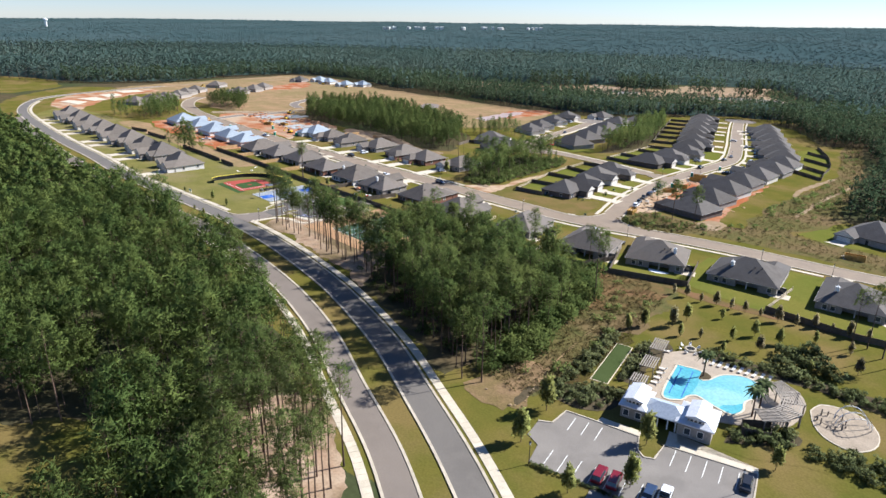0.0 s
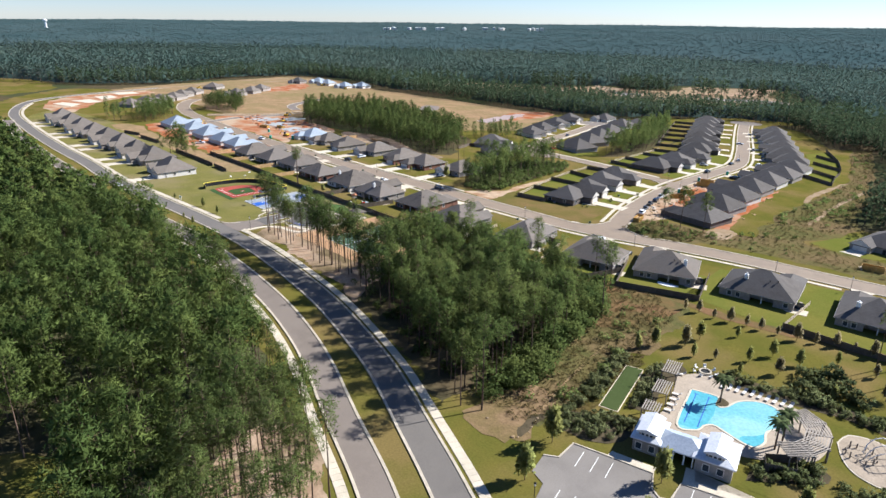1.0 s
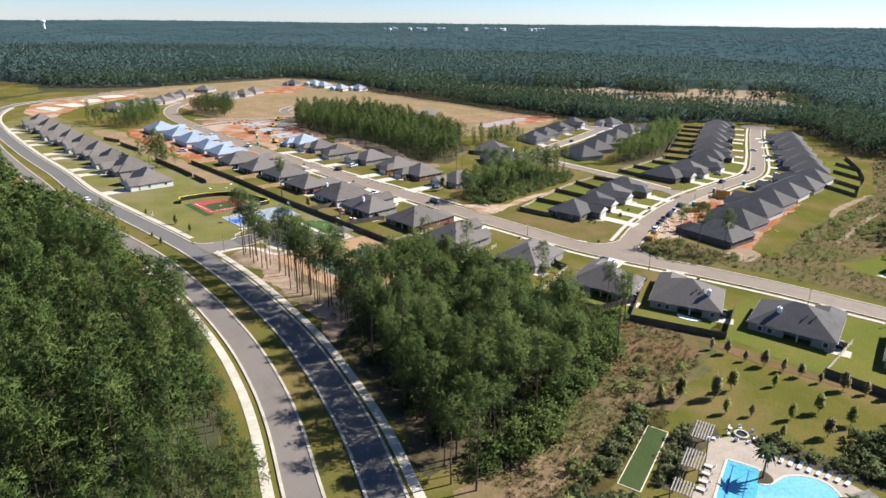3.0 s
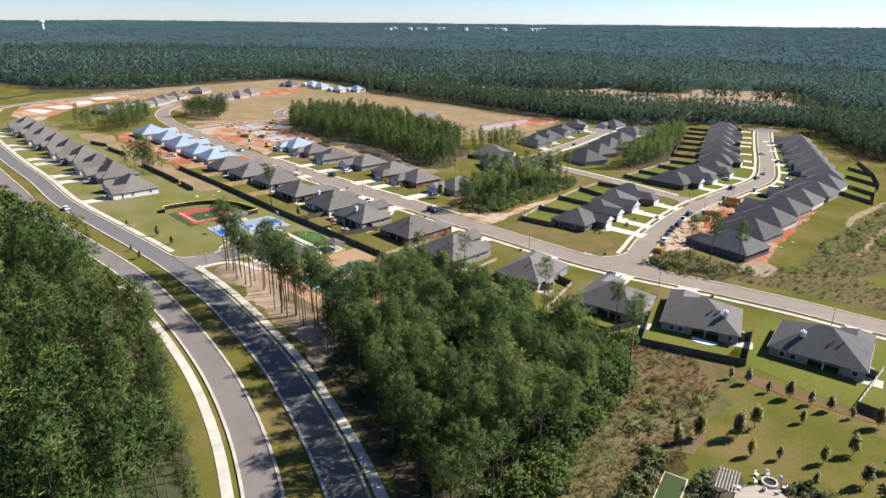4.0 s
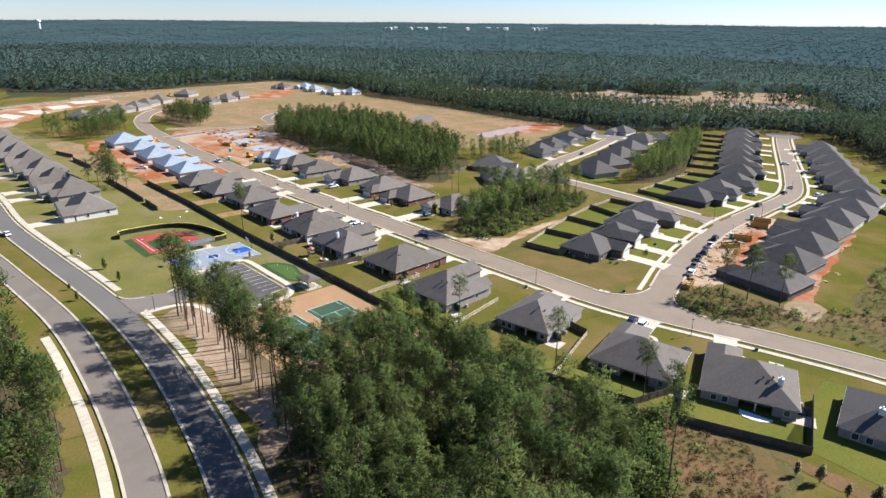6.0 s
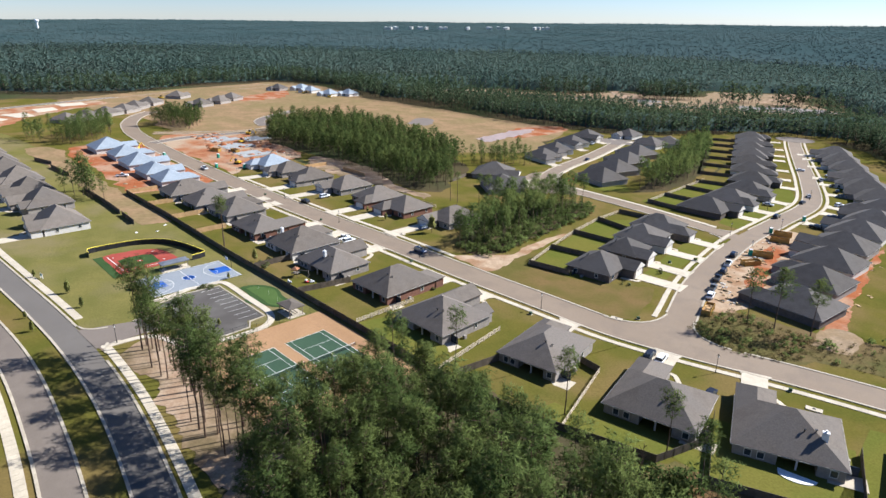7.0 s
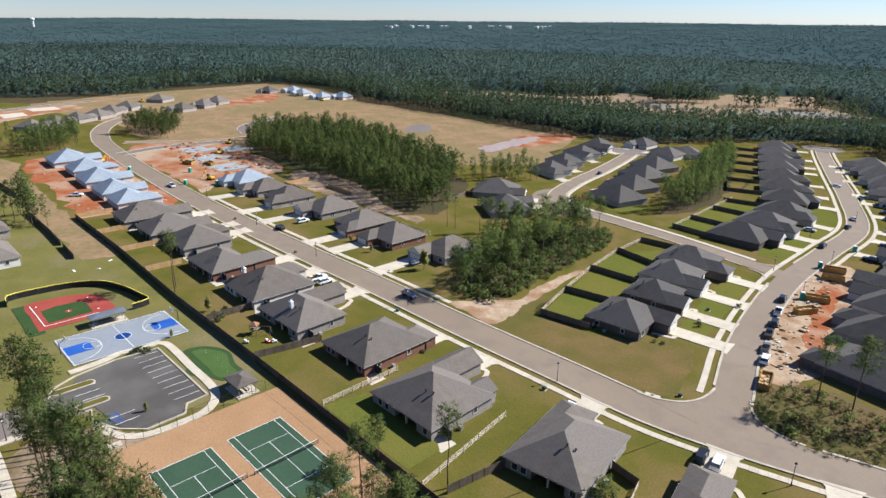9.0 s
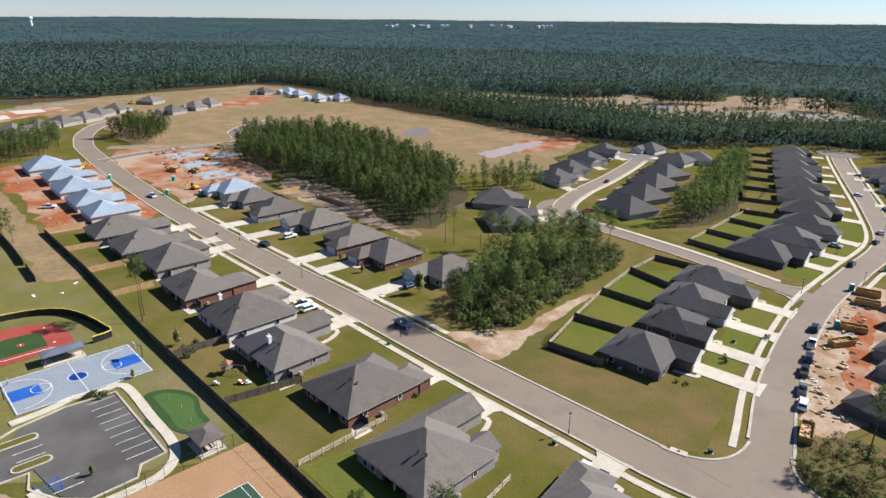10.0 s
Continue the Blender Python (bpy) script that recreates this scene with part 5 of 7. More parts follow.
for (x0, y0), (x1, y1) in zip(ROW, ROW[1:]):
    n = math.hypot(x1 - x0, y1 - y0)
    ux, uy = -(y1 - y0) / n, (x1 - x0) / n
    mx, my = (x0 + x1) / 2, (y0 + y1) / 2
    fence("old", (mx + ux * 9, my + uy * 9), (mx + ux * 25, my + uy * 25))
    rear.append((mx + ux * 25, my + uy * 25))
fence("old", *rear[3:])
for a, b in (((-112, 393), (-93, 381)), ((-113, 412), (-97, 401)), ((-119, 438), (-101, 427)), ((-125, 465), (-110, 455))):
    fence("old", a, b)
fence("old", (-93, 381), (-97, 401), (-98.5, 416), (-101, 428), (-107, 447), (-110, 456), (-118, 474), (-127, 493))
fence("old", (-440, 148), (-425, 152))
fence("old", (-418, 150), (-394, 151.5))
fence("new", (-345, 262), (-345, 248), (-330, 248))
fence("new", (-330, 262), (-312, 262))
fence("rail", (-277, 250), (-250, 252))
fence("old", (-262, 312), (-282, 304), (-278, 290))


# ---- street lamps, signs, vehicles ----
def lamp_post():
    e = new("street_lamp")
    tagged(e, "slender black street lamp with a small lantern", "street lamp", "street lamps")
    bm = bmesh.new()
    tube(bm, (0, 0, -0.3), (0, 0, 0.9), 0.13, 0.10, 8)
    tube(bm, (0, 0, 0.9), (0, 0, 4.2), 0.07, 0.06, 8)
    part("pole", bm, M["black"], e)
    bm = bmesh.new()
    tube(bm, (0, 0, 4.2), (0, 0, 4.7), 0.13, 0.22, 6)
    part("lantern", bm, M["white"], e, "frosted glass lantern")
    bm = bmesh.new()
    tube(bm, (0, 0, 4.7), (0, 0, 5.0), 0.28, 0.05, 6)
    part("cap", bm, M["black"], e)
    return e


lamp0 = lamp_post()
lamp0.matrix_world = pose(-158, 204.6, Z(-158, 204.6))
for x, y in ((-209, 205.5), (-257, 207.5), (-299, 209), (-346, 211.5), (-110.5, 208), (-66, 219.6), (-45, 223), (-152, 316), (-138, 300), (-141, 338), (-212, 112), (-234, 330), (-156, 365), (-150, 402), (-25, 97), (-54, 76)):
    copy_thing(lamp0, pose(x, y, Z(x, y)))


def car(paint, kind="saloon"):
    """A parked car facing +x."""
    e = new("car" if kind != "pickup" else "pickup_truck")
    tagged(e, {"saloon": f"{paint} saloon car parked", "suv": f"{paint} sport utility car parked", "pickup": f"{paint} pickup truck parked"}[kind], "car", "parked cars")
    Lg, H, T = {"saloon": (4.7, 0.95, 1.42), "suv": (4.8, 1.1, 1.75), "pickup": (5.6, 1.1, 1.8)}[kind]
    bm = bmesh.new()
    box(bm, 0, 0, 0.32, Lg, 1.86, H - 0.35, 0, 0.16)
    part("body", bm, PAINTS[paint], e)
    c0, c1 = {"saloon": (-1.75, 0.95), "suv": (-2.25, 1.0), "pickup": (-0.4, 1.3)}[kind]
    def cabin(z0, z1, i0, i1, wi):
        b = bmesh.new()
        lo = [b.verts.new(p) for p in ((c0, -0.88, z0), (c1, -0.88, z0), (c1, 0.88, z0), (c0, 0.88, z0))]
        up = [b.verts.new(p) for p in ((c0 + i0, -wi, z1), (c1 - i1, -wi, z1), (c1 - i1, wi, z1), (c0 + i0, wi, z1))]
        b.faces.new(lo[::-1])
        b.faces.new(up)
        for i in range(4):
            b.faces.new((lo[i], lo[(i + 1) % 4], up[(i + 1) % 4], up[i]))
        return b
    i0 = {"saloon": 0.55, "suv": 0.3, "pickup": 0.15}[kind]
    part("glasshouse", cabin(H - 0.06, T - 0.04, i0, 0.65, 0.70), M["glass"], e, "dark tinted glass")
    bm = bmesh.new()
    box(bm, (c0 + i0 + c1 - 0.65) / 2, 0, T - 0.07, c1 - 0.6 - c0 - i0, 1.42, 0.08, 0, 0.03)
    part("roof", bm, PAINTS[paint], e)
    if kind == "pickup":
        bm = bmesh.new()
        box(bm, -1.55, 0, H - 0.04, 2.1, 1.5, 0.05)
        part("bed", bm, M["tyre"], e)
    for wx in (-Lg * 0.31, Lg * 0.31):
        for wy in (-0.84, 0.84):
            bm = bmesh.new()
            tube(bm, (wx, wy - 0.12, 0.33), (wx, wy + 0.12, 0.33), 0.34, 0.34, 12)
            part("wheel", bm, M["tyre"], e)
    for wy in (-0.65, 0.65):
        bm = bmesh.new()
        box(bm, Lg / 2 - 0.03, wy, 0.62, 0.08, 0.4, 0.16)
        part("headlight", bm, M["white"], e)
    return e


CARS = {}


def park(x, y, rot, paint, kind="saloon", dz=0.12):
    key = (paint, kind)
    m = pose(x, y, Z(x, y) + dz, 0, 0, rot)
    if key in CARS:
        copy_thing(CARS[key], m)
    else:
        CARS[key] = car(paint, kind)
        CARS[key].matrix_world = m


for x, y, r, c, k in ((-130.5, 250, 103, "white", "suv"), (-132.5, 256, 103, "grey", "pickup"), (-135, 265, 103, "black", "pickup"), (-136.5, 273, 103, "black", "suv"), (-138.5, 281.5, 103, "white", "pickup"), (-141, 292, 100, "black", "suv"),
                      (-149, 356, 90, "black", "suv"), (-150, 391, 88, "black", "saloon"), (-152, 407, 110, "silver", "saloon"), (-159, 374, 0, "silver", "saloon"), (-289, 213, 178, "black", "suv"), (-213, 209.5, 2, "dark blue", "suv"),
                      (-240, 197, 90, "white", "pickup"), (-236.5, 197, 90, "white", "suv"), (-291, 224, 90, "white", "suv"), (-150, 197, 96, "white", "suv"), (-146.5, 197.4, 98, "dark blue", "saloon"), (-124.4, 203, 100, "black", "suv"), (-121.6, 203.4, 100, "white", "suv"), (-133, 353, 172, "black", "suv"), (-133, 376, 176, "dark blue", "saloon"), (-134, 399, 172, "black", "saloon"), (-141, 421, 160, "grey", "suv"), (-150, 443, 158, "black", "suv"), (-160, 467, 158, "white", "saloon"), (-107, 197, 95, "black", "suv"),
                      (-231, 228, 88, "dark blue", "suv"), (-243, 340, 70, "bright red", "saloon"), (-268, 392, 110, "dark blue", "saloon"), (-137, 400, 70, "white", "suv"), (-146, 430, 110, "black", "saloon"),
                      (-160, 452, 112, "silver", "suv"), (-176, 470, 20, "white", "saloon"), (-296, 440, 100, "silver", "suv"), (-303, 97.5, 178, "white", "saloon"), (-372, 207, 178, "white", "pickup"), (-379, 170, 60, "white", "pickup")):
    park(x, y, r, c, k)


# ---- the park by the boulevard ----
def stripes(name, rects, dz, material, label, category="marking", rot=0.0, origin=(0, 0)):
    """Flat painted rectangles (x, y, sx, sy, turn)."""
    bm = bmesh.new()
    m = pose(*origin, 0, 0, 0, rot)
    for x, y, sx, sy, a in rects:
        ca, sa = math.cos(radians(a)), math.sin(radians(a))
        vs = []
        for u, v in ((-sx / 2, -sy / 2), (sx / 2, -sy / 2), (sx / 2, sy / 2), (-sx / 2, sy / 2)):
            p = m @ Vector((x + u * ca - v * sa, y + u * sa + v * ca, 0))
            vs.append(bm.verts.new((p.x, p.y, Z(p.x, p.y) + dz)))
        bm.faces.new(vs)
    ob = part(name, bm, material, None)
    return tagged(ob, label, category, "", "structure")


def ring(cx, cy, r, w, a0=0, a1=360, n=24):
    out = []
    for i in range(n):
        a = radians(a0 + (a1 - a0) * (i + 0.5) / n)
        out.append((cx + r * math.cos(a), cy + r * math.sin(a), w, r * radians(a1 - a0) / n * 1.06, math.degrees(a)))
    return out


patch("court_slab", [(-196, 121), (-156, 121), (-156, 157.8), (-196, 157.8)], 0.16, M["court_clay"], 0, label="terracotta acrylic surround of tennis courts", category="court", smooth=False, thick=0.1)
for cy in (146.9, 132.8):
    cx = -174.2
    patch("tennis_court", [(cx - 11.9, cy - 5.5), (cx + 11.9, cy - 5.5), (cx + 11.9, cy + 5.5), (cx - 11.9, cy + 5.5)], 0.19, M["court_green"], 0, label="dark green tennis court with white lines", category="tennis court", smooth=False)
    L2 = [(cx, cy + s * 5.48, 23.8, 0.10, 0) for s in (-1, 1)] + [(cx, cy + s * 4.11, 23.8, 0.09, 0) for s in (-1, 1)] + [(cx + s * 11.88, cy, 0.12, 10.97, 0) for s in (-1, 1)] + [(cx + s * 6.4, cy, 0.09, 8.23, 0) for s in (-1, 1)] + [(cx, cy, 12.8, 0.09, 0)]
    stripes("court_lines", L2, 0.215, M["paint"], "white painted tennis court lines")
    e = thing("tennis_net", cx, cy, 0, "black tennis net between two posts", "net", "tennis nets", 0.16)
    for s in (-1, 1):
        bm = bmesh.new()
        tube(bm, (0, s * 6.4, 0), (0, s * 6.4, 1.1), 0.06, 0.06, 8)
        part("post", bm, M["black"], e)
    bm = bmesh.new()
    for z in np.linspace(0.1, 0.9, 7):
        box(bm, 0, 0, z, 0.02, 12.8, 0.025)
    for yy in np.linspace(-6.3, 6.3, 60):
        box(bm, 0, yy, 0.08, 0.02, 0.02, 0.85)
    part("mesh", bm, M["black"], e)
    bm = bmesh.new()
    box(bm, 0, 0, 0.93, 0.05, 12.8, 0.07)
    part("band", bm, M["white"], e, "white net band")


def wire_fence(*pts, h=3.0, gap=3.0, label="tall thin wire court fence"):
    e = thing("wire_fence", *pts[0], 0, label, "fence")
    inv = e.matrix_world.inverted()
    for (x0, y0), (x1, y1) in zip(pts, pts[1:]):
        n = max(1, round(math.hypot(x1 - x0, y1 - y0) / gap))
        for z in np.linspace(0.1, h, 5):
            bm = bmesh.new()
            tube(bm, inv @ Vector((x0, y0, Z(x0, y0) + z)), inv @ Vector((x1, y1, Z(x1, y1) + z)), 0.008 + 0.02 * (z == h), 0.008 + 0.02 * (z == h), 3)
            part("wire", bm, M["black"], e)
        for i in range(n + 1):
            x, y = x0 + (x1 - x0) * i / n, y0 + (y1 - y0) * i / n
            bm = bmesh.new()
            tube(bm, inv @ Vector((x, y, Z(x, y) - 0.2)), inv @ Vector((x, y, Z(x, y) + h)), 0.04, 0.04, 5)
            part("post", bm, M["black"], e)


wire_fence((-196, 121), (-196, 158), (-156, 158), (-156, 121), (-196, 121))
# basketball court
patch("basketball_court", [(-247.5, 128.5), (-232.3, 128.5), (-232.3, 154.4), (-247.5, 154.4)], 0.16, M["court_grey"], 0, label="pale blue-grey basketball court", category="basketball court", smooth=False, thick=0.1)
CB = (-239.9, 141.45)
stripes("court_keys", [(CB[0], CB[1] + s * 9.85, 4.6, 5.8, 0) for s in (-1, 1)], 0.185, M["court_blue"], "bright blue painted keys")
stripes("centre_circle", [(CB[0], CB[1], 3.6 * math.cos(radians(a)), 3.6 * math.sin(radians(a)) + 0.01, 0) for a in (15, 30, 45, 60, 75)], 0.19, M["court_blue"], "blue painted centre circle")
stripes("court_lines", [(CB[0], CB[1], 15.2, 0.14, 0)] + [(CB[0], CB[1] + s * 12.65, 15.3, 0.16, 0) for s in (-1, 1)] + [(CB[0] + s * 7.6, CB[1], 0.16, 25.3, 0) for s in (-1, 1)]
        + ring(*CB, 1.85, 0.12) + ring(CB[0], CB[1] - 11.2, 6.2, 0.14, 0, 180) + ring(CB[0], CB[1] + 11.2, 6.2, 0.14, 180, 360) + ring(CB[0], CB[1] - 6.95, 1.8, 0.12) + ring(CB[0], CB[1] + 6.95, 1.8, 0.12), 0.205, M["paint"], "white painted basketball court lines")
for s in (-1, 1):
    e = thing("basketball_hoop", CB[0], CB[1] + s * 13.4, 90 if s > 0 else -90, "basketball hoop with backboard on a black pole", "basketball hoop", "basketball hoops", 0.1)
    bm = bmesh.new()
    tube(bm, (0, 0, -0.3), (0, 0, 2.9), 0.09, 0.09, 8)
    tube(bm, (0, 0, 2.7), (-1.3, 0, 3.3), 0.06, 0.06, 6)
    part("pole", bm, M["black"], e)
    bm = bmesh.new()
    box(bm, -1.35, 0, 2.9, 0.06, 1.8, 1.05)
    part("backboard", bm, M["white"], e)
    bm = bmesh.new()
    for i in range(10):
        a, b = i * 0.628, (i + 1) * 0.628
        tube(bm, (-1.75 + 0.25 * math.cos(a), 0.25 * math.sin(a), 3.05), (-1.75 + 0.25 * math.cos(b), 0.25 * math.sin(b), 3.05), 0.02, 0.02, 4)
    part("rim", bm, M["skip"], e)
# ball field
patch("foul_turf", [(-273.4, 125.2), (-252.8, 124.8), (-253.2, 128.4), (-273.4, 129)], 0.12, M["turf"], 0, label="dark green artificial turf beside the base line", category="turf", smooth=False)
patch("infield", [(-254.8, 127.2), (-264, 127.6), (-273.4, 128.2), (-273.8, 134), (-273, 139.6), (-270, 144), (-264, 145.6), (-257, 145.2), (-255.2, 138)], 0.14, M["infield"], 0, 2, "red infield of a small ball field", "infield", smooth=True)
patch("infield_turf", [(-258.4, 130.2), (-266.8, 130.4), (-268, 134), (-267.8, 138.4), (-266, 140.8), (-258.6, 140.4)], 0.17, M["turf"], 0, 1.5, label="dark green infield turf", category="turf", smooth=False)
stripes("base_lines", [(-264.4, 129, 15, 0.22, 0), (-257, 135.2, 0.22, 12.4, 0), (-270.4, 130.2, 0.5, 0.5, 45), (-268.9, 142, 0.5, 0.5, 45), (-259.6, 142, 0.5, 0.5, 45), (-262.8, 135.8, 0.7, 0.3, 0)], 0.2, M["paint"], "white painted base lines")
patch("pitcher_mound", [(-262.8 + 0.9 * math.cos(a), 135.8 + 0.9 * math.sin(a)) for a in np.linspace(0, 6.28, 13)[:-1]], 0.185, M["infield"], 0, label="small round red pitching mound", category="mound", smooth=False)
e = thing("field_fence", -281, 125, 0, "curved black mesh fence with a yellow cap", "fence")
inv = e.matrix_world.inverted()
arc = spline([(-275.4, 124.8), (-279.2, 125.8), (-279.6, 131), (-279, 138), (-277.2, 143.5), (-273.8, 148), (-267, 151), (-258, 152.8), (-254.2, 153), (-253.4, 148.5)], 2.0)
for a, b in zip(arc, arc[1:]):
    d = b - a
    ang = math.degrees(math.atan2(d.y, d.x))
    mid_p = (a + b) / 2
    for nm, z, h, w, mt in (("screen", 0.0, 1.75, 0.04, "black"), ("cap", 1.75, 0.16, 0.16, "yellow")):
        bm = bmesh.new()
        box(bm, 0, 0, z - 0.05, d.length + 0.03, w, h + 0.05)
        o = part(nm, bm, M[mt], e)
        o.matrix_local = inv @ pose(mid_p.x, mid_p.y, Z(mid_p.x, mid_p.y), 0, 0, ang)


def shelter(x, y, rot, w, d, h, roofm, label, slope=0.35):
    e = thing("shelter", x, y, rot, label, "shelter", "", 0.1)
    bm = bmesh.new()
    box(bm, 0, 0, -0.3, w + 0.6, d + 0.6, 0.36)
    part("slab", bm, M["concrete"], e)
    for sx in (-1, 1):
        for sy in (-1, 1):
            bm = bmesh.new()
            box(bm, sx * (w / 2 - 0.25), sy * (d / 2 - 0.25), 0, 0.16, 0.16, h + 0.2)
            part("post", bm, M["timber"], e)
    bm = bmesh.new()
    hip(bm, 0, 0, w, d, h, slope, 0.3)
    part("roof", bm, roofm, e)
    for sy in (-1, 1):
        bm = bmesh.new()
        box(bm, 0, sy * d * 0.2, 0.4, w * 0.6, 0.35, 0.08)
        box(bm, -w * 0.25, sy * d * 0.2, 0, 0.1, 0.3, 0.45)
        box(bm, w * 0.25, sy * d * 0.2, 0, 0.1, 0.3, 0.45)
        part("bench", bm, M["timber"], e)


shelter(-200, 151.6, 0, 5.6, 4.2, 2.6, M["roof"], "small open pavilion with a grey hipped roof")
shelter(-250, 141.4, 88, 7.8, 3.0, 2.4, M["dugout_metal"], "long open dugout shelter with a blue-grey roof", 0.2)
# car park
patch("park_car_park", [(-228.5, 145), (-203, 145), (-203, 140.5), (-199.5, 139), (-199.5, 132), (-203, 128.5), (-213, 127), (-213, 118), (-221, 118), (-222, 124), (-227, 128), (-229, 136)], 0.14, M["dark_asphalt"], 0, label="dark new asphalt car park with white bays", category="car park", smooth=False)
patch("park_entry", [(-224.5, 107), (-212, 107.5), (-213, 119), (-221, 119)], 0.16, M["asphalt"], 0, label="short asphalt entry road", category="road", smooth=False)
stripes("bay_lines", [(-227.3 + i * 2.75, 142.2, 0.11, 5.4, 0) for i in range(9)] + [(-204.2 - i * 2.75, 130.2, 0.14, 4.5, 0) for i in range(2)] + [(-216.6 - i * 2.7, 127.6, 0.14, 4.6, 0) for i in range(3)], 0.185, M["paint"], "white painted parking bay lines")
for pts in ([(-232, 138), (-231, 143), (-230, 147.5), (-216, 147.6), (-203.5, 147.2), (-198, 143.5), (-197, 138), (-197.5, 131), (-201, 127), (-207, 125.5)], [(-230, 127), (-230.5, 133), (-232, 138)]):
    ln = spline(pts, 1.5)
    tagged(ribbon("path", offset(ln, 0.9), offset(ln, -0.9), 0.2, M["concrete"], 0.1), "winding pale concrete footpath", "path", "", "structure")
for cx, y0, y1 in ((-223.1, 121.5, 130.2), (-214.6, 124.0, 130.4)):
    for nm, w2, dz, mt, lb, ct in (("island", 1.15, 0.26, "kerb", "rounded kerbed island in the car park", "kerb"), ("island_grass", 0.8, 0.30, "lawn", "grass in a kerbed island", "grass")):
        patch(nm, [(cx + w2 * math.cos(a), y1 - 1.15 + w2 * math.sin(a)) for a in np.linspace(0, math.pi, 9)] + [(cx + w2 * math.cos(a), y0 + 1.15 + w2 * math.sin(a)) for a in np.linspace(math.pi, 2 * math.pi, 9)], dz, M[mt], 0, label=lb, category=ct, smooth=False, thick=0.1)
edge = [Vector((*p, 0)) for p in ((-221, 119), (-222, 121.5), (-225.2, 123), (-227.5, 127.5), (-229.2, 136), (-228.6, 145.2), (-215, 145.2), (-203, 145.2), (-202.6, 140.8), (-199.6, 139.2), (-199.3, 132), (-202.8, 128.2), (-208, 125.4), (-212.6, 126.4), (-213, 119))]
kerb_line(edge, offset(edge, 0.45), 0.09)
ln = spline([(-212, 108.5), (-211, 118), (-206, 121.5), (-199, 123), (-198, 127)], 1.5)
tagged(ribbon("path", offset(ln, 0.8), offset(ln, -0.8), 0.2, M["concrete"], 0.1), "pale concrete footpath beside the entry", "path", "", "structure")
patch("putting_green", [(-223.4, 149), (-224, 150.5), (-223, 153.4), (-220, 156), (-216, 157), (-211, 155.6), (-206.6, 155.4), (-204.4, 153), (-206, 150), (-209, 148.8), (-210, 148), (-212, 146.2), (-215, 146), (-216.4, 148), (-219, 149)], 0.12, M["turf"], 0, 1.2, "dark green artificial putting green", "putting green")
patch("putting_inner", [(-222, 150.3), (-222, 152.6), (-219, 155), (-216, 156), (-211, 154.4), (-207, 154.2), (-205.4, 152.4), (-208, 150), (-213, 150.2), (-218, 150.2)], 0.15, M["putting"], 0, 1.2, "smooth green of a putting surface", "putting green")
e = thing("notice_board", -266, 109.4, 8, "small white and green notice board on two posts", "sign")
for u in (-0.7, 0.7):
    bm = bmesh.new()
    box(bm, u, 0, -0.3, 0.12, 0.12, 2.0)
    part("post", bm, M["white"], e)
bm = bmesh.new()
box(bm, 0, -0.02, 0.7, 1.5, 0.08, 0.9, 0, 0.02)
board = part("board", bm, M["white"], e)
bm = bmesh.new()
box(bm, 0, -0.08, 0.85, 1.2, 0.02, 0.5)
part("panel", bm, M["toilet_green"], board, "green printed panel")
# flags in the holes
for x, y in ((-219, 152.5), (-214, 153), (-208.5, 152.5)):
    e = thing("hole_flag", x, y, 0, "thin white flag stick on a putting green", "flag stick", "flag sticks", 0.1)
    bm = bmesh.new()
    tube(bm, (0, 0, -0.2), (0, 0, 1.2), 0.02, 0.02, 5)
    part("stick", bm, M["white"], e)


# ---- small things in yards and along the streets ----
def utility_box(x, y, rot):
    e = thing("utility_box", x, y, rot, "small green utility cabinet on a lawn", "utility box", "utility boxes", 0.02)
    bm = bmesh.new()
    box(bm, 0, 0, -0.1, 1.1, 0.9, 0.16)
    part("plinth", bm, M["concrete"], e)
    bm = bmesh.new()
    box(bm, 0, 0, 0.06, 0.8, 0.65, 0.7, 0, 0.05)
    part("cabinet", bm, M["court_green"], e)


for x, y, a in ((-158, 200, 8), (-208, 201, 0), (-137, 220, 40), (-264, 204, 0), (-310, 206, 0), (-96, 213, 12), (-152.5, 268, 0)):
    utility_box(x, y, a)


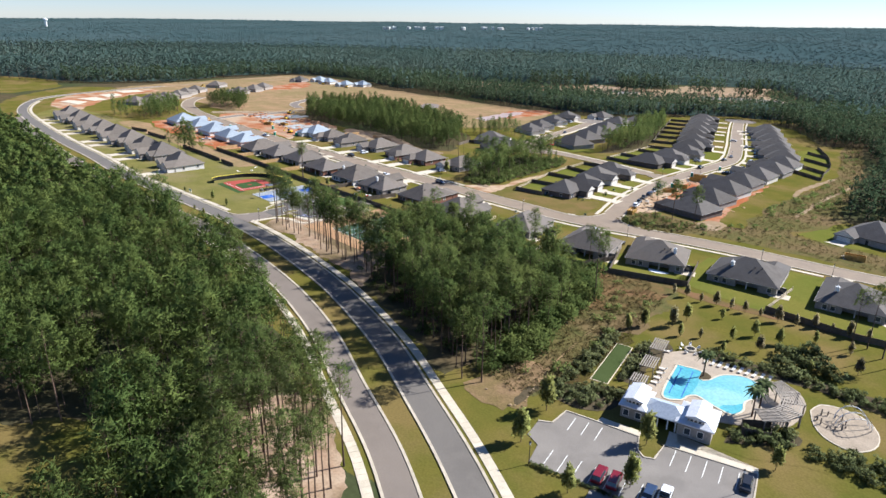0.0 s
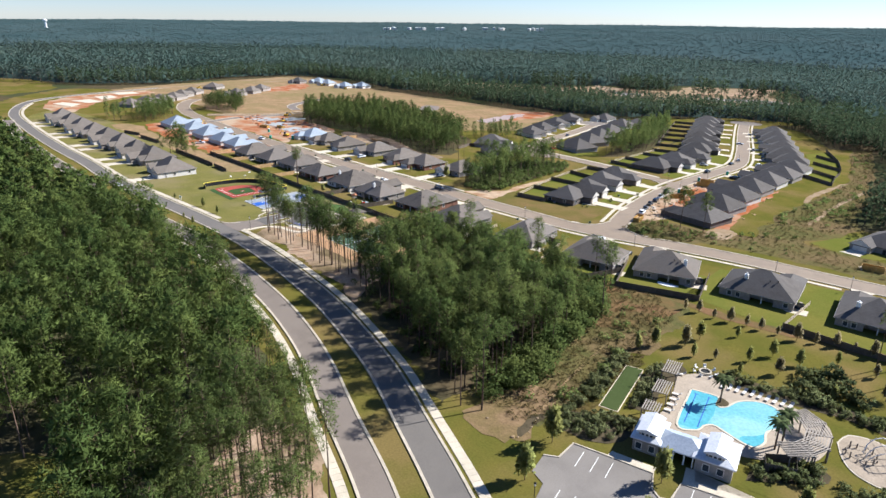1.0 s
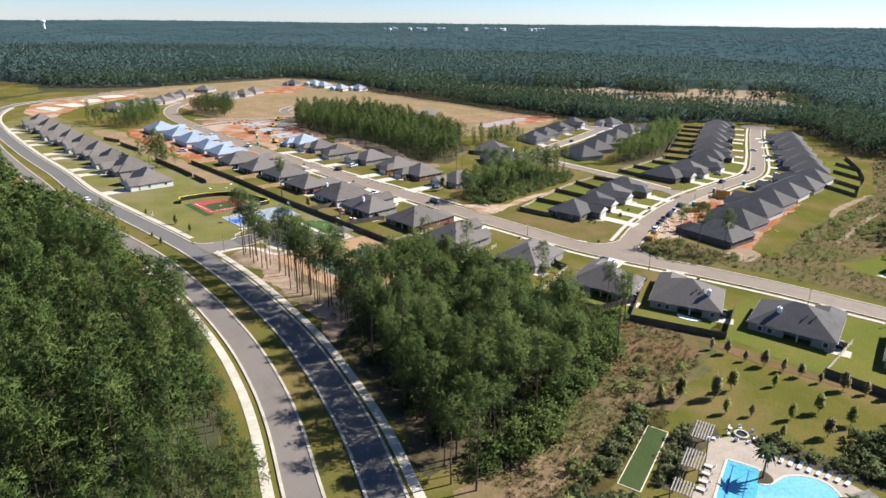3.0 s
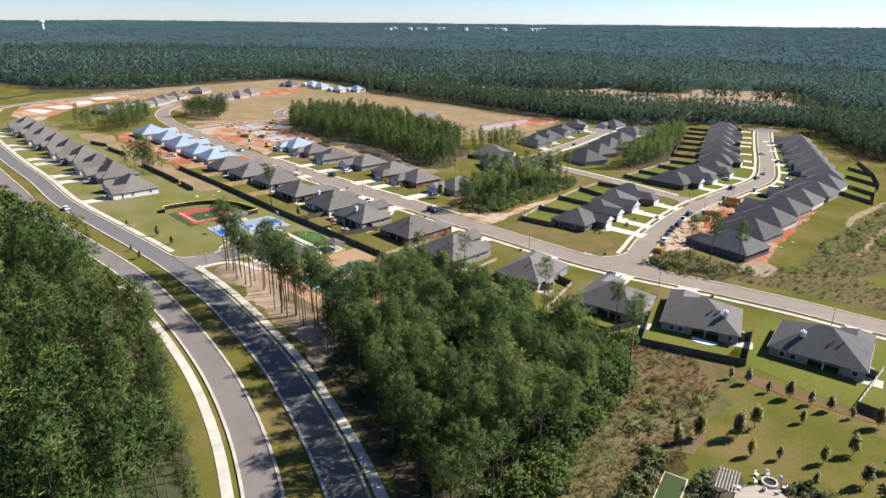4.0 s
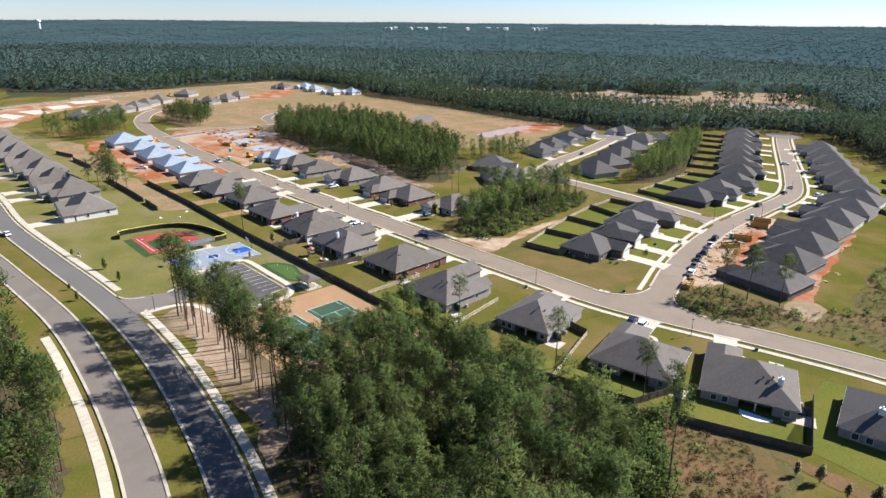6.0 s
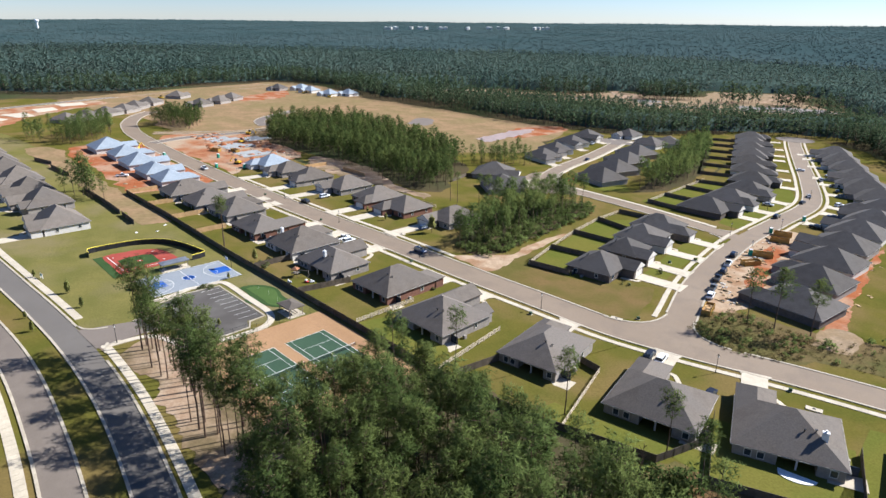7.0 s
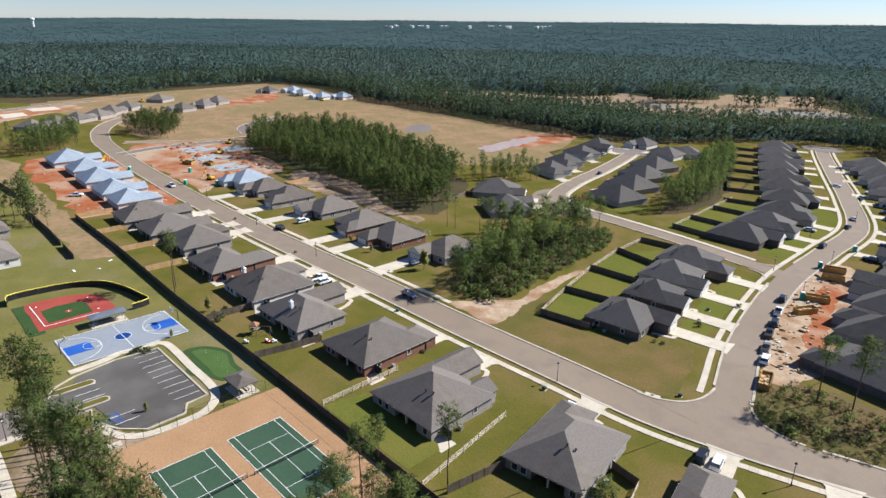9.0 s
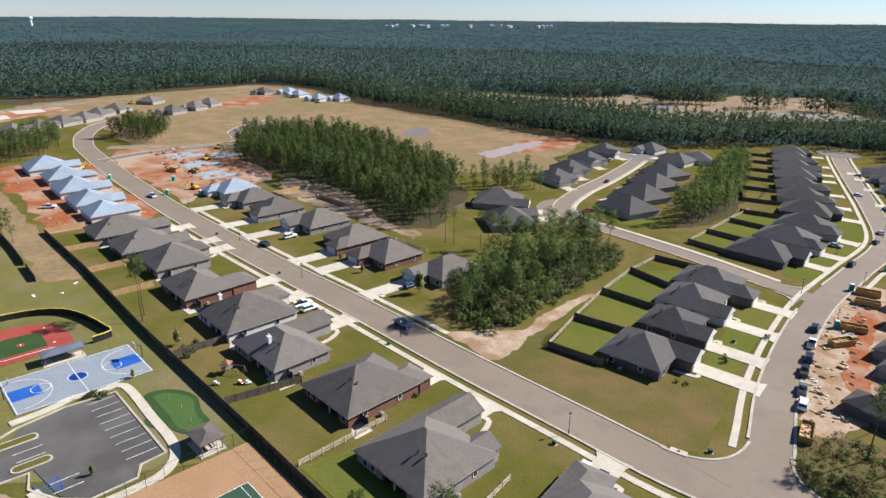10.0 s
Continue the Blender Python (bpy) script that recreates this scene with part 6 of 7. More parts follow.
def play_set(x, y, rot):
    e = thing("play_set", x, y, rot, "brown wooden garden play set with a swing beam", "play set")
    for k, (px, py) in enumerate(((-0.8, -0.8), (0.8, -0.8), (0.8, 0.8), (-0.8, 0.8))):
        bm = bmesh.new()
        tube(bm, (px, py, -0.2), (px, py, 2.5), 0.07, 0.07, 5)
        part("post", bm, M["timber"], e)
    bm = bmesh.new()
    box(bm, 0, 0, 1.3, 1.8, 1.8, 0.1)
    part("platform", bm, M["timber"], e)
    bm = bmesh.new()
    hip(bm, 0, 0, 1.7, 1.7, 2.6, 0.8, 0.15)
    part("roof", bm, M["red_dirt"], e, "reddish canvas roof")
    bm = bmesh.new()
    tube(bm, (0.8, 0, 2.3), (4.2, 0, 2.3), 0.07, 0.07, 5)
    part("beam", bm, M["timber"], e)
    for py in (-0.9, 0.9):
        bm = bmesh.new()
        tube(bm, (4.2, py, -0.2), (4.2, 0, 2.35), 0.06, 0.06, 5)
        part("leg", bm, M["timber"], e)
    for px in (1.8, 3.1):
        bm = bmesh.new()
        box(bm, px, 0, 0.5, 0.5, 0.2, 0.05)
        sw = part("swing", bm, M["black"], e)
        for s2 in (-0.22, 0.22):
            bm = bmesh.new()
            tube(bm, (px + s2, 0, 0.52), (px + s2, 0, 2.3), 0.015, 0.015, 3)
            part("chain", bm, M["black"], sw)
    bm = bmesh.new()
    vs = [bm.verts.new(p) for p in ((-0.3, 0.8, 1.35), (0.3, 0.8, 1.35), (0.3, 3.2, 0.1), (-0.3, 3.2, 0.1), (-0.3, 0.8, 1.27), (0.3, 0.8, 1.27), (0.3, 3.2, 0.02), (-0.3, 3.2, 0.02))]
    for q in ((0, 1, 2, 3), (7, 6, 5, 4), (0, 4, 5, 1), (1, 5, 6, 2), (2, 6, 7, 3), (3, 7, 4, 0)):
        bm.faces.new([vs[i] for i in q])
    part("slide", bm, M["toilet_green"], e, "green plastic slide")


play_set(-221, 166, 35)


def toy(x, y, rot, col, label):
    e = thing("garden_toy", x, y, rot, label, "toy", "toys on a lawn")
    bm = bmesh.new()
    box(bm, 0, 0, 0.12, 1.3, 0.7, 0.45, 0, 0.08)
    part("body", bm, PAINTS[col], e)
    bm = bmesh.new()
    box(bm, -0.2, 0, 0.57, 0.6, 0.6, 0.4, 0, 0.06)
    part("canopy", bm, M["white"], e)
    for px in (-0.4, 0.4):
        for py in (-0.36, 0.36):
            bm = bmesh.new()
            tube(bm, (px, py - 0.05, 0.16), (px, py + 0.05, 0.16), 0.18, 0.18, 8)
            part("wheel", bm, M["tyre"], e)


toy(-215, 166, 20, "bright red", "red and white plastic toy car on grass")
toy(-214, 167.2, 70, "white", "white plastic toy car on grass")
toy(-218, 162, 50, "silver", "pale plastic toy car on grass")
for k, (x, y) in enumerate(((-289, 151), (-294, 156), (-291.5, 145))):
    e = thing("toss_board", x, y, 30 + 80 * k, "sloping white game board on the lawn", "game board", "game boards")
    bm = bmesh.new()
    vs = [bm.verts.new(p) for p in ((-0.6, -0.3, 0.05), (0.6, -0.3, 0.3), (0.6, 0.3, 0.3), (-0.6, 0.3, 0.05), (-0.6, -0.3, 0.0), (0.6, -0.3, 0.0), (0.6, 0.3, 0.0), (-0.6, 0.3, 0.0))]
    for q in ((0, 1, 2, 3), (7, 6, 5, 4), (0, 4, 5, 1), (1, 5, 6, 2), (2, 6, 7, 3), (3, 7, 4, 0)):
        bm.faces.new([vs[i] for i in q])
    part("board", bm, M["white"], e)
m2 = pose(-85.0, 183.4, 0, 0, 0, 20)
patch("patio_slab", [tuple((m2 @ Vector((3.2 * math.cos(a), 1.8 * math.sin(a) if a > math.pi else 1.2, 0)))[:2]) for a in np.linspace(math.pi, 2 * math.pi, 13)], 0.2, M["white"], 0, label="white half-oval patio slab behind a house", category="patio", smooth=False, thick=0.15)
# kerb inlets
for x, y, a in ((-141, 215.5, 12), (-232, 217.5, 2), (-90, 209, 12)):
    e = thing("storm_drain", x, y, a, "pale concrete kerb inlet of a storm drain", "drain", "storm drains", 0.05)
    bm = bmesh.new()
    box(bm, 0, 0, 0.0, 3.2, 1.5, 0.22, 0, 0.04)
    part("slab", bm, M["concrete"], e)
    bm = bmesh.new()
    tube(bm, (0, 0.1, 0.2), (0, 0.1, 0.25), 0.32, 0.32, 10)
    part("cover", bm, M["black"], e, "dark iron cover")
stripes("bay_hatching", [(-208 + 0.9 * k, 127.7, 0.18, 3.6, 20) for k in range(5)] + [(-206.2, 126.0, 4.4, 0.18, 0), (-206.2, 129.5, 4.4, 0.18, 0)], 0.18, M["court_blue"], "blue hatching of a reserved bay")


# ---- the pool club; its own axes are turned 14 degrees ----
PO, PR = (-44.0, 108.0), 14.0
PM = pose(*PO, 0, 0, 0, PR)


def pw(u, v):
    p = PM @ Vector((u, v, 0))
    return p.x, p.y


def club(name, u, v, rot=0, label="", category="", group="", dz=0.2):
    return thing(name, *pw(u, v), PR + rot, label, category, group, dz)


patch("pool_garden", [pw(*p) for p in ((-24, 2), (-20, 30), (-4, 36), (24, 36), (44, 28), (44, 4), (24, -2), (10, -5), (-10, -5))], 0.06, M["lawn"], 0.5, 4, "green lawn round the pool club", "grass")
for k, pts in enumerate((((-13, 8), (-13, 29), (-7, 33), (-5, 28), (-8, 22), (-9, 10)), ((0, 31), (10, 30), (24, 30), (42, 27), (42, 33), (24, 34), (2, 35)), ((11, -2), (22, 4), (24, 8), (20, 8), (12, 2.5)), ((-24, 0), (-10, 5), (-10, -2), (-14, -6), (-22, -6)))):
    patch("planting_bed", [pw(*p) for p in pts], 0.10, M["mulch"], 0.4, 3, "mulched planting bed with shrubs", "planting bed")
patch("pool_deck", [pw(*p) for p in ((-6.8, 28), (-2, 32), (4, 29.6), (14, 29.2), (18, 28), (22.5, 26), (24, 20), (22, 12), (19.5, 9.6), (10.4, 5), (-5.6, 4.5), (-5.8, 16))], 0.20, M["deck"], 0, 2, "beige paved pool deck", "deck", thick=0.1)
POOL = ((-3.2, 23.8), (2.6, 23.8), (2.9, 20.0), (4.4, 20.6), (6.5, 24.5), (10.2, 26.8), (13.6, 26.2), (15.6, 23), (15.2, 19), (13.0, 15.5), (13.0, 11.5), (11.2, 8.6), (8.2, 9.4), (5.0, 11.2), (3.4, 11.9), (2.0, 10.5), (1.2, 8.3), (-2.9, 8.1))
loop = spline([pw(*p) for p in POOL] + [pw(*POOL[0])], 0.8)
patch("pool_water", [(p.x, p.y) for p in loop[:-1]], 0.27, M["water"], 0, label="clear turquoise water of a free-form pool", category="pool", smooth=False)
tagged(ribbon("pool_coping", offset(loop, 0.05), offset(loop, -0.4), 0.31, M["concrete"], 0.08), "pale coping round a free-form pool", "coping", "", "structure")
patch("lap_water", [pw(*p) for p in ((-3.0, 23.5), (2.4, 23.5), (2.7, 20.2), (2.9, 16), (2.2, 11.2), (1.2, 8.6), (-2.7, 8.4))], 0.276, M["deep_water"], 0, label="deeper blue-green water of the lap lanes", category="pool", smooth=False)
patch("deep_water", [pw(*p) for p in ((12.6, 14.8), (12.7, 11.6), (11.0, 9.1), (8.6, 9.8), (9.0, 11.6), (10.8, 12.6))], 0.276, M["deep_water"], 0, 1, label="deeper blue-green water at one end of the pool", category="pool")
stripes("lane_lines", [(-1.7, 15.8, 0.22, 12.5, 0), (0.9, 15.8, 0.22, 12.5, 0), (-1.7, 22.2, 1.0, 0.22, 0), (0.9, 22.2, 1.0, 0.22, 0)], 0.285, M["court_blue"], "dark blue lane lines in the pool", "marking", PR, PO)

e = club("pool_house", 0.5, -0.5, 0, "white pool house with two white-roofed pavilions and a link", "building", "", 0.0)
bm = bmesh.new()
box(bm, -6.4, -0.2, -0.5, 4.6, 7.4, 3.6)
part("wall", bm, M["brick_grey"], e)
for nm, px, z0, w2, d2, h2 in (("wall", 5.4, -0.5, 6.2, 7.4, 3.6), ("clerestory", -6.4, 3.0, 3.0, 5.4, 1.7), ("clerestory", 5.4, 3.0, 3.0, 5.4, 1.7)):
    bm = bmesh.new()
    box(bm, px, -0.2 if w2 > 5 else -0.6, z0, w2, d2, h2)
    part(nm, bm, M["brick_grey"], e)
bm = bmesh.new()
box(bm, -0.7, 1.6, -0.5, 7.2, 0.3, 3.3)
part("rear_wall", bm, M["siding"], e)
for nm, px, py, w, d, z, kk, g2 in (("low_roof", -6.4, -0.2, 5.0, 7.8, 3.15, 0.40, ""), ("low_roof", 5.4, -0.2, 6.8, 7.8, 3.15, 0.36, ""), ("link_roof", -0.7, -0.6, 9.4, 6.0, 2.7, 0.46, ""), ("high_roof", -6.4, -0.6, 3.4, 6.2, 4.65, 0.30, "+y-y"), ("high_roof", 5.4, -0.6, 3.4, 6.2, 4.65, 0.30, "+y-y")):
    bm = bmesh.new()
    hip(bm, px, py, w, d, z, kk, 0.25, g2)
    part(nm, bm, M["shaded_link_metal" if nm == "link_roof" else "white_metal"], e)
for px in (-6.4, 5.4):
    for dx in (-0.75, 0, 0.75):
        window(e, px + dx, -3.32, 3.95, 0.5, 0.8, -90)
    window(e, px - 1.2, -3.92, 1.5, 1.0, 1.3, -90)
    window(e, px + 1.2, -3.92, 1.5, 1.0, 1.3, -90)
for px in (-3.4, -1.5, 0.4, 1.9):
    bm = bmesh.new()
    box(bm, px, -3.3, -0.3, 0.25, 0.25, 3.1)
    part("column", bm, M["white"], e)


def pergola(u, v, rot, w, d, label="dark timber pergola with open slats", h=2.5):
    e = club("pergola", u, v, rot, label, "pergola", "pergolas by the pool")
    for sx in (-1, 1):
        for sy in (-1, 1):
            bm = bmesh.new()
            box(bm, sx * (w / 2 - 0.3), sy * (d / 2 - 0.3), -0.2, 0.2, 0.2, h + 0.2)
            part("post", bm, M["timber"], e)
        bm = bmesh.new()
        box(bm, sx * (w / 2 - 0.3), 0, h, 0.12, d, 0.2)
        part("beam", bm, M["timber"], e)
    for i in range(int(d / 0.5)):
        bm = bmesh.new()
        box(bm, 0, -d / 2 + 0.2 + i * 0.5, h + 0.2, w + 0.4, 0.2, 0.16)
        part("slat", bm, M["slat"], e)


pergola(-8.0, 26.0, 90, 5.6, 3.6)
pergola(-7.8, 16.2, 90, 5.2, 3.5)
pergola(-7.9, 7.5, 90, 3.4, 3.6)
for i in range(5):
    a = radians(48 - i * 27)
    pergola(15.0 + 6.2 * math.cos(a), 15.2 + 7.8 * math.sin(a), math.degrees(a) - 90, 5.0, 4.6, "dark timber pergola bay in a curved row")

e = club("fire_pit", -1.8, 33.0, 0, "round stone fire pit with a ring of white chairs", "fire pit", "", 0.1)
bm = bmesh.new()
for i in range(14):
    a = i * 2 * math.pi / 14
    box(bm, 1.2 * math.cos(a), 1.2 * math.sin(a), -0.2, 0.4, 0.55, 0.75, math.degrees(a), 0.04)
part("ring", bm, M["concrete"], e)
bm = bmesh.new()
tube(bm, (0, 0, -0.1), (0, 0, 0.3), 1.05, 1.05, 14)
part("coals", bm, M["tyre"], e)


def lounger():
    e = new("sun_lounger")
    tagged(e, "white sun lounger on the pool deck", "sun lounger", "loungers by the pool")
    bm = bmesh.new()
    box(bm, 0.25, 0, 0.3, 1.4, 0.65, 0.08)
    part("seat", bm, M["siding"], e)
    bm = bmesh.new()
    r = bmesh.ops.create_cube(bm, size=1, matrix=Matrix.Translation((-0.7, 0, 0.55)) @ Matrix.Rotation(radians(40), 4, "Y") @ Matrix.Diagonal((0.75, 0.65, 0.08, 1)))
    part("backrest", bm, M["siding"], e)
    for sx in (-0.35, 0.8):
        for sy in (-0.27, 0.27):
            bm = bmesh.new()
            box(bm, sx, sy, 0, 0.06, 0.06, 0.32)
            part("leg", bm, M["siding"], e)
    return e


lg = lounger()
spots = [(2.6 + i * 1.5, 28.7 - 0.004 * i * i, 80 - i) for i in range(10)] + [(-5.2, 12 + i * 2.4, 0) for i in range(4)] + [(-6.2, 28.5, 20)]
for i, (u, v, r) in enumerate(spots):
    x, y = pw(u, v)
    m = pose(x, y, Z(x, y) + 0.2, 0, 0, PR + r + 180)
    if i:
        copy_thing(lg, m)
    else:
        lg.matrix_world = m
for i in range(7):
    a = i * 2 * math.pi / 7
    x, y = pw(-1.8 + 2.4 * math.cos(a), 33 + 2.4 * math.sin(a))
    e = thing("garden_chair", x, y, PR + math.degrees(a), "white garden chair by the fire pit", "chair", "chairs round the fire pit", 0.06)
    bm = bmesh.new()
    box(bm, 0, 0, 0.35, 0.6, 0.6, 0.08)
    part("seat", bm, M["white"], e)
    bm = bmesh.new()
    box(bm, 0.3, 0, 0.4, 0.08, 0.6, 0.55)
    part("backrest", bm, M["white"], e)
    for sx in (-0.25, 0.25):
        for sy in (-0.25, 0.25):
            bm = bmesh.new()
            box(bm, sx, sy, 0, 0.06, 0.06, 0.36)
            part("leg", bm, M["white"], e)

fence("old", (-32.5, 116.7), (-28.3, 120.5), (-26.9, 116.2), (-31.4, 113.9), (-32.5, 116.7))
# bowling lawn
patch("bowling_border", [pw(*p) for p in ((-18.0, 5.8), (-13.9, 5.8), (-13.9, 26.0), (-18.0, 26.0))], 0.16, M["rail"], 0, label="pale timber edging of a bowling lawn", category="edging", smooth=False, thick=0.1)
patch("bowling_lawn", [pw(*p) for p in ((-17.8, 6.0), (-14.1, 6.0), (-14.1, 25.8), (-17.8, 25.8))], 0.19, M["bowling"], 0, label="dark green bowling lawn", category="bowling lawn", smooth=False)
# playground
lp = [pw(*p) for p in ((24.7, 20), (26.5, 24), (31, 24.8), (35.2, 22.5), (37, 17.4), (36, 12.2), (32.5, 9), (28, 10.5), (25.6, 14.5))]
patch("play_edge", lp, 0.2, M["concrete"], 0, 1.5, "pale kerb round a play area", "kerb", thick=0.1)
cxp, cyp = pw(31, 17)
patch("play_surface", [(cxp + (x - cxp) * 0.96, cyp + (y - cyp) * 0.96) for x, y in lp], 0.23, M["play_sand"], 0, 1.5, "beige bark play surface", "play area")
e = club("climbing_frame", 32.3, 18.5, 20, "white tube climbing frame with rope nets", "climbing frame", "", 0.2)
for k in range(3):
    bm = bmesh.new()
    prev = None
    for i in range(11):
        a = math.pi * i / 10
        p = Vector((3.2 * math.cos(a), (k - 1) * 1.4 * math.sin(a) + (k - 1) * 0.9, 3.4 * math.sin(a) - 0.1))
        out = Vector((math.cos(a), (k - 1) * 0.4 * math.sin(a), math.sin(a))).normalized() * 0.09
        ring_v = [bm.verts.new(p + out * math.cos(b) + Vector((0, 0.09 * math.sin(b), 0))) for b in (0, 1.05, 2.09, 3.14, 4.19, 5.24)]
        if prev is not None:
            for q in range(6):
                bm.faces.new((prev[q], prev[(q + 1) % 6], ring_v[(q + 1) % 6], ring_v[q]))
        prev = ring_v
    part("arch", bm, M["white"], e)
bm = bmesh.new()
for i in range(9):
    a = math.pi * (i + 0.5) / 9
    z = 3.4 * math.sin(a)
    tube(bm, (3.2 * math.cos(a), -2.2 * math.sin(a) - 0.8, z), (3.2 * math.cos(a), 2.2 * math.sin(a) + 0.8, z), 0.04, 0.04, 4)
part("net", bm, M["timber"], e)
e = club("play_structure", 28.6, 17.5, -15, "dark timber play structure with a ring of stepping posts", "play structure", "", 0.2)
for i in range(12):
    a = i * math.pi / 6
    bm = bmesh.new()
    tube(bm, (2.6 * math.cos(a), 2.6 * math.sin(a), -0.1), (2.6 * math.cos(a), 2.6 * math.sin(a), 0.5 + 0.5 * (i % 3)), 0.14, 0.14, 6)
    part("post", bm, M["timber"], e)
bm = bmesh.new()
for i in range(12):
    a, b = i * math.pi / 6, (i + 1) * math.pi / 6
    tube(bm, (2.6 * math.cos(a), 2.6 * math.sin(a), 0.6), (2.6 * math.cos(b), 2.6 * math.sin(b), 0.6), 0.06, 0.06, 4)
part("rope", bm, M["timber"], e)
# club car park
LOT = ((-21.2, -15.6), (-18.6, -14.6), (-17.8, -9.2), (-11.4, -9.2), (-3, -9.4), (-2.2, -13.6), (-0.6, -15.2), (1.2, -14.6), (1.8, -9.4), (17.8, -8.4), (18.2, -27), (22, -27), (22, -36), (-6, -36), (-6, -28), (-17.7, -28), (-18.3, -22.7), (-21.2, -20.7))
patch("club_car_park", [pw(*p) for p in LOT], 0.13, M["pale_asphalt"], 0, label="pale grey asphalt car park with white bays", category="car park", smooth=False)
ln = [Vector((*pw(*p), 0)) for p in LOT[:11]]
tagged(ribbon("kerb", offset(ln, 0.22), offset(ln, -0.1), 0.27, M["kerb"], 0.2), "pale concrete kerb of a car park", "kerb", "", "structure")
patch("front_walk", [pw(*p) for p in ((-11.4, -9.0), (-3, -9.2), (-3, -7.6), (-11, -7.4))], 0.24, M["concrete"], 0, label="pale concrete walk before the pool house", category="path", smooth=False, thick=0.1)
patch("front_walk", [pw(*p) for p in ((1.9, -9.2), (17.8, -8.2), (17.8, -6.8), (3.6, -7.4), (3.2, -4.4), (1.6, -4.4))], 0.24, M["concrete"], 0, label="pale concrete walk before the pool house", category="path", smooth=False, thick=0.1)
stripes("bay_lines", [(4.0 + i * 2.75, -12.4, 0.13, 5.2, 0) for i in range(5)] + [(-15.3 + i * 2.75, -12.9, 0.13, 4.8, 0) for i in range(3)] + [(-15.2 + i * 2.75, -25.2, 0.13, 5.2, 0) for i in range(8)], 0.165, M["paint"], "white painted parking bay lines", "marking", PR, PO)
for u, v, r, c, k in ((-5.7, -25.2, 90, "dark red", "suv"), (-3.0, -25.2, 92, "dark red", "suv"), (2.8, -25.0, 90, "dark blue", "saloon"), (5.2, -24.4, 90, "white", "pickup"), (16.4, -13, 90, "black", "saloon")):
    park(*pw(u, v), PR + r, c, k, 0.13)


# ---- single trees, palms and shrubs ----
def small_crown(seed, h, r, tufts, n, low=0.25, leaf=1.0, taper=0.0):
    rg2 = np.random.default_rng(seed)
    c = rg2.normal(size=(tufts, 3))
    c /= np.linalg.norm(c, axis=1, keepdims=True)
    c *= rg2.uniform(0.45, 1.0, (tufts, 1))
    c[:, :2] *= 1 - taper * (c[:, 2:] + 0.6) / 1.6
    c = c * np.array((r, r, h * (1 - low) / 2)) + np.array((0, 0, h * (1 + low) / 2))
    v, f = blades(rg2, c, rg2.uniform(0.3, 0.6, tufts) * (r / 1.2), n, 0.75 * leaf, 0.3 * leaf)
    return v, f, soft(v, h * (0.3 + 0.5 * low), 0.9, 0.5, 0.6)


SAPL = []
for i in range(4):
    h = (3.6, 4.4, 3.0, 5.0)[i]
    v, f, nn = small_crown(200 + i, h, (1.2, 1.5, 1.0, 1.8)[i], 80, 14, 0.14, 0.85, 0.7)
    bm = bmesh.new()
    tube(bm, (0, 0, -0.3), (0.05, 0, h * 0.75), 0.09, 0.03, 6)
    for a in (0.3, 2.2, 4.4):
        tube(bm, (0, 0, h * 0.4), (math.cos(a) * 0.7, math.sin(a) * 0.7, h * 0.7), 0.04, 0.015, 4)
    tm = bpy.data.meshes.new("trunk")
    bm.to_mesh(tm)
    bm.free()
    tm.materials.append(M["bark"])
    SAPL.append((tm, mesh_of("crown", v, f, M["oak"], nn), mesh_of("crown", v, f, M["rust_oak"], nn)))


def sapling(x, y, i, s=1.0, rust=False, label="", group="young trees"):
    e = thing("young_tree", x, y, (x * 37) % 360, label or ("young tree with russet leaves on grass" if rust else "young broad-leaved tree on grass"), "tree", group)
    e.scale = (s * 0.8, s * 0.8, s * 1.18)
    for nm, me in (("trunk", SAPL[i][0]), ("crown", SAPL[i][2 if rust else 1])):
        new(nm, me).parent = e


rg3 = random.Random(21)
for i, (x, y) in enumerate(((-73, 170), (-69.5, 171), (-65, 170.5), (-61, 171.5), (-57, 172.5), (-53.5, 173), (-49.5, 173.5), (-45, 174), (-41, 176), (-37, 178), (-33, 179), (-29, 179), (-25, 180))):
    sapling(x, y, i % 4, 0.72 + 0.1 * (i * 7 % 5) / 4, True, "small grey-brown tree in a mulched row", "trees in a row")
for x, y, i, s, r in ((-68, 143, 3, 0.9, 0), (-63, 149, 3, 0.95, 1), (-62, 155, 1, 1.0, 0), (-46, 160, 1, 0.9, 0), (-49, 153, 0, 0.9, 0), (-42, 152, 1, 0.9, 1), (-40, 160, 1, 0.9, 0), (-62, 92, 3, 1.35, 0), (-59, 80, 3, 1.2, 0), (-42.5, 97, 3, 1.2, 0),
                      (-38.5, 84, 3, 1.15, 0), (-45, 75, 1, 1.1, 0), (-23, 108, 1, 1.0, 0), (-231, 99, 2, 0.8, 0), (-240, 99.5, 2, 0.6, 0), (-250, 112, 0, 0.9, 0), (-238, 112, 0, 0.7, 0), (-268, 108, 2, 0.7, 0), (-240, 163, 1, 0.8, 0),
                      (-222, 244, 0, 0.9, 0), (-249, 224, 2, 0.8, 0), (-262, 225, 2, 0.7, 0), (-226, 227, 1, 1.3, 0), (-70, 138, 0, 1.0, 0), (-59, 145, 0, 0.85, 0), (-55, 148, 2, 0.8, 1), (-48, 145, 0, 0.7, 0), (-30, 150, 0, 0.8, 0), (-22, 158, 1, 0.9, 1), (-34, 168, 0, 0.8, 0), (-56, 164, 0, 0.7, 0), (-26, 168, 2, 1.0, 1), (-205, 134, 2, 0.6, 0), (-232, 150, 2, 0.6, 0)):
    sapling(x, y, i, s, bool(r))

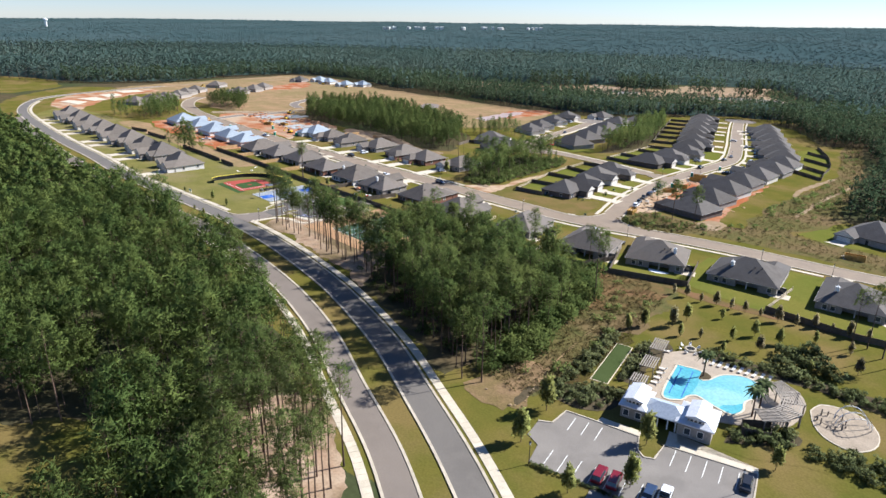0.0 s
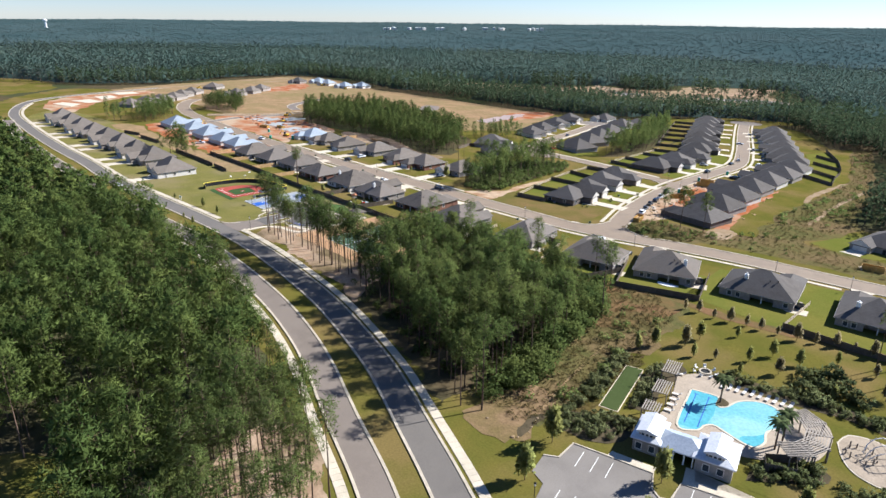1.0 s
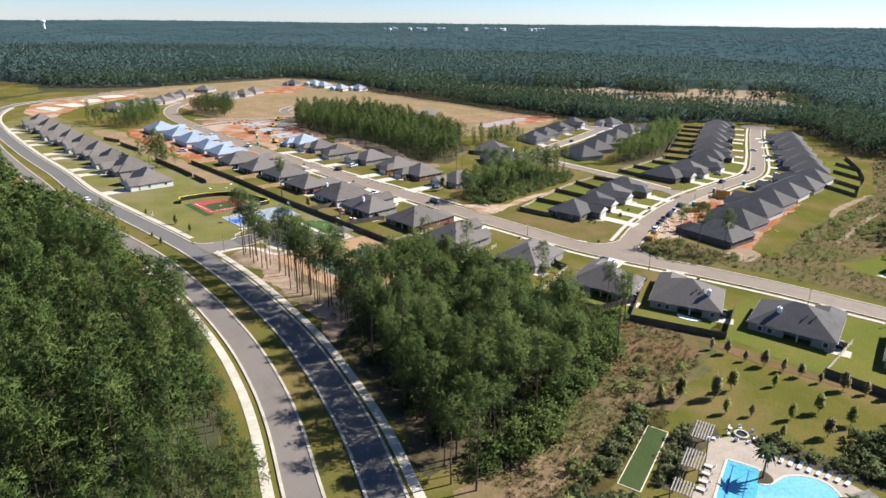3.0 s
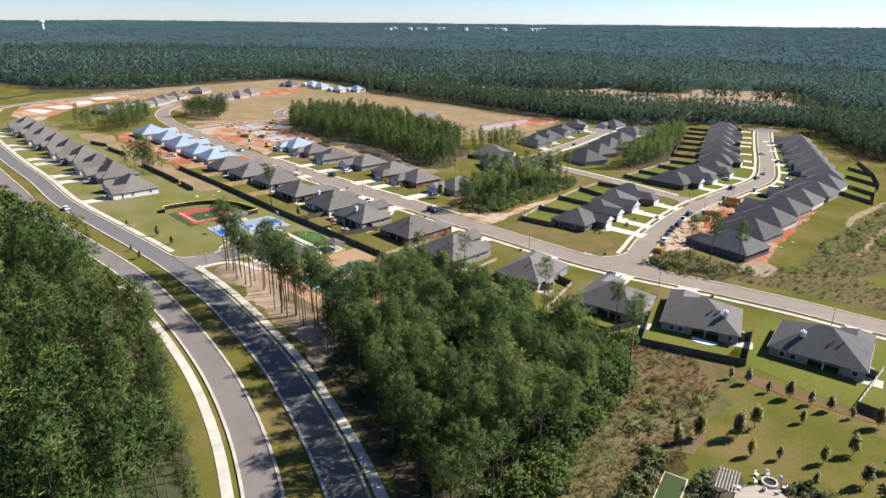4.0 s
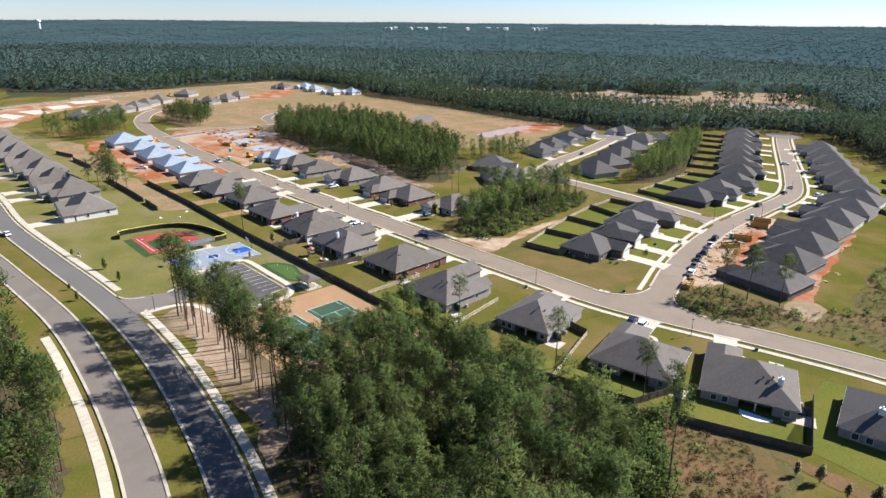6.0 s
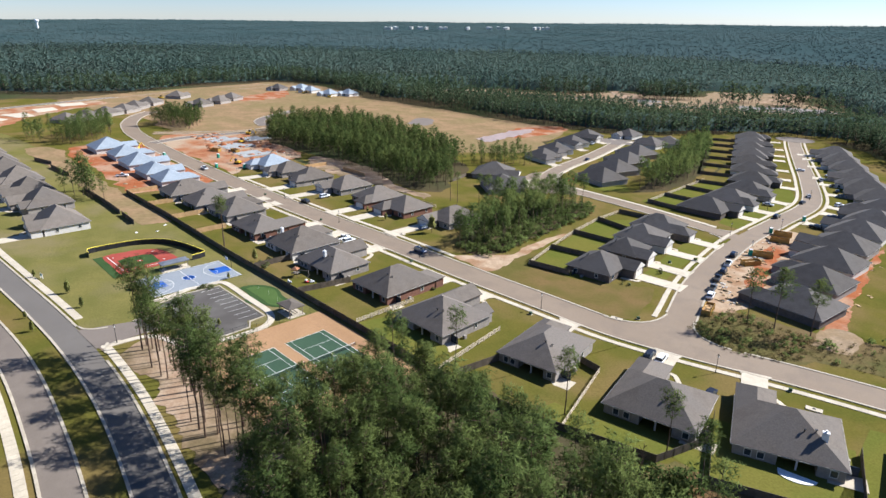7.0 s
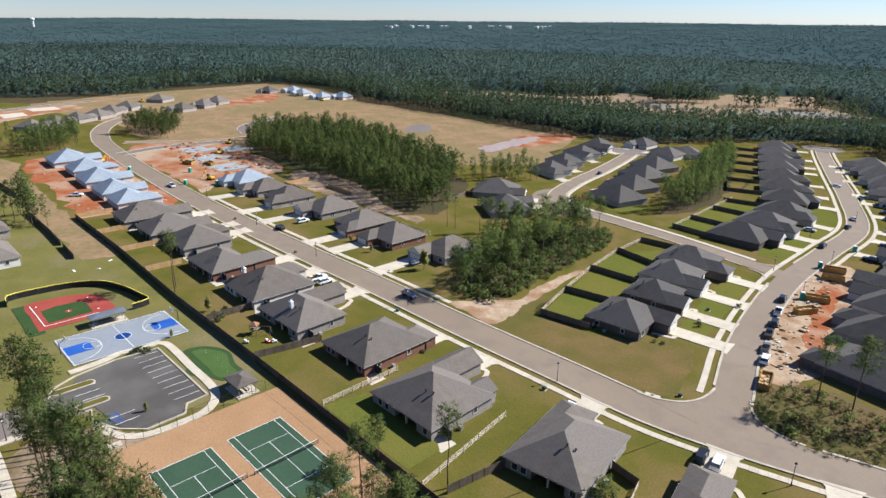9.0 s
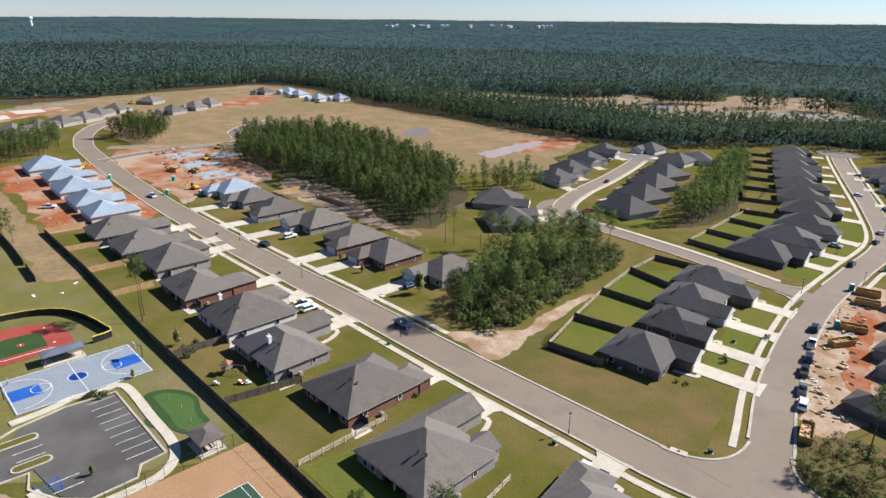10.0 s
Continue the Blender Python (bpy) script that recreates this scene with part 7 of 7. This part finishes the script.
SHRUBS = []
for i in range(3):
    v, f, nn = small_crown(230 + i, 1.5, (0.9, 1.2, 0.75)[i], 24, 12, 0.0)
    SHRUBS.append(mesh_of("shrub", v, f, M["garden"], nn))


def shrub(x, y, s, group="garden shrubs", label="rounded green shrub in a mulched bed"):
    o = new("shrub", SHRUBS[rg3.randrange(3)])
    o.matrix_world = pose(x, y, Z(x, y), 0, 0, rg3.uniform(0, 360)) @ Matrix.Diagonal((s, s, s * rg3.uniform(0.7, 1.1), 1))
    tagged(o, label, "shrub", group)


for x, y in ((-37.0, 150.0), (-36.3, 154.3), (-34.7, 157.8), (-32.4, 158.8), (-29.7, 158.4), (-34.7, 147.8), (-32.4, 152.0), (-29.6, 152.7), (-31.7, 144.9), (-27.2, 153.1), (-24.8, 151.3)):
    shrub(x, y, rg3.uniform(1.6, 2.5), "tall shrubs on the lawn", "tall dark green shrub beside the pool garden")
BEDS = (((-12.8, 8), (-12.8, 29), (-9.8, 29), (-9.8, 8)), ((0, 31), (10, 30.2), (24, 30.5), (42, 26), (42, 33), (24, 35), (2, 35)), ((11, -2), (22, 3), (24, 8), (19.5, 8.5), (12, 2.5)), ((-24, 0), (-10, 5), (-10, -2), (-14, -6), (-22, -6)), ((24, 2), (44, -2), (46, 6), (38, 8), (26, 6)), ((-22, 8), (-19, 8), (-19, 28), (-22, 28)))
for bi, b in enumerate(BEDS):
    for x, y in scatter([pw(*p) for p in b], 1.75, 50 + bi, 0.45, 0.9):
        shrub(x, y, rg3.uniform(0.75, 1.45))
for i in range(26):
    x, y = pw(-17 + i * 0.95, -28.6)
    shrub(x, y, 0.55, "clipped hedge", "small clipped hedge shrub by the car park")
for x, y, sc in ((-237, 163, 1.1), (-234.5, 164, 0.9), (-236.5, 166, 1.2), (-233, 162.3, 0.9), (-230, 140.5, 0.8), (-230.5, 142, 1.0), (-228.8, 143.2, 0.9), (-228, 142, 0.7), (-151, 239.5, 0.8), (-153, 238.6, 0.7), (-149.5, 256, 1.0), (-150.5, 258, 0.9), (-147.5, 277, 0.9), (-187, 191, 0.6), (-189, 191.2, 0.6)):
    shrub(x, y, sc, "yard shrubs", "rounded green shrub beside a house lawn")
# scrub on the rough ground and meadow, and brush at the wood's edge
brush = []
for i in range(3):
    v, f, nn = small_crown(260 + i, 1.6, 1.3, 12, 10, 0.0)
    brush.append((v, f, 1.6, nn))
tuft = []
for i in range(3):
    v, f, nn = small_crown(270 + i, 1.4, 1.5, 6, 8, 0.0)
    tuft.append((v, f, 1.4, nn))
sp = scatter([(-80, 94), (-88, 118), (-92, 140), (-102, 166), (-82, 172), (-72, 162), (-70, 146), (-67, 130), (-65, 112), (-64, 99), (-70, 92)], 1.15, 61, 0.5, 0.95)
forest("brush", sp, tuft, M["shrub"], "low brown-green weeds beside the wood", (0.2, 0.6), 61, False)
forest("clump_scrub", scatter([(-80, 100), (-86, 128), (-96, 160), (-82, 168), (-74, 158), (-72, 142), (-68, 124), (-66, 108), (-70, 97)], 4.6, 69, 0.5, 0.6), brush, M["scrub_green"], "scattered green bushes on rough ground", (0.4, 1.3), 69, False)
forest("meadow_bushes", scatter([(-106, 230), (-70, 240), (-60, 256), (-71, 268), (-66, 298), (-78, 380), (-106, 510), (-110, 490), (-90, 405), (-87, 340), (-90, 300), (-86, 260)], 5.5, 70, 0.5, 0.6), brush, M["scrub_green"], "green and brown bushes in a rough meadow", (0.4, 1.5), 70, False)
vines = []
for i in range(3):
    v, f, nn = small_crown(280 + i, 1.6, 1.25, 30, 13, 0.0, 0.55)
    vines.append((v, f, 1.6, nn))
# a wall of vines and young growth on the wood's sunny side
sp = scatter([(-82, 92.5), (-87, 112), (-91, 132), (-95, 148), (-104, 163), (-96, 165), (-88, 152), (-84.5, 137), (-81, 124), (-78.5, 112), (-77.5, 102), (-78.5, 94)], 2.0, 66, 0.5, 0.9)
forest("edge_scrub", sp, vines, M["pine_dark"], "dense green scrub and vines at the wood's edge", (0.8, 3.0), 66, False)
sp = scatter([(-70, 134), (-67, 122), (-65, 110), (-65.5, 103), (-67.5, 103), (-68.5, 114), (-71, 126), (-73, 134)], 1.3, 67, 0.5, 0.9)
forest("bank_scrub", sp, brush, M["garden"], "dark low shrubs along a grassy bank", (0.5, 1.0), 67, False)
sp = scatter([(-86, 92), (-150, 108), (-150, 150), (-100, 164), (-88, 140)], 3.3, 62, 0.5, 0.7)
forest("undergrowth", sp, brush, M["pine_dark"], "dark undergrowth beneath the pines", (0.6, 1.7), 62, False)
sp = scatter([(-110, 229), (-70, 239), (-30, 243), (-40, 262), (-58, 261), (-71, 266), (-62, 298), (-76, 390), (-108, 530), (-116, 530), (-112, 492), (-90, 405), (-89, 340), (-91, 300), (-87, 257)], 1.7, 63, 0.5, 0.85)
forest("meadow_scrub", sp, tuft, M["shrub"], "tufts and bushes over the rough meadow", (0.14, 0.6), 63, False)
sp = scatter([(-205, 220), (-195.5, 224), (-194.5, 236), (-197, 256), (-200, 290), (-207, 307), (-224, 306), (-233, 285), (-233, 264), (-224, 247), (-212, 227)], 2.4, 64, 0.5, 0.9)
forest("plot_scrub", sp, brush, M["scrub_green"], "low green scrub on an empty plot", (0.6, 1.6), 64, False)
sp = scatter([(-125, 222), (-112, 219), (-100, 226), (-96, 244), (-122, 246), (-127, 236)], 3.0, 65, 0.5, 0.7)
forest("corner_weeds", scatter([(-125, 224), (-112, 220), (-100, 226), (-96, 244), (-122, 246), (-127, 236)], 1.2, 68, 0.5, 0.9), tuft, M["shrub"], "low brown weeds on a street corner plot", (0.15, 0.6), 68, False)
forest("corner_scrub", sp, brush, M["scrub_green"], "weeds and bushes on a street corner plot", (0.3, 1.2), 65, False)
for x, y, i, s in ((-258, 161.5, 2, 0.95), (-261, 163, 6, 0.85), (-110, 243, 1, 0.98), (-116, 240, 4, 0.95), (-102, 246, 1, 0.9), (-86, 147, 6, 1.15), (-95, 166, 1, 0.85), (-104, 172, 4, 0.8), (-124, 168, 4, 0.9),
                   (-150, 163, 2, 0.85), (-163, 158.5, 0, 0.6), (-20, 172, 6, 1.0), (-24, 175, 2, 0.95), (-17.5, 168.5, 4, 0.95), (-27, 172, 6, 0.85), (-78, 90, 6, 1.1), (-82, 88, 4, 1.0), (-70, 41, 6, 0.9),
                   (-208.5, 298.5, 4, 0.95), (-213.5, 299, 6, 0.8), (-217, 294.5, 2, 0.8), (-241, 269, 6, 0.72), (-238.8, 270.4, 2, 0.68), (-236.4, 270, 6, 0.75), (-236.7, 274.5, 4, 0.66), (-233.4, 273, 6, 0.7), (-249.4, 264.3, 6, 0.72), (-253, 263.6, 2, 0.75), (-207, 222.6, 5, 0.8), (-210.5, 224.8, 0, 0.75), (-203.5, 221.8, 5, 0.7)):
    pine(x, y, i, s, (x * 13) % 360, "lone tall pine with a long bare trunk", "single pines")

# a thin row of pines between the forest and the pavement
edge_line = spline([(-92, 54), (-106, 61.5), (-121, 65), (-134, 69), (-147, 72.5), (-166, 78)], 3.2)
for k, p in enumerate(edge_line):
    pine(p.x + rg3.uniform(-1.2, 1.2), p.y + rg3.uniform(-1.5, 0.6), rg3.choice((2, 4, 6, 6)), rg3.uniform(0.68, 0.92), rg3.uniform(0, 360), "slender pine with a long bare trunk at the forest's edge", "pines at the forest's edge")
for px, py in scatter(BARE, 4.0, 91):
    pine(px, py, rg3.choice((2, 6, 6)), rg3.uniform(0.9, 1.1), rg3.uniform(0, 360), "slender pine with a long bare trunk", "pines on bare ground")
# a bare dead tree by a back fence
e = thing("bare_tree", -103, 160, 0, "bare leafless tree by a back fence", "tree")
rg4 = random.Random(9)
bm = bmesh.new()
tube(bm, (0, 0, -0.3), (0.1, 0, 9), 0.16, 0.05, 6)
part("trunk", bm, M["bark"], e)
bm = bmesh.new()
for i in range(26):
    z = rg4.uniform(3.5, 8.6)
    a = rg4.uniform(0, 6.28)
    ln2 = (9.6 - z) * 0.4
    tube(bm, (0.05, 0, z), (math.cos(a) * ln2, math.sin(a) * ln2, z + ln2 * 0.9), 0.035, 0.01, 3)
part("branch_work", bm, M["bark"], e)


def palm(x, y, h=6.5):
    e = thing("palm_tree", x, y, (x * 31) % 360, "palm with a slim trunk on the pool deck", "palm", "palms by the pool", 0.1)
    bm = bmesh.new()
    for i in range(5):
        tube(bm, (0, 0, h * i / 5 - 0.1), (0, 0, h * (i + 1) / 5), 0.2 - 0.012 * i, 0.18 - 0.012 * i, 8)
    part("trunk", bm, M["bark"], e)
    bm = bmesh.new()
    for i in range(26):
        a = i * 2.4
        lift = 1.1 - 1.5 * (i / 26)
        prev = Vector((0, 0, h))
        for k in range(1, 6):
            u = k / 5
            p = Vector((math.cos(a) * 2.3 * u, math.sin(a) * 2.3 * u, h + lift * u * 1.6 - 1.7 * u * u))
            side = Vector((-math.sin(a), math.cos(a), 0)) * 0.42 * math.sin(math.pi * (0.15 + 0.8 * u))
            q = [bm.verts.new(c) for c in (prev - side, prev + Vector((0, 0, 0.08)), prev + side, p + side * 0.8, p + Vector((0, 0, 0.08)), p - side * 0.8)]
            bm.faces.new((q[0], q[1], q[4], q[5]))
            bm.faces.new((q[1], q[2], q[3], q[4]))
            prev = p
    part("fronds", bm, M["palm"], e)


palm(*pw(3.2, 21.6), 6.0)
palm(*pw(14.6, 10.6), 6.5)
palm(*pw(15.6, 13.2), 7.0)
patch("palm_bed", [pw(*p) for p in ((2.6, 19.6), (4.6, 20.6), (4.8, 22.4), (2.8, 23.6))], 0.34, M["mulch"], 0, 1, "round mulched palm bed", "planting bed", thick=0.1)


# ---- building sites ----
def skip(x, y, rot, l=6.4):
    e = thing("dumpster", x, y, rot, "open ochre steel waste container full of debris", "dumpster", "waste containers", 0.05)
    for nm, px, py, sx, sy in (("side", 0, -1.15, l, 0.1), ("side", 0, 1.15, l, 0.1), ("end", -l / 2, 0, 0.1, 2.3), ("end", l / 2, 0, 0.1, 2.3)):
        bm = bmesh.new()
        box(bm, px, py, 0.0, sx, sy, 1.7)
        part(nm, bm, M["skip"], e)
    for i in range(6):
        for s in (-1.23, 1.23):
            bm = bmesh.new()
            box(bm, -l / 2 + 0.5 + i * (l - 1) / 5, s, 0.0, 0.12, 0.08, 1.65)
            part("rib", bm, M["skip"], e)
    bm = bmesh.new()
    box(bm, 0, 0, 0.05, l - 0.1, 2.2, 0.9)
    for i in range(16):
        box(bm, rg4.uniform(-l / 2 + 0.6, l / 2 - 0.6), rg4.uniform(-0.8, 0.8), 0.8, rg4.uniform(0.3, 1.2), rg4.uniform(0.2, 0.6), 0.35, rg4.uniform(0, 180))
    part("debris", bm, M["lumber"], e, "scrap timber and packing")


for x, y, r in ((-126.5, 239.5, 103), (-133.5, 288, 60), (-134, 300, 20), (-136, 322, 15), (-138, 331, 15), (-412, 232, 20), (-404, 240, 0)):
    skip(x, y, r)


def portable_toilet(x, y, rot, m="toilet_green"):
    e = thing("portable_toilet", x, y, rot, "green plastic portable toilet with white roof", "portable toilet", "portable toilets", 0.06)
    bm = bmesh.new()
    box(bm, 0, 0, 0, 1.15, 1.15, 2.1, 0, 0.05)
    part("cabin", bm, M[m], e)
    bm = bmesh.new()
    box(bm, 0, 0, 2.08, 1.2, 1.2, 0.2, 0, 0.08)
    part("roof", bm, M["white"], e)
    bm = bmesh.new()
    box(bm, 0.58, 0, 0.1, 0.05, 0.7, 1.85)
    part("door", bm, M["white"] if m != "toilet_green" else M[m], e)


for x, y in ((-142.5, 331), (-137.5, 298), (-139.5, 360), (-413, 203.4), (-394, 225), (-363, 224), (-372, 213.4)):
    portable_toilet(x, y, 30)


def excavator(x, y, rot):
    e = thing("excavator", x, y, rot, "yellow tracked excavator on bare clay", "excavator", "diggers", 0.06)
    for s in (-0.9, 0.9):
        bm = bmesh.new()
        box(bm, 0, s, 0, 3.2, 0.55, 0.8, 0, 0.2)
        part("track", bm, M["tyre"], e)
    bm = bmesh.new()
    box(bm, -0.4, 0, 0.8, 2.8, 2.2, 0.9, 0, 0.1)
    part("body", bm, M["digger"], e)
    bm = bmesh.new()
    box(bm, 0.4, 0.6, 1.6, 1.2, 0.9, 1.3, 0, 0.08)
    part("cab", bm, M["glass"], e)
    bm = bmesh.new()
    tube(bm, (0.8, -0.2, 1.3), (3.2, -0.2, 3.6), 0.22, 0.18, 6)
    tube(bm, (3.2, -0.2, 3.6), (4.8, -0.2, 1.6), 0.18, 0.12, 6)
    part("arm", bm, M["digger"], e)
    bm = bmesh.new()
    box(bm, 4.9, -0.2, 0.9, 0.7, 0.9, 0.8, 0, 0.1)
    part("bucket", bm, M["digger"], e)


for x, y, r in ((-374, 226, 200), (-440, 199, 120), (-452, 274, 40), (-427, 256, 100), (-640, 436, 60), (-600, 440, 20), (-664, 300, 10)):
    excavator(x, y, r)
for x, y, w, d in ((-445, 250, 16, 14), (-420, 247, 16, 14), (-394, 244, 16, 14), (-436, 268, 14, 12)):
    e = thing("house_foundation", x, y, -3, "grey concrete slab for a new house", "foundation", "foundations")
    bm = bmesh.new()
    box(bm, 0, 0, -0.3, w, d, 0.65)
    box(bm, w * 0.2, d * 0.5 + 2, -0.3, w * 0.4, 4.4, 0.6)
    part("slab", bm, M["slab_grey"], e)
    for i in range(7):
        bm = bmesh.new()
        px, py = rg4.uniform(-w / 2, w / 2), rg4.uniform(-d / 2, d / 2)
        tube(bm, (px, py, 0.3), (px, py, 1.0), 0.07, 0.07, 6)
        part("pipe", bm, M["white"], e)


def heap(places, material, label, size, seed, name="rubble"):
    """Loose pieces that lie in drifts."""
    r5 = random.Random(seed)
    places = [p for p in places if noise.noise((p[0] * 0.16, p[1] * 0.16, seed * 3.7)) > 0.02]
    places += [(x + r5.uniform(-1.1, 1.1), y + r5.uniform(-1.1, 1.1)) for x, y in places]
    bm = bmesh.new()
    for x, y in places:
        box(bm, x, y, Z(x, y) - 0.1, r5.uniform(*size), r5.uniform(*size) * 0.4, r5.uniform(0.15, 0.6), r5.uniform(0, 180))
    ob = part(name, bm, material, None)
    tagged(ob, label, "debris", "", "stuff")


def mounds(places, material, label, size, seed, name):
    """Loose heaps of earth with uneven sides."""
    r5 = random.Random(seed)
    v, f = [], []
    for x, y in places:
        s, h, o = r5.uniform(*size) * 0.7, r5.uniform(0.25, 0.45), len(v)
        z = Z(x, y)
        for k, up in ((1.0, -0.1), (0.55, h * s * 0.75)):
            for j in range(8):
                a, q = j * math.pi / 4 + k, s * k * r5.uniform(0.75, 1.25)
                v.append((x + q * math.cos(a), y + q * math.sin(a) * 0.8, z + up * r5.uniform(0.8, 1.2)))
        v.append((x, y, z + h * s))
        for j in range(8):
            n = (j + 1) % 8
            f += [(o + j, o + n, o + 8 + n), (o + j, o + 8 + n, o + 8 + j), (o + 8 + j, o + 8 + n, o + 16)]
    tagged(soup(name, np.array(v), np.array(f), material), label, "dirt heap", "", "stuff")


SITE = [(-128, 244), (-134, 262), (-139, 285), (-142, 325), (-134, 325), (-130, 290), (-124, 262), (-120, 248)]
heap(scatter(SITE, 1.6, 71, 0.5, 0.26), M["siding"], "scattered white wrapping and boards on a site", (0.15, 1.1), 1, "packing")
heap(scatter(SITE, 2.0, 72, 0.5, 0.35), M["lumber"], "scattered timber offcuts and pallets on a site", (0.3, 1.5), 2, "timber_offcuts")
mounds(scatter(SITE, 2.2, 73, 0.5, 0.4), M["mulch"], "dark heaps of spoil and rubble", (0.5, 1.8), 3, "spoil")
SITE2 = [(-368, 232), (-372, 262), (-410, 270), (-465, 266), (-468, 240), (-420, 232)]
heap(scatter(SITE2, 4.2, 74, 0.5, 0.25), M["lumber"], "stacks of timber on red clay plots", (0.4, 2.0), 4, "timber_stacks")
mounds(scatter(SITE2, 4.0, 75, 0.5, 0.5), M["red_dirt"], "heaps of red clay on building plots", (1.0, 4.5), 5, "clay_heaps")
heap(scatter(SITE2, 5.0, 76, 0.5, 0.3), M["white"], "pale packing scattered on building plots", (0.3, 1.2), 6, "packing")
heap(scatter([(-350, 192), (-350, 199), (-452, 204), (-452, 197)], 3.4, 77, 0.5, 0.5), M["lumber"], "timber and rubble before unfinished houses", (0.5, 2.5), 7, "timber_stacks")
mounds(scatter([(-350, 164), (-350, 174), (-450, 176), (-450, 166)], 4.0, 78, 0.5, 0.3), M["sand"], "clods and sand behind unfinished houses", (0.6, 2.5), 8, "clods")
heap(scatter([(-100, 250), (-96, 268), (-104, 330), (-106, 330), (-104, 280)], 2.6, 79, 0.5, 0.5), M["lumber"], "brick and timber scraps behind new houses", (0.4, 1.5), 9, "scraps")
heap(scatter([(-56, 240), (-30, 246), (-32, 256), (-56, 252)], 3.0, 80, 0.5, 0.4), M["rail"], "site rubbish beside a street", (0.4, 1.6), 10, "rubbish")
skip(-45, 250, 10)

for gx, gy, q in ((-68.1, 87.8, 0.9), (-67.4, 88.4, 0.6), (-66.9, 91.3, 0.45), (-67.6, 93, 0.5), (-68.3, 95.2, 0.5), (-68.6, 96.2, 0.6), (-75.4, 88.7, 0.6)):
    bm = bmesh.new()
    bmesh.ops.create_icosphere(bm, subdivisions=1, radius=q * 0.55)
    for v in bm.verts:
        v.co *= 1 + 0.35 * noise.noise(v.co * 3 + Vector((gx, gy, 0)))
        v.co.z *= 0.55
    ob = part("stone", bm, M["sand"], None)
    ob.matrix_world = pose(gx, gy, Z(gx, gy) + q * 0.2, 0, 0, gx * 50 % 360)
    tagged(ob, "pale lump of rock beside a washed-out gully", "stone", "stones in the gully")

# ---- far houses, water tower and town ----
FR = "far houses beyond the field"
for i, (x, y, r, rf) in enumerate(((-562, 196, 30, "roof"), (-572, 212, 30, "roof"), (-582, 228, 32, "roof"), (-592, 244, 35, "roof"), (-608, 258, 40, "roof"), (-626, 276, 40, "roof"), (-660, 314, 35, "roof"), (-598, 308, 200, "roof"), (-610, 330, 205, "roof"), (-626, 350, 205, "roof"),
                                (-680, 430, 200, "roof_dark"), (-670, 452, 200, "wrap"), (-646, 448, 195, "wrap"), (-612, 448, 190, "wrap"), (-604, 466, 190, "wrap"))):
    house(x, y, 15, 14, r, 1, 6.5, 3, roof=rf, wall="siding" if rf == "wrap" else "brick_grey", detail=1, group=FR, label="far unfinished house with pale roof underlay" if rf == "wrap" else "far single-storey house with grey roof")
e = new("water_tower")
tagged(e, "distant white water tower above the forest", "water tower")
e.matrix_world = pose(-3180, 796, Z(-3180, 796))
tz = 58 - Z(-3180, 796)
bm = bmesh.new()
bmesh.ops.create_uvsphere(bm, u_segments=16, v_segments=10, radius=9, matrix=Matrix.Translation((0, 0, tz - 6)) @ Matrix.Diagonal((1, 1, 0.7, 1)))
part("tank", bm, M["white"], e)
bm = bmesh.new()
tube(bm, (0, 0, -2), (0, 0, tz - 10), 5, 3.5, 12)
part("shaft", bm, M["white"], e)
rg6 = random.Random(3)
for i in range(22):
    u = rg6.random()
    x, y = -2540 + 540 * u + rg6.uniform(-60, 60), 2104 + 515 * u + rg6.uniform(-60, 60)
    e = thing("distant_building", x, y, rg6.uniform(0, 90), "distant pale building in a far town", "building", "far town")
    w = rg6.uniform(9, 20)
    bm = bmesh.new()
    box(bm, 0, 0, -2, w, 12, 24)
    part("wall", bm, M["siding"], e)
    bm = bmesh.new()
    hip(bm, 0, 0, w, 12, 22.2, 0.3, 0.5)
    part("roof", bm, M["white"], e)
